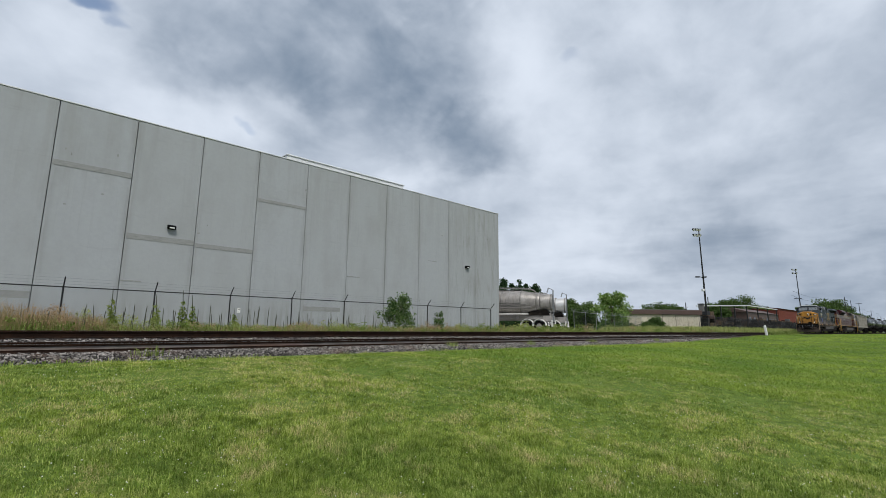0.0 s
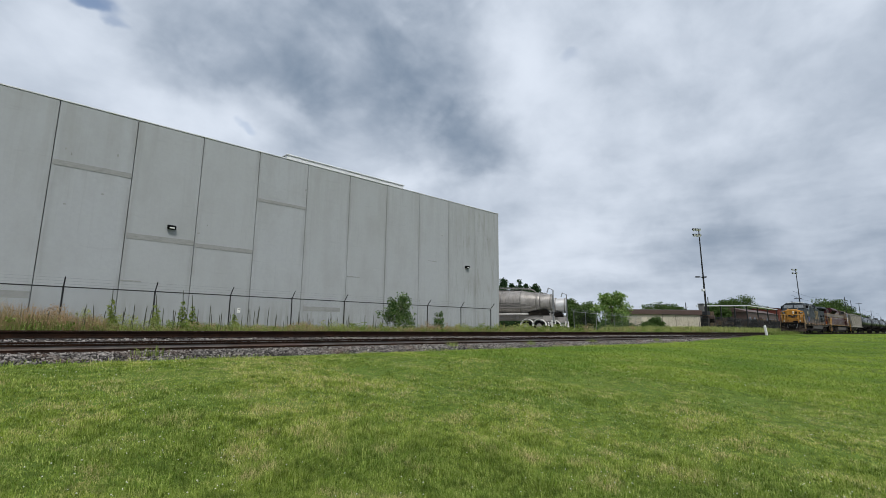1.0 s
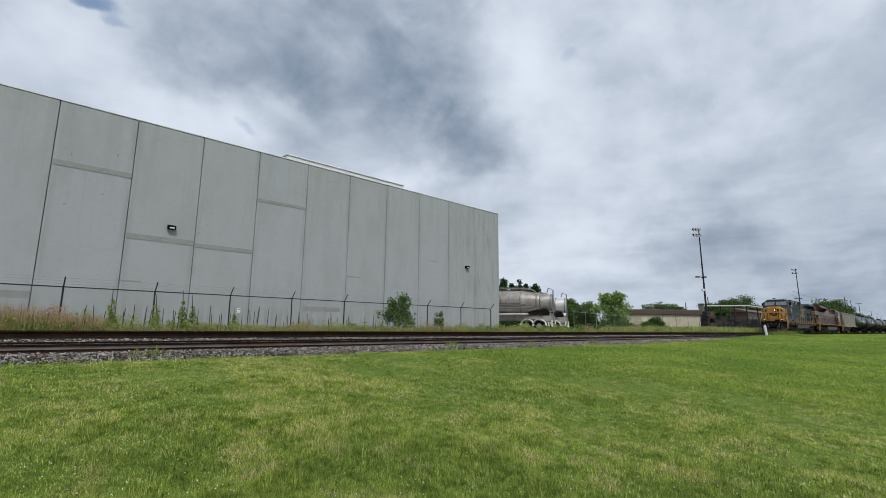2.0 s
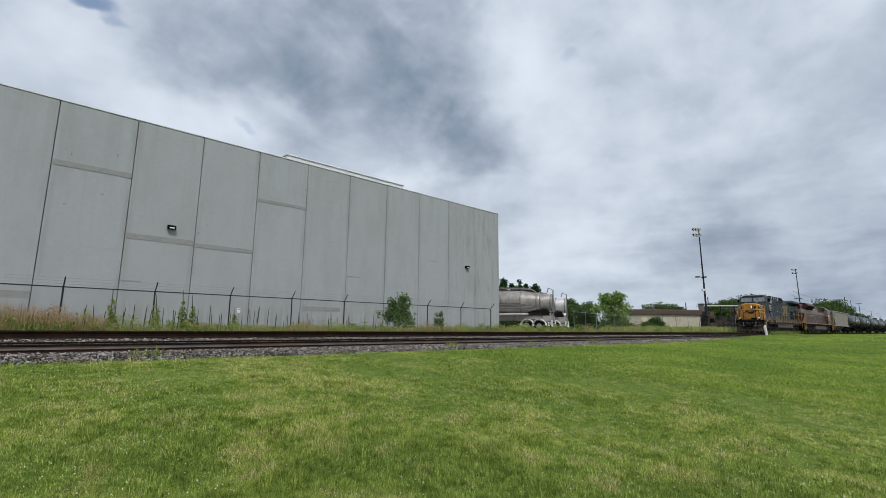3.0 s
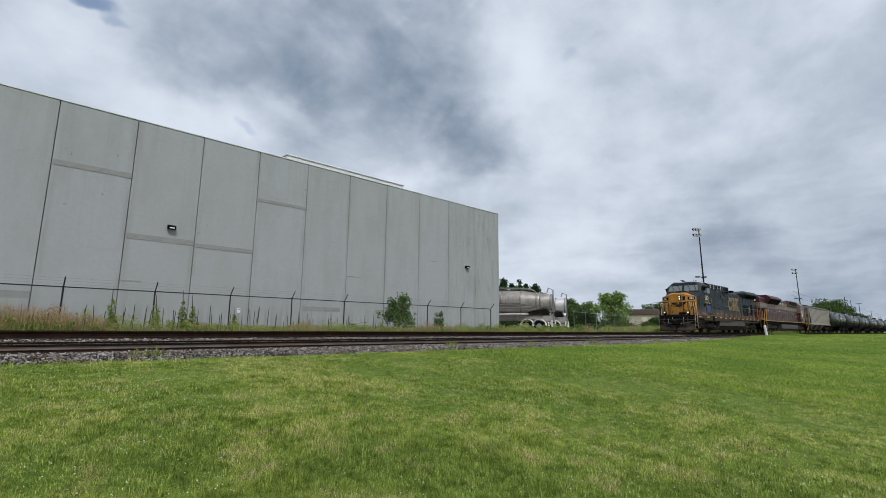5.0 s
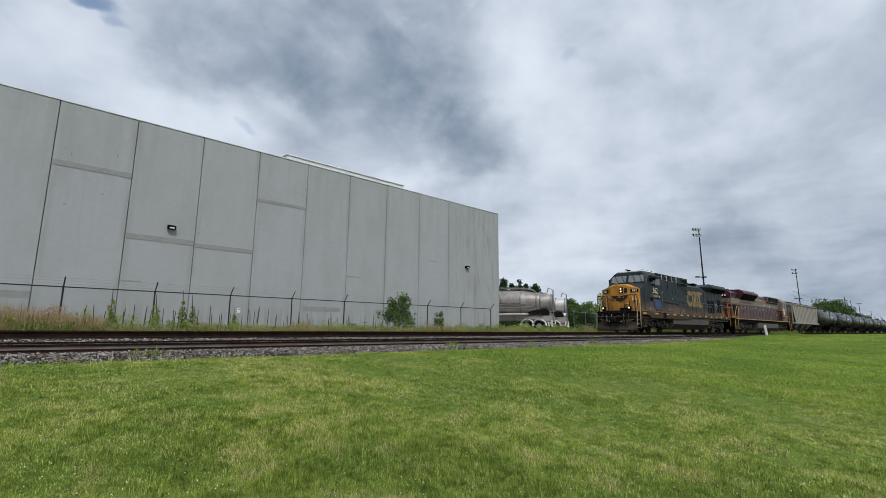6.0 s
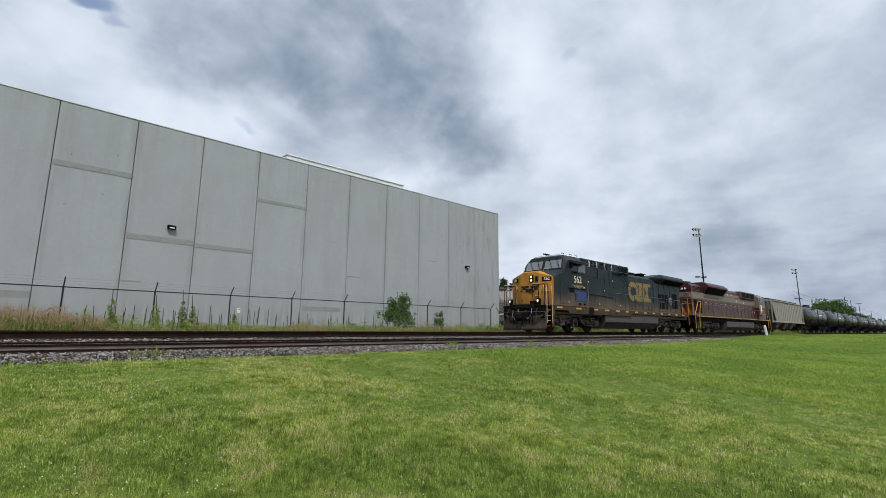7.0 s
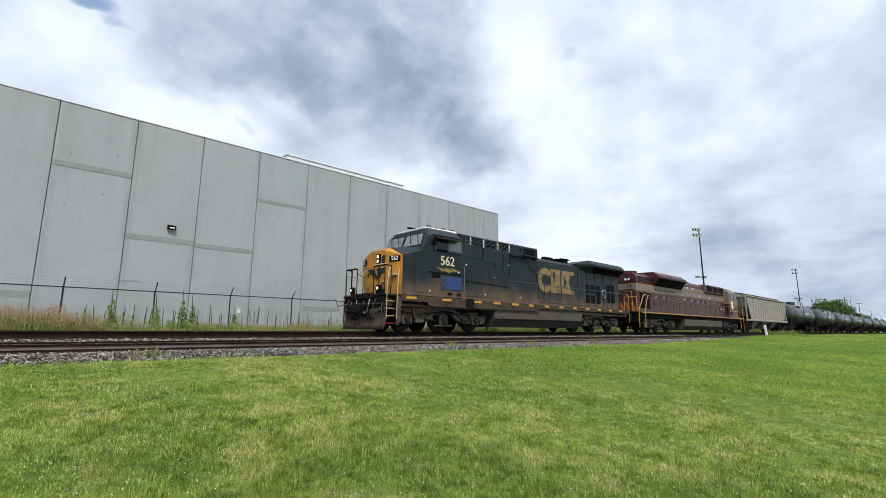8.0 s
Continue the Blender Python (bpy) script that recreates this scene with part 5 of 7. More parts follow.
    for x0, x1, z0, z1 in ((5.62, 6.75, 3.42, 3.88), (6.85, 7.6, 3.30, 3.88), (7.7, 8.25, 3.05, 3.88), (8.32, 8.78, 2.95, 3.88), (2.6, 3.3, 1.62, 3.2), (5.6, 8.76, 1.62, 2.26)):
        for s in (-1, 1):
            d = part("cabinet_door", G().box(x0, x1, s * 1.475, s * 1.487, z0, z1, 0.005), "navy", v)
            part("hinge", G().box(x0 + 0.02, x0 + 0.06, s * 1.487, s * 1.502, z0 + 0.1, z0 + 0.24), "navy_roof", d)
    for x, z, h in ((6.8, 3.45, 0.5), (8.28, 3.2, 0.66), (8.80, 2.95, 0.95)):
        part("door_seam", G().box(x - 0.02, x + 0.02, -1.492, -1.47, z - 0.1, z + h), "black", v)
    part("belt_ledge", G().box(3.35, 5.4, -1.50, -1.47, 2.52, 2.56, 0.006), "black", v)
    part("footboard", G().box(4.5, 4.75, -1.515, -1.47, 1.62, 1.70).box(5.05, 5.3, -1.515, -1.47, 1.62, 1.70), "black", v)
    part("cabinet_rail", rail_line([(5.5, -1.52, 2.32), (8.7, -1.52, 2.22)], 0.016), "black", v)
    part("upper_hood", G().loft([section(5.45, 1.33, 3.9, 4.47, 1.2, 4.54), section(11.4, 1.33, 3.9, 4.47, 1.2, 4.54)], False), "navy", v)
    for s in (-1, 1):
        for i in range(3):
            x0 = 6.1 + i * 0.98
            gr = part("intake_grille", G().box(x0, x0 + 0.86, s * 1.30, s * 1.335, 3.99, 4.42), "black", v)
            for j in range(6):
                part("slat", G().box(x0, x0 + 0.86, s * 1.335, s * 1.36, 4.02 + j * 0.066, 4.04 + j * 0.066), "navy_roof", gr)
            for x in (x0 - 0.03, x0 + 0.87):
                part("grille_post", G().box(x - 0.022, x + 0.022, s * 1.33, s * 1.385, 3.94, 4.46), "cream" if i == 1 else "white", v)
    part("catwalk_rail", rail_line([(5.6, -1.40, 4.02), (9.0, -1.40, 4.02), (11.2, -1.38, 4.02)], 0.02), "navy_roof", v)
    part("grille_guard", rail_line([(5.6, -1.42, 4.20), (9.1, -1.42, 4.20)], 0.013).tube([(5.6, -1.40, 4.43), (9.1, -1.40, 4.43)], 0.013, 5), "navy_roof", v)
    for x in (5.7, 9.2, 10.0, 11.1):
        part("catwalk_post", G().cyl((x, -1.40, 3.98), (x, -1.40, 4.5), 0.018, 6), "navy_roof", v)
    part("blower_door", G().box(10.1, 11.3, -1.36, -1.31, 3.92, 4.40, 0.01), "black", v)
    part("blower_section", G().loft([section(8.85, 1.20, 1.47, 3.92, 1.1, 3.96), section(11.4, 1.20, 1.47, 3.92, 1.1, 3.96)], False), "navy", v)
    part("diagonal_brace", rail_line([(9.9, -1.36, 4.4), (11.3, -1.30, 3.2), (12.2, -1.2, 3.15)], 0.03), "navy_roof", v)
    skirt = [(3.0, 1.46), (3.45, 1.08), (11.2, 1.08), (11.2, 1.46)]
    for s in (-1, 1):
        part("side_skirt", G().prism(skirt, s * 1.497, s * 1.511), "sill", v, "dusty brown lower side skirt")
    part("skirt_box", G().box(5.6, 6.15, -1.54, -1.50, 1.12, 1.5, 0.01), "grime", v)
    for x, z in ((5.62, 3.02), (7.6, 2.6), (6.9, 1.72), (9.6, 1.72), (8.7, 3.3), (3.4, 1.7)):
        part("placard", G().box(x, x + 0.06, -1.502, -1.490, z, z + 0.06), "white", v)
    for i in range(12):
        x = 9.0 + i * 1.0
        part("hood_rib", G().box(x, x + 0.03, -1.512, -1.49, 1.10 if x < 11 else 1.25, 1.47), "grime", v)
    part("bell", G().cyl((8.3, -1.3, 1.02), (8.3, -1.3, 0.78), 0.09, 12, 0.17), "truck_dust", v, "bronze warning bell under the frame")
    part("cab_door_grab", G().tube([(5.48, -1.5, 1.7), (5.48, -1.55, 1.75), (5.48, -1.55, 2.9), (5.48, -1.5, 2.95)], 0.016, 6), "cream", v)
    part("frame_conduit", rail_line([(2.2, -1.4, 1.18), (7.4, -1.4, 1.16), (7.6, -1.42, 1.25), (15.5, -1.45, 1.25), (21.0, -1.4, 1.18)], 0.03), "grime", v)
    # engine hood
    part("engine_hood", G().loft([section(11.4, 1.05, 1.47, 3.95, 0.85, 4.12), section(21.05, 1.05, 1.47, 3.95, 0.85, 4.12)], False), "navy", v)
    for i in range(9):
        x = 11.8 + i * 1.02
        for s in (-1, 1):
            d = part("engine_door", G().box(x, x + 0.94, s * 1.05, s * 1.075, 1.62, 3.72, 0.008), "navy", v)
            part("latch", G().box(x + 0.80, x + 0.86, s * 1.075, s * 1.095, 2.5, 2.62), "navy_roof", d)
    for x, w in ((13.2, 0.14), (13.5, 0.14), (13.8, 0.14)):
        part("exhaust_vent", G().cyl((x, -0.5, 4.1), (x, -0.5, 4.22), 0.06, 10).cyl((x - 0.16, -0.5, 4.26), (x + 0.14, -0.5, 4.26), w * 0.7, 12, w), "black", v)
    part("exhaust_chimney", G().box(14.9, 15.6, -0.6, 0.3, 4.10, 4.40, 0.04).box(14.8, 15.7, -0.68, 0.38, 4.38, 4.44, 0.02), "black", v)
    wing = [(-1.50, 4.10), (-1.50, 4.22), (-1.25, 4.46), (1.25, 4.46), (1.50, 4.22), (1.50, 4.10), (1.05, 3.72), (-1.05, 3.72)]
    front = [(15.7, 1.05 * math.copysign(1, y) if abs(y) > 1.1 else y * 0.8, min(z, 4.16)) for y, z in wing]
    part("radiator_wing", G().loft([front, [(16.9, y, z) for y, z in wing], [(21.15, y, z) for y, z in wing]], False), "navy", v, "overhanging radiator section")
    for s in (-1, 1):
        for i in range(7):
            x = 17.3 + i * 0.54
            g = G().add([(x, s * 1.46, 4.07), (x + 0.48, s * 1.46, 4.07), (x + 0.48, s * 1.10, 3.78), (x, s * 1.10, 3.78), (x, s * 1.47, 4.05), (x + 0.48, s * 1.47, 4.05), (x + 0.48, s * 1.11, 3.75), (x, s * 1.11, 3.75)], [(0, 1, 2, 3), (7, 6, 5, 4), (0, 4, 5, 1), (1, 5, 6, 2), (2, 6, 7, 3), (3, 7, 4, 0)])
            part("radiator_screen", g, "black", v)
    for x0, z0, z1 in ((16.75, 2.45, 2.95), (17.35, 2.45, 2.95), (16.75, 1.8, 2.3), (17.35, 1.8, 2.3), (18.05, 1.8, 2.95), (19.35, 1.9, 3.1), (19.95, 1.9, 3.1)):
        part("hood_vent", G().box(x0, x0 + 0.44, -1.095, -1.06, z0, z1, 0.01), "black", v)
    part("brake_wheel", G().loft(turned([(0.24, -1.15), (0.30, -1.15), (0.30, -1.11), (0.24, -1.11)], 20), True, False).box(-0.02, 0.02, -1.14, -1.10, -0.25, 0.25).box(-0.25, 0.25, -1.14, -1.10, -0.02, 0.02), "galv", v, at=Matrix.Translation((18.9, 0, 2.45)))
    # side emblem: a ring open to one side, then a block cut by dark wedges
    turn = [math.radians(34 + i * 292 / 24) for i in range(25)]
    ring = [(12.45 + 0.74 * math.cos(a), 2.90 + 0.69 * math.sin(a)) for a in turn] + [(12.45 + 0.36 * math.cos(a), 2.90 + 0.34 * math.sin(a)) for a in reversed(turn)]
    part("side_emblem", G().prism(ring, -1.084, -1.078), "logo", v, "faded yellow open ring emblem")
    part("emblem_block", G().box(12.98, 15.4, -1.084, -1.078, 2.22, 3.58), "logo", v, "faded yellow block emblem")
    for cut in ([(13.22, 3.34), (13.44, 3.44), (13.34, 2.86), (13.26, 2.40)], [(13.96, 3.58), (14.10, 3.58), (14.02, 2.9), (14.10, 2.22), (13.96, 2.22), (13.9, 2.9)],
                [(14.30, 3.34), (14.58, 2.92), (14.30, 2.48)], [(15.02, 3.36), (15.4, 3.36), (15.4, 2.46), (15.02, 2.46), (14.84, 2.92)]):
        part("emblem_cut", G().prism(cut, -1.088, -1.084), "navy", v, "dark wedge cut into the emblem")
    # walkway rails along the hood
    for s in (-1, 1):
        y = s * 1.46
        for i in range(10):
            x = 9.1 + i * 1.36
            part("stanchion", G().cyl((x, y, 1.47), (x, y, 2.55), 0.02, 6), "navy_roof", v)
        part("handrail", rail_line([(8.9, y, 2.55), (21.4, y, 2.55)], 0.02), "navy_roof", v)
        part("rear_step_rail", rail_line([(21.6, y, 0.6), (21.6, y, 2.5), (21.3, y, 2.56)], 0.024), "yellow", v)
    part("rear_platform", G().box(21.1, 22.0, -1.5, 1.5, 1.37, 1.48, 0.02).box(21.85, 22.0, -1.45, 1.45, 0.75, 1.4, 0.02), "black", v)
    coupler(v, L - 0.12, -1)
    TRAIN.append((v, 9.62))
    return v


def second_locomotive():
    v = thing("locomotive", "maroon and cream diesel locomotive with gold stripes, running backwards", "locomotive", group="train on the far track")
    L = 26.0
    part("frame", G().box(0.7, L - 0.7, -1.30, 1.30, 1.02, 1.36, 0.03).box(0.9, L - 1.2, -1.50, 1.50, 1.32, 1.46, 0.02), "black", v)
    part("sill_stripe", G().box(1.2, L - 1.2, -1.515, -1.50, 1.39, 1.455).box(1.2, L - 1.2, 1.50, 1.515, 1.39, 1.455), "gold", v, "gold stripe along the side sill")
    tank = [(-1.42, 0.55), (-1.42, 1.08), (1.42, 1.08), (1.42, 0.55), (1.1, 0.20), (-1.1, 0.20)]
    part("fuel_tank", G().prism(tank, 9.2, 18.4, "x"), "smooth_tank", v, "dusty dark fuel tank")
    for x0 in (9.0, 13.8):
        part("air_reservoir", G().cyl((x0, -1.2, 1.22), (x0 + 4.2, -1.2, 1.22), 0.17, 12), "grime", v)
    loco_truck(v, 4.9, 2.1)
    loco_truck(v, 21.3, 2.1)
    # long hood: maroon below, cream band, maroon roof
    part("lower_hood", G().box(1.5, 21.0, -1.05, 1.05, 1.46, 2.95, 0.02), "maroon", v)
    part("cream_band", G().box(1.49, 21.0, -1.06, 1.06, 3.02, 3.50, 0.01), "cream", v, "greyish cream band")
    for z in (2.95, 3.50):
        part("band_stripe", G().box(1.48, 21.0, -1.07, 1.07, z, z + 0.045, 0.004), "gold" if z > 3 else "logo", v)
    part("upper_hood", G().loft([section(1.5, 1.05, 3.57, 4.10, 0.8, 4.34), section(21.0, 1.05, 3.57, 4.10, 0.8, 4.34)], False), "maroon", v)
    part("cream_upper", G().box(10.2, 20.9, -1.075, 1.075, 3.57, 3.86, 0.01), "cream", v)
    part("hood_end", G().box(1.40, 1.52, -1.06, 1.06, 1.47, 2.95, 0.02), "maroon", v)
    for i in range(5):
        part("safety_stripe", G().prism([(-1.0 + i * 0.42, 1.5), (-0.8 + i * 0.42, 1.5), (-0.6 + i * 0.42, 2.15), (-0.8 + i * 0.42, 2.15)], 1.385, 1.402, "x"), "orange", v, "orange safety stripe")
    part("end_number", G().box(1.42, 1.5, -0.9, 0.9, 3.1, 3.45, 0.01), "cream", v)
    text_part("end_number_text", "17", 0.34, "black", v, Matrix.Translation((1.412, -0.55, 3.27)) @ Euler((radians(90), 0, radians(-90))).to_matrix().to_4x4())
    for y in (-0.6, -0.35):
        lamp = part("tail_lamp", G().cyl((1.36, y, 3.85), (1.5, y, 3.85), 0.12, 14), "black", v)
        part("lens", G().cyl((1.35, y, 3.85), (1.365, y, 3.85), 0.09, 14), "white", lamp)
    for i in range(14):
        x = 3.0 + i * 1.25
        d = part("engine_door", G().box(x, x + 1.15, -1.075, -1.05, 1.6, 2.85, 0.008), "maroon", v)
        part("latch", G().box(x + 1.0, x + 1.06, -1.09, -1.07, 2.3, 2.42), "cream", d)
    flare = [(-1.55, 4.16), (-1.55, 4.30), (-1.15, 4.60), (1.15, 4.60), (1.55, 4.30), (1.55, 4.16), (1.06, 3.55), (-1.06, 3.55)]
    part("radiator", G().prism(flare, 4.3, 9.9, "x"), "maroon", v, "flared radiator housing")
    for s in (-1, 1):
        g = G().add([(4.7, s * 1.53, 4.12), (9.6, s * 1.53, 4.12), (9.6, s * 1.10, 3.58), (4.7, s * 1.10, 3.58), (4.7, s * 1.56, 4.10), (9.6, s * 1.56, 4.10), (9.6, s * 1.13, 3.56), (4.7, s * 1.13, 3.56)], [(0, 1, 2, 3), (7, 6, 5, 4), (0, 4, 5, 1), (1, 5, 6, 2), (2, 6, 7, 3), (3, 7, 4, 0)])
        scr = part("radiator_screen", g, "black", v, "black radiator screen")
        for i in range(4):
            x = 5.7 + i * 1.0
            part("mullion", G().cyl((x, s * 1.56, 4.12), (x, s * 1.13, 3.57), 0.03, 5), "maroon", scr)
    for x0, x1 in ((2.0, 2.75), (2.95, 3.75)):
        part("screen_door", G().box(x0, x1, -1.095, -1.05, 1.75, 2.9, 0.01), "black", v, "black meshed access door")
    for i in range(4):
        part("louvre_slat", G().box(1.9, 4.1, -1.075, -1.03, 3.66 + i * 0.12, 3.70 + i * 0.12), "black", v)
    for x, z in ((11.2, 3.75), (12.4, 3.75), (14.0, 3.2), (16.5, 3.1), (10.4, 2.7), (19.6, 2.2), (20.3, 2.2)):
        part("marker_plate", G().box(x, x + 0.16, -1.09, -1.05, z, z + 0.14), "white", v)
    part("fan_housing", G().cyl((2.3, 0, 4.3), (2.3, 0, 4.52), 0.75, 24), "maroon", v)
    part("dynamic_brake_hood", G().box(15.2, 20.4, -1.25, 1.25, 3.62, 4.40, 0.08), "brown", v)
    for i in range(3):
        x = 15.5 + i * 1.6
        part("air_intake", G().box(x, x + 1.4, -1.27, -1.245, 3.78, 4.28, 0.01), "black", v)
    part("exhaust_chimney", G().box(12.5, 13.6, -0.45, 0.45, 4.3, 4.5, 0.03), "black", v)
    # cab at the trailing end
    part("cab", G().loft([section(21.0, 1.48, 1.46, 3.95, 0.95, 4.42), section(23.2, 1.48, 1.46, 3.95, 0.95, 4.42), section(23.5, 1.48, 1.46, 3.3, 1.2, 3.5)], False), "cream", v)
    part("cab_lower", G().box(20.9, 23.45, -1.49, 1.49, 1.46, 2.85, 0.01), "maroon", v)
    part("nose", G().loft([section(23.5, 1.48, 1.46, 3.05, 1.1, 3.3), section(24.4, 1.25, 1.46, 2.85, 0.8, 3.05)], False), "cream", v)
    for z in (2.85, 2.1):
        part("cab_stripe", G().box(20.9, 23.5, -1.50, 1.50, z, z + 0.06), "gold", v)
    part("side_window", G().box(21.35, 22.15, -1.50, -1.47, 3.25, 3.92, 0.01), "dark_glass", v)
    part("side_window", G().box(22.45, 23.05, -1.50, -1.47, 3.25, 3.85, 0.01), "dark_glass", v)
    part("fireman_panel", G().box(21.55, 21.95, -1.505, -1.49, 2.3, 3.15, 0.01), "white", v)
    part("windscreen", G().box(23.3, 23.42, -1.2, 1.2, 3.52, 3.95, 0.02), "dark_glass", v)
    part("louvre", G().box(20.95, 21.9, -1.50, -1.485, 1.75, 1.83).box(20.95, 21.9, -1.50, -1.485, 1.92, 2.0), "black", v)
    for i in range(12):
        part("grab_iron", G().tube([(3.2 + i * 1.45, -1.08, 2.72), (3.2 + i * 1.45, -1.13, 2.74), (3.38 + i * 1.45, -1.13, 2.74), (3.38 + i * 1.45, -1.08, 2.72)], 0.016, 5), "white", v)
    part("side_number_bar", G().box(21.2, 22.6, -1.503, -1.495, 2.5, 2.66), "gold", v, "pale unreadable number bar")
    part("horn", G().cyl((20.2, 0.2, 4.5), (20.7, 0.2, 4.5), 0.03, 8, 0.07), "black", v)
    part("antenna_dome", G().cyl((22.0, 0.0, 4.4), (22.0, 0.0, 4.52), 0.22, 16, 0.15), "white", v)
    # platforms, rails
    part("rear_platform", G().box(0.55, 1.5, -1.5, 1.5, 1.34, 1.46, 0.02).box(0.6, 0.75, -1.4, 1.4, 0.7, 1.36, 0.02), "black", v)
    part("front_platform", G().box(24.2, 25.45, -1.5, 1.5, 1.34, 1.46, 0.02).box(25.2, 25.4, -1.45, 1.45, 0.3, 1.36, 0.03), "black", v)
    for s in (-1, 1):
        y = s * 1.5
        for x, dx in ((0.75, 1), (25.1, -1)):
            part("step_rail", rail_line([(x, y, 0.35), (x, y, 1.6), (x + dx * 0.9, y, 2.7), (x + dx * 1.3, y, 2.72)], 0.03), "gold", v, "gold tubular step rail")
            part("step_rail", rail_line([(x + dx * 1.0, y, 0.35), (x + dx * 1.0, y, 1.5), (x + dx * 1.5, y, 2.6)], 0.03), "gold", v)
            for i in range(4):
                part("step", G().box(x, x + dx * 1.0, y - s * 0.35, y, 0.35 + i * 0.28, 0.38 + i * 0.28), "black", v)
        for i in range(15):
            part("stanchion", G().cyl((2.8 + i * 1.28, s * 1.46, 1.46), (2.8 + i * 1.28, s * 1.46, 2.5), 0.018, 5), "cream", v)
        part("handrail", rail_line([(2.4, s * 1.46, 2.5), (20.8, s * 1.46, 2.5)], 0.018), "cream", v)
    part("end_rail", rail_line([(0.66, -1.4, 1.46), (0.66, -1.4, 2.5), (0.66, -0.5, 2.5), (0.66, -0.5, 1.46)], 0.024), "gold", v)
    part("end_ladder_rail", rail_line([(1.38, -0.75, 1.5), (1.38, -0.75, 3.0)], 0.024), "gold", v)
    coupler(v, 0.15, 1)
    coupler(v, L - 0.15, -1)
    # side lettering that cannot be read: a plain bar
    part("lettering_bar", G().box(4.6, 8.6, -1.068, -1.06, 3.16, 3.34), "maroon", v, "band of unreadable maroon lettering")
    TRAIN.append((v, 31.9))
    return v


def hopper_car():
    v = thing("hopper_car", "dusty pale grey covered hopper car with ribbed sides", "hopper car", group="train on the far track")
    L = 19.0
    top, low = 3.95, 1.35
    out = [(1.4, 2.9), (3.6, low), (L - 3.6, low), (L - 1.4, 2.9), (L - 1.2, top), (1.2, top)]
    part("body", G().prism(out, -1.45, 1.45), "hopper", v)
    part("side_sheet", G().prism([(0.9, top), (L - 0.9, top), (L - 0.9, 3.6), (L - 2.1, 1.42), (2.1, 1.42), (0.9, 3.6)], -1.50, -1.455).prism([(0.9, top), (L - 0.9, top), (L - 0.9, 3.6), (L - 2.1, 1.42), (2.1, 1.42), (0.9, 3.6)], 1.455, 1.50), "hopper", v)
    for s in (-1, 1):
        for i in range(16):
            x = 2.2 + i * (L - 4.4) / 15
            part("rib", G().box(x - 0.05, x + 0.05, s * 1.50, s * 1.535, 1.45, top - 0.04, 0.01), "hopper", v)
        part("side_sill", G().box(0.7, L - 0.7, s * 1.44, s * 1.58, 1.26, 1.46, 0.02), "hopper", v)
        part("top_chord", G().box(0.85, L - 0.85, s * 1.42, s * 1.6, top - 0.05, top + 0.08, 0.02), "hopper", v)
    part("roof", G().loft([section(0.9, 1.45, top - 0.1, top + 0.05, 0.5, top + 0.3), section(L - 0.9, 1.45, top - 0.1, top + 0.05, 0.5, top + 0.3)], False), "hopper", v)
    part("running_board", G().box(0.8, L - 0.8, -0.5, 0.5, top + 0.36, top + 0.42), "grime", v)
    for s in (-1, 1):
        part("hatch_rim", G().box(1.2, L - 1.2, s * 0.62, s * 0.9, top + 0.2, top + 0.38, 0.03), "sill", v)
    for x in (5.4, 9.5, 13.6):
        part("outlet", G().loft([[(x - 1.4, -1.2, low), (x + 1.4, -1.2, low), (x + 1.4, 1.2, low), (x - 1.4, 1.2, low)], [(x - 0.35, -0.6, 0.45), (x + 0.35, -0.6, 0.45), (x + 0.35, 0.6, 0.45), (x - 0.35, 0.6, 0.45)]], False), "hopper", v)
    part("center_sill", G().box(0.4, L - 0.4, -0.3, 0.3, 0.85, 1.2, 0.02), "grime", v)
    for x, s in ((0.75, 1), (L - 0.75, -1)):
        for y in (-1.48, 1.36):
            part("end_post", G().box(x - 0.06, x + 0.06, y, y + 0.12, 1.2, top, 0.01), "hopper", v)
        g = G()
        for i in range(8):
            g.cyl((x, -1.5, 1.4 + i * 0.38), (x, -1.05, 1.4 + i * 0.38), 0.018, 5)
        g.cyl((x, -1.05, 1.2), (x, -1.05, top), 0.025, 5)
        part("ladder", g, "hopper", v)
        part("end_platform", G().box(x - 0.3, x + 0.6, -1.45, 1.45, 1.15, 1.22), "grime", v)
        coupler(v, x - s * 0.62, s)
    part("brake_reservoir", G().cyl((1.6, -0.7, 1.7), (2.4, -0.7, 1.7), 0.22, 12), "grime", v)
    freight_truck(v, 2.3)
    freight_truck(v, L - 2.3)
    TRAIN.append((v, 57.9))
    return v


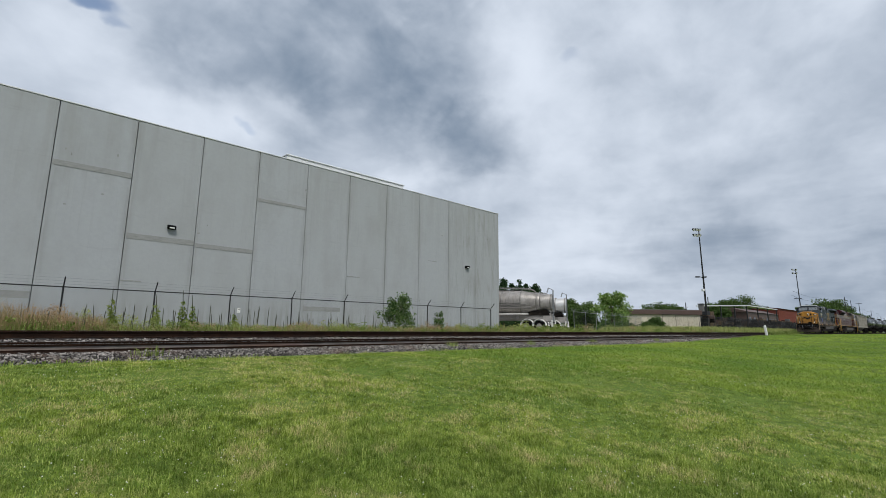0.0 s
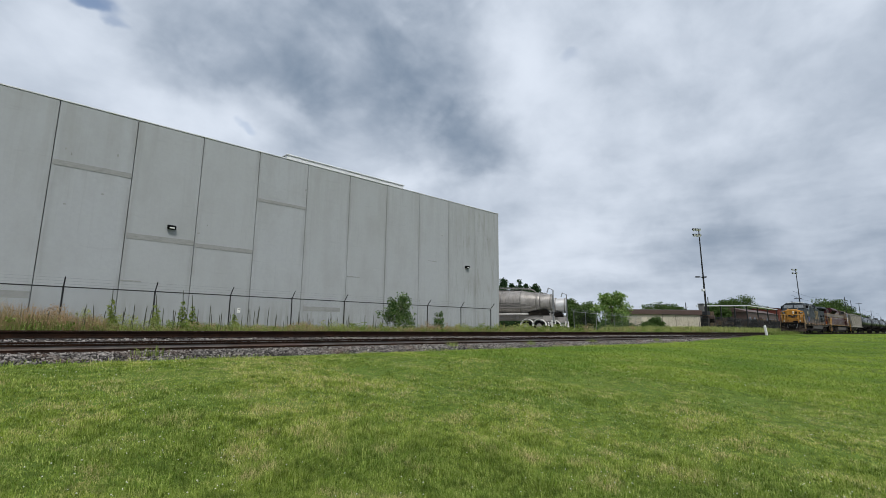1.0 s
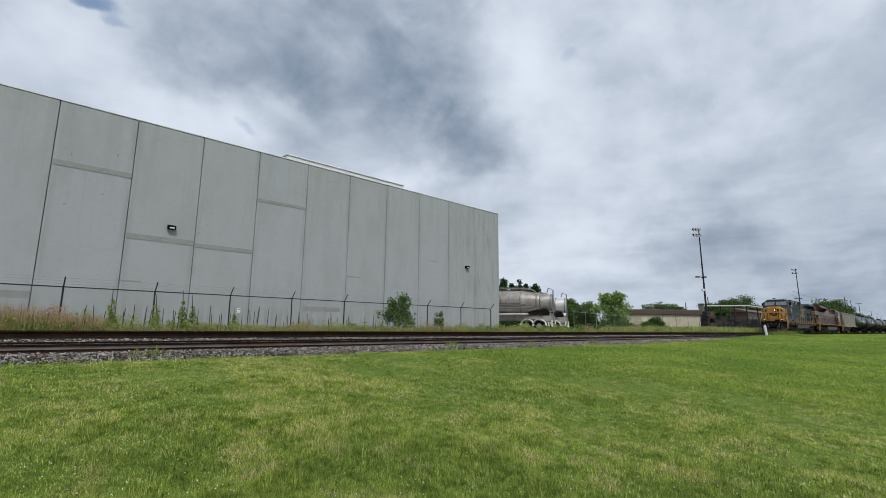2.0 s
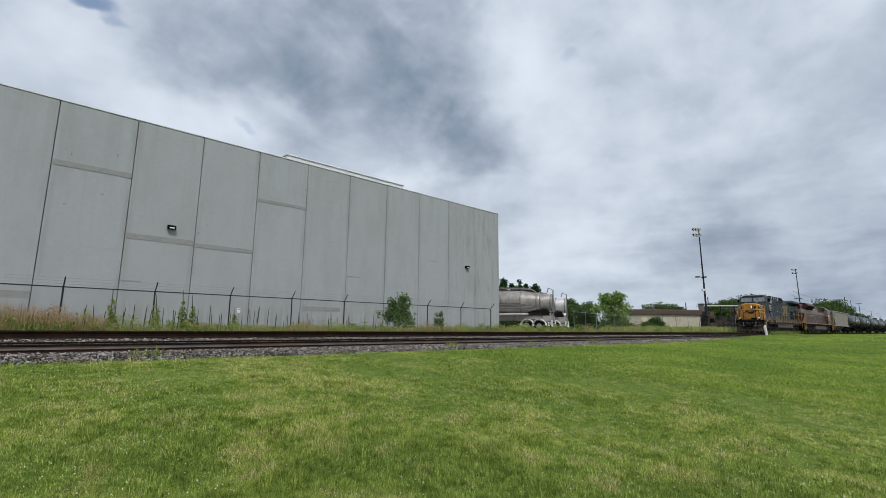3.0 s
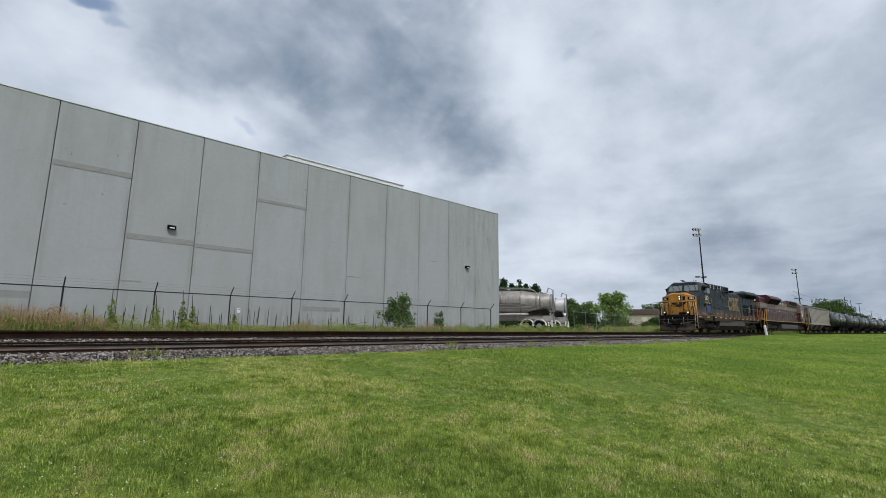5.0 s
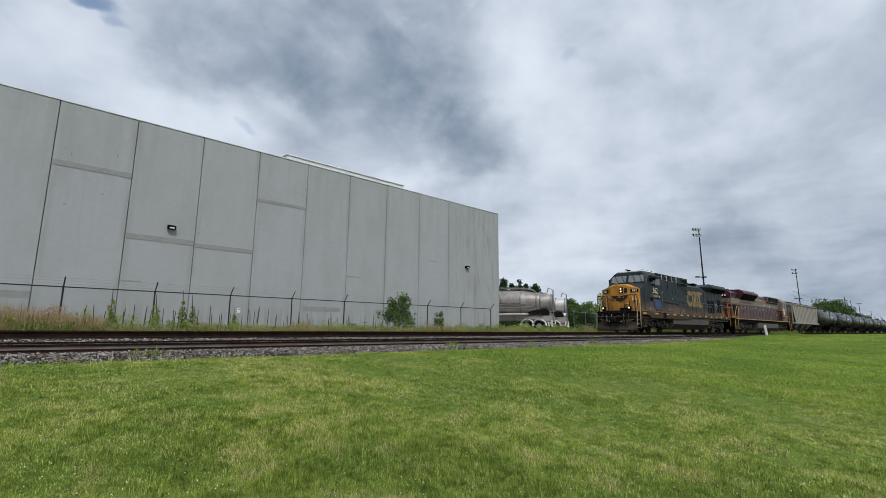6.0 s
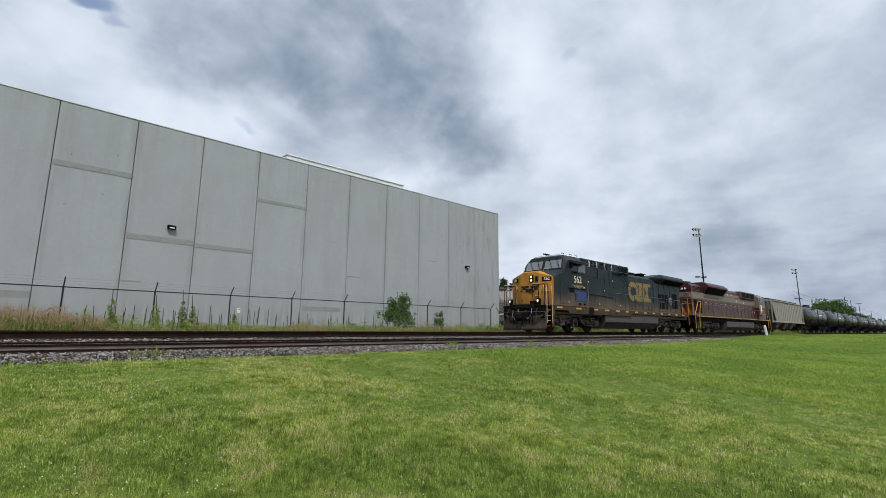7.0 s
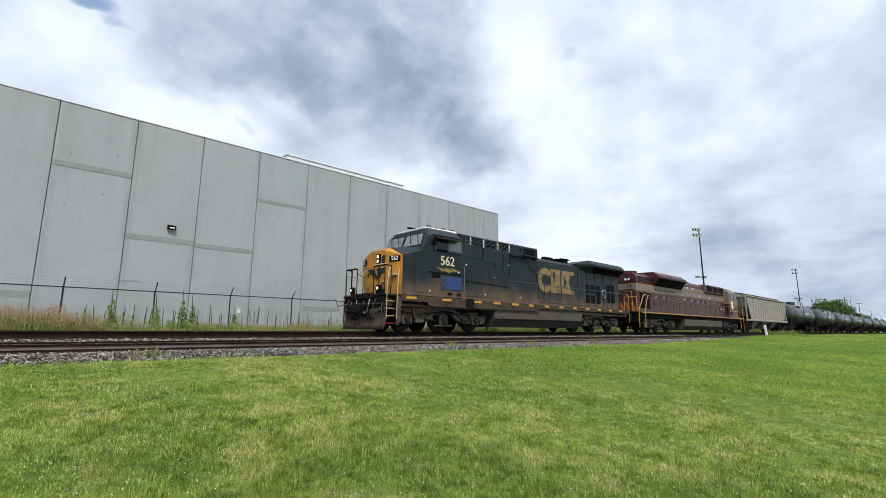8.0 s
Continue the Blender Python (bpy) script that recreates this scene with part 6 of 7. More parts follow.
def tank_car():
    v = thing("tank_car", "sooty black tank car with domed ends", "tank car", group="train on the far track")
    L, r, zc = 19.6, 1.52, 2.62
    a, b = 1.05, L - 1.05
    prof = [(0.02, a - 0.42), (0.55, a - 0.37), (1.0, a - 0.26), (1.34, a - 0.08), (r, a + 0.16), (r, b - 0.16), (1.34, b + 0.08), (1.0, b + 0.26), (0.55, b + 0.37), (0.02, b + 0.42)]
    rings = [[(x, q * math.cos(i * math.tau / 40), zc + q * math.sin(i * math.tau / 40)) for i in range(40)] for q, x in prof]
    shell = part("tank_shell", G().loft(rings), "tank", v)
    for x in (a + 0.2, b - 0.2, a + 4.2, b - 4.2):
        part("weld_band", G().loft([[(x + d, (r + e) * math.cos(i * math.tau / 40), zc + (r + e) * math.sin(i * math.tau / 40)) for i in range(40)] for d, e in ((-0.05, 0), (-0.04, 0.014), (0.04, 0.014), (0.05, 0))], True, False), "tank", shell)
    part("stub_sill", G().box(0.4, 3.6, -0.3, 0.3, 0.82, 1.15, 0.02), "grime", v)
    part("stub_sill", G().box(L - 3.6, L - 0.4, -0.3, 0.3, 0.82, 1.15, 0.02), "grime", v)
    for x in (2.6, L - 2.6):
        part("saddle", G().box(x - 0.35, x + 0.35, -1.3, 1.3, 1.0, 1.55, 0.03), "grime", v)
        for s in (-1, 1):
            part("side_step", G().box(x - 1.2, x + 1.2, s * 1.3, s * 1.52, 1.08, 1.13, 0.01), "grime", v)
        freight_truck(v, x)
    m = L / 2
    part("manway", G().cyl((m - 0.5, 0, zc + r - 0.1), (m - 0.5, 0, zc + r + 0.32), 0.42, 20).cyl((m - 0.5, 0, zc + r + 0.32), (m - 0.5, 0, zc + r + 0.38), 0.46, 20), "tank", v)
    part("valve_housing", G().cyl((m + 0.7, 0, zc + r - 0.1), (m + 0.7, 0, zc + r + 0.42), 0.5, 20), "tank", v)
    part("top_platform", G().box(m - 1.6, m + 1.7, -1.25, -0.62, zc + r - 0.32, zc + r - 0.26).box(m - 1.6, m + 1.7, 0.62, 1.25, zc + r - 0.32, zc + r - 0.26), "galv", v)
    for s in (-1, 1):
        rail = G().tube([(m - 1.6, s * 1.25, zc + r + 0.55), (m + 1.7, s * 1.25, zc + r + 0.55)], 0.022, 5)
        for x in (m - 1.6, m, m + 1.7):
            rail.cyl((x, s * 1.25, zc + r - 0.3), (x, s * 1.25, zc + r + 0.55), 0.022, 5)
        part("platform_rail", rail, "grime", v)
    lad = G()
    for i in range(9):
        lad.cyl((m - 0.22, -1.62 + 0.02 * max(0, i - 5), 1.0 + i * 0.33), (m + 0.22, -1.62 + 0.02 * max(0, i - 5), 1.0 + i * 0.33), 0.016, 5)
    lad.tube([(m - 0.22, -1.62, 0.95), (m - 0.22, -1.6, 3.9)], 0.022, 5).tube([(m + 0.22, -1.62, 0.95), (m + 0.22, -1.6, 3.9)], 0.022, 5)
    part("ladder", lad, "grime", v)
    part("side_rail", rail_line([(0.9, -1.50, 2.0), (a + 0.3, -1.60, 2.05), (b - 0.3, -1.60, 2.05), (L - 0.9, -1.50, 2.0)], 0.02), "grime", v)
    part("lettering_bar", G().box(m + 1.6, m + 3.8, -1.54, -1.50, 2.75, 2.9), "white", v, "pale unreadable lettering bar")
    for x, s in ((0.35, 1), (L - 0.35, -1)):
        part("end_platform", G().box(x - 0.25, x + 0.35, -1.45, 1.45, 1.12, 1.17), "grime", v)
        part("end_rail", rail_line([(x, -1.4, 1.15), (x, -1.4, 2.1), (x, 1.4, 2.1), (x, 1.4, 1.15)], 0.02), "grime", v)
        coupler(v, x - s * 0.2, s)
    return v


lead_locomotive()
second_locomotive()
hopper_car()
first_tank = tank_car()
TRAIN.append((first_tank, 77.0))


def wheelsets_of(vehicle):
    return [(o, o.matrix_basis.translation.x) for o in vehicle.children_recursive if o.name.split(".")[0] == "wheelset"]


for car_index in range(1, 8):
    car = copy_thing(first_tank, Matrix())
    WHEELSETS += wheelsets_of(car)
    TRAIN.append((car, 77.0 + 19.6 * car_index))

# ---------------------------------------------------------------- plants
def leaf_cloud(name, centers, radii, count, size, material, rng, flat=0.6):
    """Many small tilted leaves scattered in clumps; each leaf is a folded rhombus."""
    centers, radii = np.asarray(centers, float), np.asarray(radii, float)
    pick = rng.choice(len(centers), count, p=radii ** 2 / (radii ** 2).sum())
    d = rng.normal(size=(count, 3))
    d = np.clip(d, -1.75, 1.75) * 0.52
    p = centers[pick] + d * radii[pick][:, None] * np.array([1, 1, flat + 0.25])
    s = size * rng.uniform(0.6, 1.35, count)
    a = rng.normal(size=(count, 3))
    a /= np.linalg.norm(a, axis=1)[:, None]
    b = np.cross(a, rng.normal(size=(count, 3)))
    b /= np.linalg.norm(b, axis=1)[:, None]
    c = np.cross(a, b)
    v = np.stack([p - a * s[:, None], p + b * (0.45 * s)[:, None] + c * (0.12 * s)[:, None], p + a * s[:, None], p - b * (0.45 * s)[:, None] + c * (0.12 * s)[:, None]], 1).reshape(-1, 3)
    i = np.arange(count) * 4
    f = np.concatenate([np.stack([i, i + 1, i + 2], 1), np.stack([i, i + 2, i + 3], 1)])
    return flat_mesh(name, v, f, material)


def tree(label, x, y, z, h, width, seed, leaf="tree", count=9000, size=0.16, name="tree", trunk=0.3, group="trees"):
    rng = np.random.default_rng(seed)
    t = thing(name, label, name.replace("_", " "), pose(x, y, z), group)
    g = G()
    top = Vector((rng.uniform(-0.1, 0.1) * width, rng.uniform(-0.1, 0.1) * width, h * 0.72))
    r0 = 0.035 * h * 0.6
    g.cyl((0, 0, -0.1), top * 0.5, r0, 9, r0 * 0.7).cyl(top * 0.5, top, r0 * 0.7, 8, r0 * 0.25)
    centers, radii = [], []
    n = 26
    for i in range(n):
        a = i * 2.4 + rng.uniform(-0.4, 0.4)
        k = rng.uniform(trunk, 0.95)
        reach = width * 0.5 * (0.35 + 0.65 * math.sin(math.pi * min(0.95, max(0.12, (k - trunk) / (1 - trunk) * 0.8 + 0.2)))) * rng.uniform(0.55, 1.0)
        tip = Vector((math.cos(a) * reach, math.sin(a) * reach, h * k))
        start = top * min(0.95, k * 0.75)
        g.cyl(start, tip, r0 * 0.32, 6, r0 * 0.08)
        centers.append(tip[:])
        radii.append(width * rng.uniform(0.09, 0.18))
        centers.append((tip * 0.65 + Vector((0, 0, h * 0.25)))[:])
        radii.append(width * rng.uniform(0.09, 0.16))
    part("trunk", g, "bark", t)
    tagged(part("crown", leaf_cloud("crown", centers, radii, count, size, leaf, rng), leaf, t), kind="stuff")
    return t


def conifer(label, x, y, h, width, seed):
    rng = np.random.default_rng(seed)
    t = thing("conifer", label, "tree", pose(x, y, 1.1), "far trees")
    part("trunk", G().cyl((0, 0, 0), (0, 0, h), 0.02 * h, 7, 0.02), "bark", t)
    centers, radii = [], []
    for i in range(70):
        k = rng.uniform(0.10, 1.0)
        a = rng.uniform(0, math.tau)
        reach = width * 0.5 * (1.05 - k) * rng.uniform(0.5, 1.1)
        centers.append((math.cos(a) * reach, math.sin(a) * reach, h * k))
        radii.append(width * 0.17 * (1.3 - k))
    tagged(part("crown", leaf_cloud("crown", centers, radii, 15000, 0.22, "conifer", rng), "conifer", t), kind="stuff")


# far trees, left to right along the horizon
for i, (way, y, h, w) in enumerate(((1.201, 70, 12.6, 6.5), (1.245, 74, 12.0, 6), (1.282, 70, 12.6, 6), (1.326, 72, 12.0, 6), (1.375, 68, 12.0, 6.5))):
    conifer("dark conifer standing behind the tank trailers", way * y, y, h * 0.93, w * 1.5, 20 + i)
tree("broad dark green tree behind the yard fence", 115.0, 70, 1.1, 8.3, 9.0, 31, count=9000, size=0.32, trunk=0.2, group="far trees")
tree("broad dark green tree behind the yard fence", 127.0, 74, 1.1, 8.0, 7.0, 35, count=6000, size=0.32, trunk=0.2, group="far trees")
tree("light green leafy tree beside the yard fence", 75.5, 39.0, 1.1, 6.6, 6.6, 32, "bright_tree", 5200, 0.22, trunk=0.16)
for i, (way, y, h, w) in enumerate(((2.376, 80, 10.5, 14), (2.565, 80, 10.5, 14), (3.248, 70, 12, 13), (3.536, 85, 17, 18), (3.865, 85, 20, 24), (4.213, 85, 18, 20), (4.65, 90, 14, 20), (6.696, 60, 16, 26), (7.467, 60, 19.5, 32), (8.359, 62, 18, 30))):
    tree("dense green tree on the far side of the yard", way * y, y, 1.1, h * (1.12 if way > 6 else 1), w, 50 + i, count=16000 if way > 6 else 12000, size=0.65 if way > 6 else 0.42, trunk=0.15, group="far trees")
tree("low dense green shrub at the end of the yard fence", 66.5, 28.5, 1.05, 1.95, 3.4, 71, "tree", 9000, 0.10, "shrub", 0.02, "shrubs")

hedge_rng = np.random.default_rng(77)
hedge = thing("hedge", "dark straggling green hedge growing through the yard fence", "hedge", pose(0, 0, 1.05))
hedge_k = hedge_rng.uniform(0.38, 1, 90)
tagged(part("leaves", leaf_cloud("leaves", np.stack([45.5 + 28 * hedge_k, 28.6 + 5.6 * hedge_k, hedge_rng.uniform(0.2, 1.05, 90)], 1), hedge_rng.uniform(0.35, 0.7, 90), 7000, 0.12, "bush", hedge_rng), "bush", hedge), kind="stuff")
for hedge_index in range(3, 8):
    part("stem", G().cyl((46 + 3.6 * hedge_index, 28.7 + 0.72 * hedge_index, -0.1), (46.2 + 3.6 * hedge_index, 28.8 + 0.72 * hedge_index, 1.2), 0.05, 6, 0.02), "bark", hedge)


far_hedge = thing("hedge", "far dark green hedge row behind the yard", "hedge", pose(0, 0, 1.0))
far_k = hedge_rng.uniform(0, 1, 160)
tagged(part("leaves", leaf_cloud("leaves", np.stack([100 + 90 * far_k, 92 - 8 * far_k, hedge_rng.uniform(0.3, 3.6, 160)], 1), hedge_rng.uniform(1.0, 2.0, 160), 9000, 0.4, "tree", hedge_rng), "tree", far_hedge), kind="stuff")
for hedge_index in range(10):
    part("stem", G().cyl((101 + 9.7 * hedge_index, 92 - 0.85 * hedge_index, -0.1), (101.3 + 9.7 * hedge_index, 92 - 0.85 * hedge_index, 3.0), 0.1, 6, 0.04), "bark", far_hedge)


def fence_bush(label, x, h, w, seed, count):
    tree(label, x, Y_FENCE - 0.75, 1.06, h, w, seed, "bush", count, 0.07, "shrub", 0.12, "shrubs")


fence_bush("leafy green shrub growing at the chain-link fence", 16.05, 2.2, 2.0, 81, 2700)
fence_bush("small green sapling growing at the chain-link fence", 19.05, 1.35, 0.8, 82, 420)


# rough verge between the far track and the fence
def blades(name, x, y, z, h, w, lean, rng, material, bent=True):
    """Blades at the places given, bent in two pieces or plain."""
    n = len(x)
    a = rng.uniform(0, math.tau, n)
    d = np.stack([np.cos(a), np.sin(a), np.zeros(n)], 1)
    s = np.stack([-np.sin(a), np.cos(a), np.zeros(n)], 1) * (w / 2)[:, None]
    p = np.stack([x, y, z], 1)
    mid = p + d * (lean * h * 0.3)[:, None] + np.array([0, 0, 1]) * (h * 0.58)[:, None]
    tip = p + d * (lean * h)[:, None] + np.array([0, 0, 1]) * (h * np.sqrt(np.maximum(0.15, 1 - lean ** 2 * 0.7)))[:, None]
    if not bent:
        return flat_mesh(name, np.stack([p - s, p + s, tip], 1).reshape(-1, 3), np.arange(n * 3).reshape(-1, 3), material)
    v = np.stack([p - s, p + s, mid - s * 0.75, mid + s * 0.75, tip], 1).reshape(-1, 3)
    i = np.arange(n) * 5
    f = np.concatenate([np.stack([i, i + 1, i + 3], 1), np.stack([i, i + 3, i + 2], 1), np.stack([i + 2, i + 3, i + 4], 1)])
    return flat_mesh(name, v, f, material)


def verge():
    rng = np.random.default_rng(5)
    n = 80000
    x = rng.uniform(-14, 75, n)
    y = rng.uniform(18.4, 25.4, n)
    clump = np.sin(x * 1.7) * np.sin(x * 0.63 + 1) * 0.5 + 0.6
    h = rng.uniform(0.15, 0.62, n) * (0.55 + 0.75 * clump)
    h = np.where(x > 24, h * 0.6, np.where(x > 3, h * 0.8, h))
    me = blades("verge_weeds", x, y, ground_z(x, y) - 0.02, h, rng.uniform(0.012, 0.03, n), rng.uniform(0.1, 0.8, n), rng, "weeds")
    tagged(new("verge_weeds", me), "rough green weeds along the foot of the fence", "weeds", kind="stuff")
    n = 26000
    x = np.concatenate([rng.uniform(-14, 2.6, 17000), rng.uniform(2, 25, n - 17000)])
    y = np.where(x < 2.6, rng.uniform(19.2, 21.8, n), rng.uniform(18.6, 24.5, n))
    h = np.where(x < 2.6, rng.uniform(0.4, 1.45, n) * np.clip(1.15 - 0.13 * np.maximum(0, x + 2), 0.4, 1.2), rng.uniform(0.12, 0.5, n))
    me = blades("dry_grass", x, y, ground_z(x, y) - 0.02, h, rng.uniform(0.008, 0.016, n), rng.uniform(0.05, 0.5, n), rng, "dry")
    tagged(new("dry_grass", me), "tall dry tan grass in front of the fence", "grass", kind="stuff")
    # leafy weeds and dry seed heads in uneven mounds between the blades
    for name, leaf, label, count, size, low, high, seeds in (("verge_foliage", "weeds", "low mixed green leafy weeds along the fence", 16000, 0.045, 0.05, 0.5, 3), ("verge_flowers", "pale_weeds", "pale green flowering weeds along the fence", 12000, 0.035, 0.15, 0.65, 8), ("seed_heads", "dry", "reddish tan dry seed heads along the fence", 15000, 0.03, 0.2, 0.6, 13)):
        k = 420
        cx = rng.uniform(-14, 26, k)
        cy = rng.uniform(18.9, 21.6, k)
        mound = 0.35 + 0.65 * np.clip(0.5 + 0.5 * np.sin(cx * 1.1 + seeds) * np.sin(cx * 0.37 + seeds * 2), 0, 1)
        grown = np.where(cx < 2.6, 1.6, 1.0)
        cz = ground_z(cx, cy) + (low + (high - low) * rng.uniform(0, 1, k)) * mound * grown
        me = leaf_cloud(name, np.stack([cx, cy, cz], 1), rng.uniform(0.1, 0.3, k) * mound, count, size, leaf, rng)
        tagged(new(name, me), label, "weeds", kind="stuff")
    for name, leaf, label, count, size, high in (("yard_weeds", "weeds", "uneven green weeds before the yard", 14000, 0.07, 0.75), ("yard_flowers", "pale_weeds", "pale flowering weeds before the yard", 12000, 0.06, 0.7), ("yard_seed_heads", "dry", "tan dry seed heads before the yard", 9000, 0.05, 0.6)):
        k = 260
        cx = 27 + 100 * rng.uniform(0, 1, k) ** 1.4
        cy = rng.uniform(18.8, 25.0, k)
        mound = 0.3 + 0.7 * np.clip(0.5 + 0.6 * np.sin(cx * 0.55 + len(name)) * np.sin(cx * 0.21 + 3), 0, 1)
        me = leaf_cloud(name, np.stack([cx, cy, 1.06 + high * rng.uniform(0.1, 1, k) * mound], 1), rng.uniform(0.2, 0.55, k) * mound, count, size, leaf, rng)
        tagged(new(name, me), label, "weeds", kind="stuff")
    n = 40000
    x = 60 + 190 * rng.uniform(0, 1, n) ** 1.5
    y = rng.uniform(18.4, 33, n)
    me = blades("far_verge", x, y, np.full(n, 1.05), rng.uniform(0.3, 1.1, n), rng.uniform(0.05, 0.10, n), rng.uniform(0.1, 0.6, n), rng, "pale_weeds")
    tagged(new("far_verge", me), "rough pale green weeds along the yard", "weeds", kind="stuff")


verge()


def seed_stalk(x, y, h, seed, leafy_foot):
    rng = np.random.default_rng(seed)
    s = thing("seed_stalk", "tall dark dead weed stalk standing before the wall" if not leafy_foot else "tall green leafy weed with a dark seed spike", "weed", pose(x, y, 1.05, rng.uniform(-4, 4), rng.uniform(-5, 5), 0), "tall weeds")
    part("stem", G().cyl((0, 0, 0), (0, 0, h * 0.55), 0.008, 5).cyl((0, 0, h * 0.5), (0, 0, h * 0.92), 0.014, 6, 0.012).cyl((0, 0, h * 0.92), (0, 0, h), 0.012, 6, 0.005), "stalk", s)
    if leafy_foot:
        centers = [(0, 0, h * k) for k in (0.08, 0.2, 0.33, 0.46, 0.58, 0.7)]
        part("leaves", leaf_cloud("leaves", centers, [0.25, 0.22, 0.19, 0.16, 0.12, 0.09], 380, 0.06, "weeds", rng), "weeds", s)


stalk_rng = np.random.default_rng(9)
for sx, sh, leafs in ((2.72, 1.62, 1), (2.0, 0.9, 0), (2.35, 1.05, 0), (3.15, 1.0, 0), (3.5, 1.1, 0), (3.7, 1.05, 0), (3.95, 0.95, 0), (4.25, 1.5, 1), (4.85, 0.9, 0), (5.0, 1.0, 0), (5.25, 1.7, 1), (5.6, 1.55, 1), (5.75, 1.0, 0), (6.1, 1.15, 0), (6.35, 0.85, 0), (7.15, 1.1, 1), (7.7, 1.1, 0), (7.85, 1.2, 0), (8.0, 1.1, 0), (8.35, 1.15, 0), (8.9, 0.9, 0), (9.7, 1.0, 0), (10.0, 1.05, 0), (10.3, 0.95, 0), (11.5, 0.8, 0), (12.1, 0.9, 0), (12.6, 0.85, 0), (13.9, 0.75, 0), (1.0, 0.8, 0), (14.7, 0.8, 0)):
    seed_stalk(sx + stalk_rng.uniform(-0.05, 0.05), 20.4 + stalk_rng.uniform(-0.5, 0.6), sh * 1.05, int(sx * 100), leafs)


# ballast stones
def stones():
    rng = np.random.default_rng(3)
    # a broken block: eight uneven corners
    bv = np.array([(a, b, c) for a in (-0.62, 0.62) for b in (-0.62, 0.62) for c in (-0.62, 0.62)])
    bf = np.array([(0, 1, 3), (0, 3, 2), (4, 6, 7), (4, 7, 5), (0, 4, 5), (0, 5, 1), (2, 3, 7), (2, 7, 6), (0, 2, 6), (0, 6, 4), (1, 5, 7), (1, 7, 3)])
    prof_y = np.array([10.25, 10.75, 11.15, 13.9, 14.3, 14.8, 15.2, 17.9])
    prof_z = np.array([0.62, 0.80, 0.885, 0.885, 0.98, 1.045, 1.05, 1.085])

    def scatter(n, x0, x1, y0, y1, r0, r1, power=1.0):
        x = x0 + (x1 - x0) * rng.uniform(0, 1, n) ** power
        y = rng.uniform(y0, y1, n)
        z = np.interp(y, prof_y, prof_z) + rng.uniform(-0.01, 0.02, n)
        r = rng.uniform(r0, r1, n)
        sc = rng.uniform(0.6, 1.25, (n, 1, 3)) * r[:, None, None]
        jit = bv[None] * (1 + rng.uniform(-0.45, 0.45, (n, len(bv), 3)))
        a = rng.uniform(0, math.tau, n)
        b = rng.uniform(-0.6, 0.6, n)
        q = jit * sc
        ca, sa = np.cos(a)[:, None], np.sin(a)[:, None]
        q = np.stack([q[..., 0] * ca - q[..., 1] * sa, q[..., 0] * sa + q[..., 1] * ca, q[..., 2] * 0.8], -1)
        cb, sb = np.cos(b)[:, None], np.sin(b)[:, None]
        q = np.stack([q[..., 0] * cb - q[..., 2] * sb, q[..., 1], q[..., 0] * sb + q[..., 2] * cb], -1)
        q += np.stack([x, y, z], 1)[:, None]
        f = bf[None] + (np.arange(n) * len(bv))[:, None, None]
        return q.reshape(-1, 3), f.reshape(-1, 3)

    sets = [scatter(42000, -4, 26, 10.3, 11.75, 0.013, 0.034), scatter(6000, 24, 52, 10.5, 11.75, 0.03, 0.06), scatter(13000, -4, 34, 12.0, 13.2, 0.02, 0.042), scatter(19000, -4, 40, 13.3, 15.12, 0.02, 0.044)]
    v, f, off = [], [], 0
    for a, b in sets:
        v.append(a)
        f.append(b + off)
        off += len(a)
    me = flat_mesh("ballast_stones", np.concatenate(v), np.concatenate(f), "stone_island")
    tagged(new("ballast_stones", me), "loose grey crushed ballast stones beside the rails", "stones", kind="stuff")


stones()


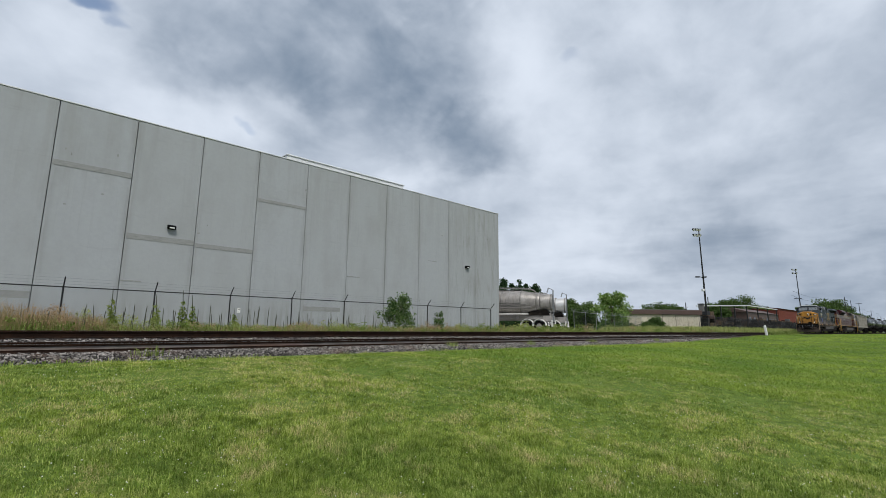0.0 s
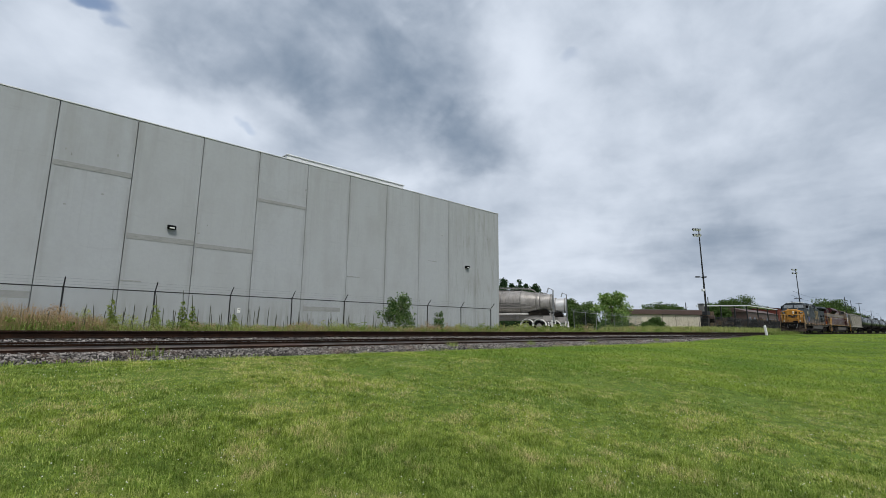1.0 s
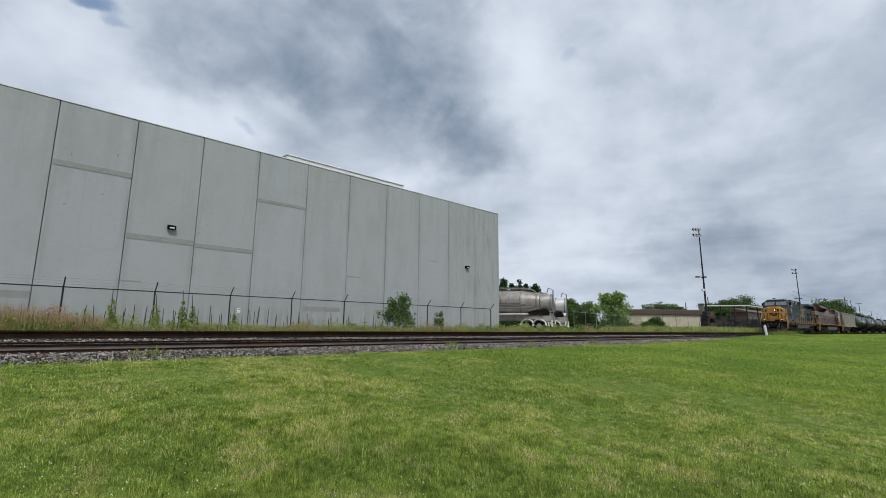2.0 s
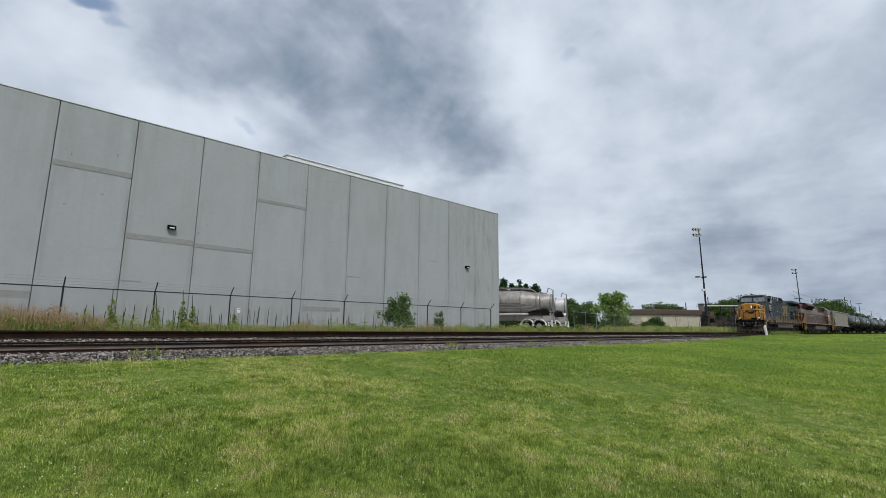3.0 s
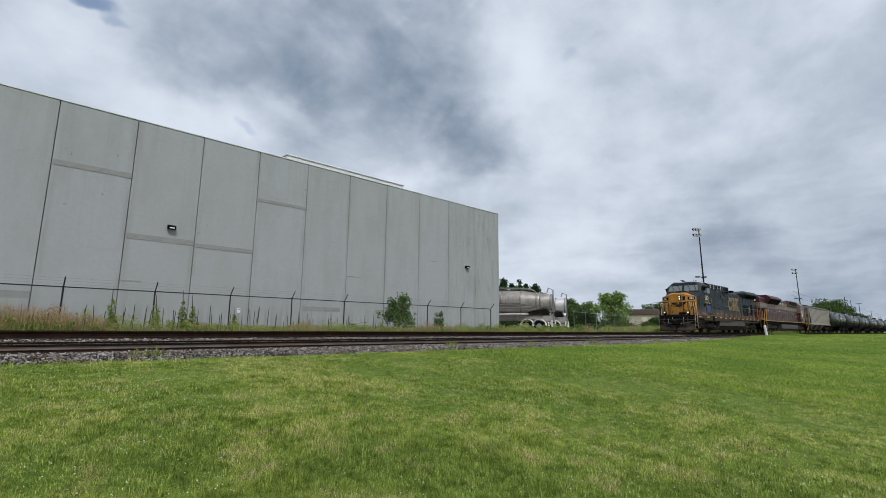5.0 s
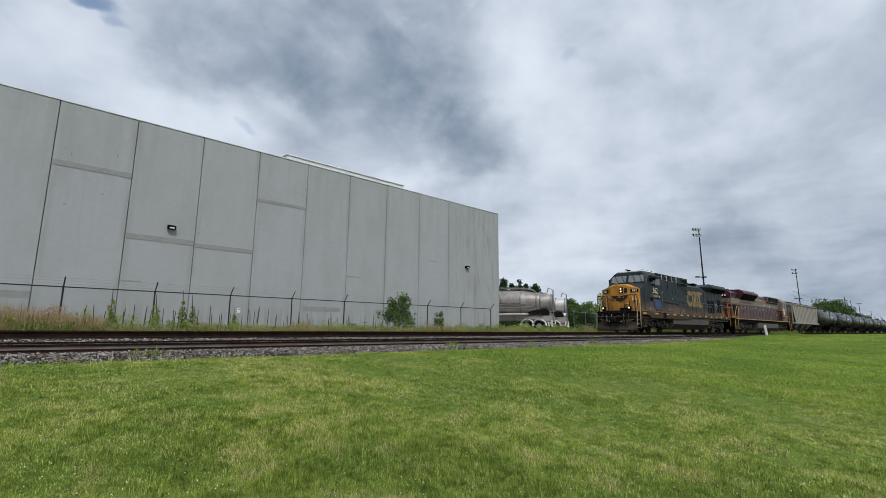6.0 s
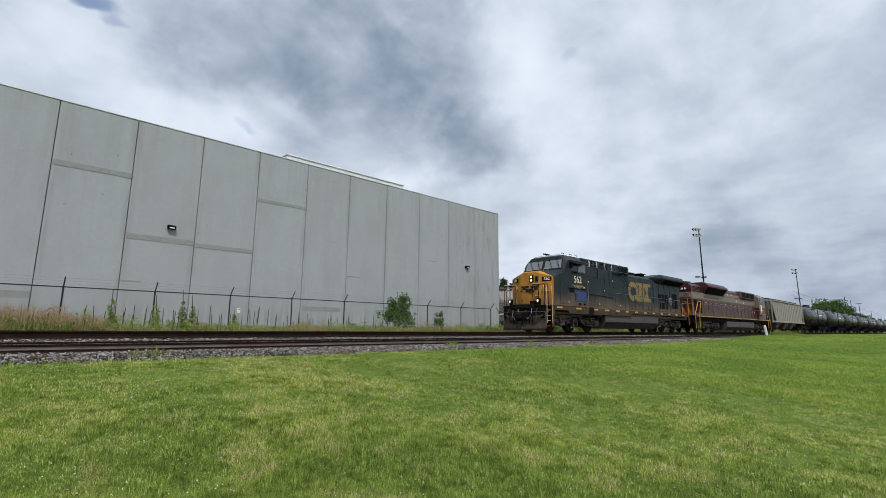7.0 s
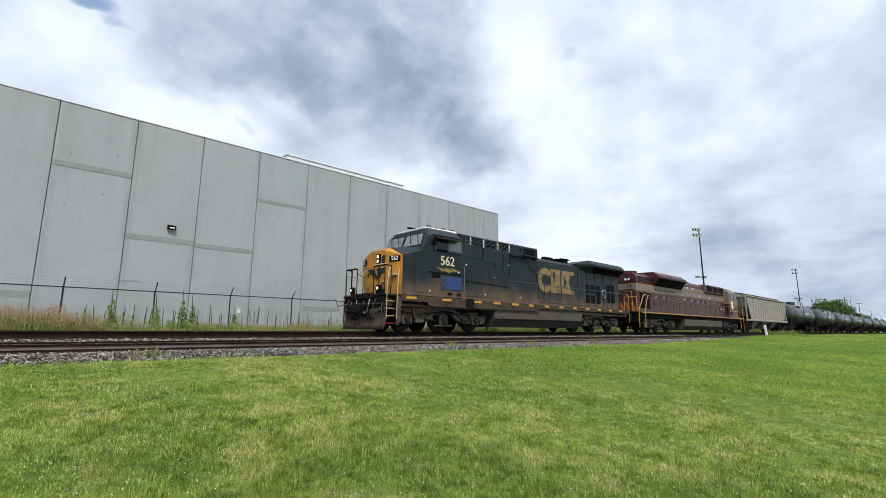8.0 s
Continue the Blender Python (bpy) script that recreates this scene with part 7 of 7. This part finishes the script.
# lawn
def lawn():
    rng = np.random.default_rng(11)

    def ring(n, r0, r1, tufts):
        r = r0 * (r1 / r0) ** rng.uniform(0, 1, n)
        a = np.radians(rng.uniform(-1, 95, n))
        x, y = r * np.cos(a), r * np.sin(a)
        if tufts:
            home = rng.integers(0, n // 8, n)
            spread = 0.026 * np.maximum(1, r[home] / 5)
            x, y, r = x[home] + rng.normal(0, 1, n) * spread, y[home] + rng.normal(0, 1, n) * spread, r[home]
        k = (y < 10.35 + 0.12 * np.sin(x * 1.9) + 0.08 * np.sin(x * 4.7)) & (y > -1.5)
        return x[k], y[k], r[k]

    x, y, r = ring(620000, 3.4, 17, True)
    tall = np.clip(0.5 + 0.5 * np.sin(x * 1.3 + 2 * np.sin(y * 0.9)) * np.sin(y * 1.6 + np.sin(x * 0.8)), 0, 1)
    knot = np.clip(np.sin(x * 4.1 + 1.7 * np.sin(y * 2.3)) * np.sin(y * 3.7 + 1.9 * np.sin(x * 2.9)), 0, 1)
    h = rng.uniform(0.025, 0.085, len(x)) * (0.55 + 0.6 * tall + 0.6 * knot)
    h = np.where(rng.uniform(0, 1, len(x)) < 0.015, h * 1.6, h)
    h = h * (1 - 0.35 * smooth01((r - 4) / 6))
    h = np.where((y > 9.9), h * 1.3, h)
    w = 0.0046 * np.maximum(1, r / 4) ** 0.8 * rng.uniform(0.6, 1.4, len(x))
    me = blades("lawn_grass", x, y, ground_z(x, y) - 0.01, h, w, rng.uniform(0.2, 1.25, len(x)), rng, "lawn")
    tagged(new("lawn_grass", me), "short green mown lawn with drier patches", "grass", kind="stuff")
    x, y, r = ring(560000, 12, 130, False)
    h = rng.uniform(0.03, 0.075, len(x))
    w = 0.028 * (r / 14) ** 0.9 * rng.uniform(0.6, 1.4, len(x))
    me = blades("far_lawn_grass", x, y, ground_z(x, y) - 0.01, h, w, rng.uniform(0.3, 1.05, len(x)), rng, "lawn_far", False)
    tagged(new("far_lawn_grass", me), "short green mown lawn towards the tracks", "grass", kind="stuff")
    n = 40000
    r = 0.25 * (28 / 0.25) ** np.sqrt(rng.uniform(0, 1, n))
    a = np.radians(rng.uniform(94, 360, n))
    x, y = r * np.cos(a), r * np.sin(a)
    k = y < 10.2
    x, y, r = x[k], y[k], r[k]
    me = blades("near_lawn_grass", x, y, ground_z(x, y) - 0.01, rng.uniform(0.04, 0.09, len(x)), 0.011 * np.maximum(1, r / 3) ** 0.8, rng.uniform(0.1, 0.9, len(x)), rng, "lawn")
    tagged(new("near_lawn_grass", me), "short green mown lawn on level ground", "grass", kind="stuff")
    # clover heads in loose drifts
    n = 0
    cx, cy = [], []
    for _ in range(80):
        a, r = math.radians(rng.uniform(5, 90)), rng.uniform(3.2, 14)
        m = int(rng.integers(4, 26))
        cx.append(r * math.cos(a) + rng.normal(0, 0.5, m))
        cy.append(r * math.sin(a) + rng.normal(0, 0.4, m))
    x, y = np.concatenate(cx), np.concatenate(cy)
    k = y < 10
    x, y = x[k], y[k]
    z = ground_z(x, y)
    v, f = [], []
    octa = np.array([(1, 0, 0), (-1, 0, 0), (0, 1, 0), (0, -1, 0), (0, 0, 1), (0, 0, -0.8)]) * 0.006
    faces = [(0, 2, 4), (2, 1, 4), (1, 3, 4), (3, 0, 4), (2, 0, 5), (1, 2, 5), (3, 1, 5), (0, 3, 5)]
    for i in range(len(x)):
        o = len(v)
        c = np.array([x[i], y[i], z[i] + rng.uniform(0.05, 0.09)])
        v += list(octa * rng.uniform(0.7, 1.3) + c)
        f += [(a + o, b + o, q + o) for a, b, q in faces]
    tagged(new("clover_heads", flat_mesh("clover_heads", v, f, "clover")), "scattered tiny white clover flowers in the lawn", "flowers", kind="stuff")
    # weeds at the edge of the ballast
    n = 7000
    x = rng.uniform(-2, 60, n)
    y = rng.uniform(10.1, 10.75, n)
    k = np.sin(x * 0.8) + np.sin(x * 2.1) + rng.uniform(-1, 1, n) > 0.2
    x, y = x[k], y[k]
    me = blades("edge_weeds", x, y, ground_z(x, y), rng.uniform(0.04, 0.12, len(x)), rng.uniform(0.008, 0.016, len(x)), rng.uniform(0.4, 1.0, len(x)), rng, "lawn")
    tagged(new("edge_weeds", me), "longer green weeds at the edge of the ballast", "weeds", kind="stuff")
    n = 1500
    x = 57.5 + rng.normal(0, 1.3, n)
    y = 11.5 + rng.normal(0, 0.5, n)
    me = blades("rail_side_weeds", x, y, np.full(n, 0.95), rng.uniform(0.2, 0.75, n) * np.exp(-((x - 57.5) / 3) ** 2), rng.uniform(0.02, 0.05, n), rng.uniform(0.2, 0.8, n), rng, "weeds")
    tagged(new("rail_side_weeds", me), "clump of bright green weeds beside the marker post", "weeds", kind="stuff")

    for wx, wy in ((10.7, 11.05), (2.2, 10.9), (19.5, 11.1), (26.0, 11.0), (6.0, 14.4), (14.8, 11.0)):
        n = 60
        x, y = wx + rng.normal(0, 0.13, n), wy + rng.normal(0, 0.08, n)
        me = blades("track_weed", x, y, np.full(n, 0.84), rng.uniform(0.08, 0.26, n), rng.uniform(0.012, 0.022, n), rng.uniform(0.2, 0.9, n), rng, "weeds")
        tagged(new("track_weed", me), "small green weed tuft growing in the ballast", "weed", "track weeds")


lawn()


for stalk_index in range(46):
    sx = 1.2 + 15.5 * (stalk_index / 46) + stalk_rng.uniform(-0.3, 0.3)
    seed_stalk(sx, 20.6 + stalk_rng.uniform(-0.6, 0.8), stalk_rng.uniform(0.55, 1.15), 3000 + stalk_index, 0)

# ---------------------------------------------------------------- what moves
def distance_left(t):
    """How far the train has still to run at a time; it slows a little on the way."""
    return SPEED * (8.0 - t) + 1.5 * float(smooth01((7.2 - t) / 7.2))


def motions():
    for vehicle, x_end in TRAIN:
        walk(vehicle, [(t / 2, pose(x_end + distance_left(t / 2), Y_FAR, RAIL_FAR)) for t in range(17)])
    start = distance_left(0.0)
    for wheelset, x in WHEELSETS:
        walk(wheelset, [(i / 15, pose(x, 0, WHEEL_R, 0, -math.degrees((start - distance_left(i / 15)) / WHEEL_R), 0)) for i in range(121)])


motions()
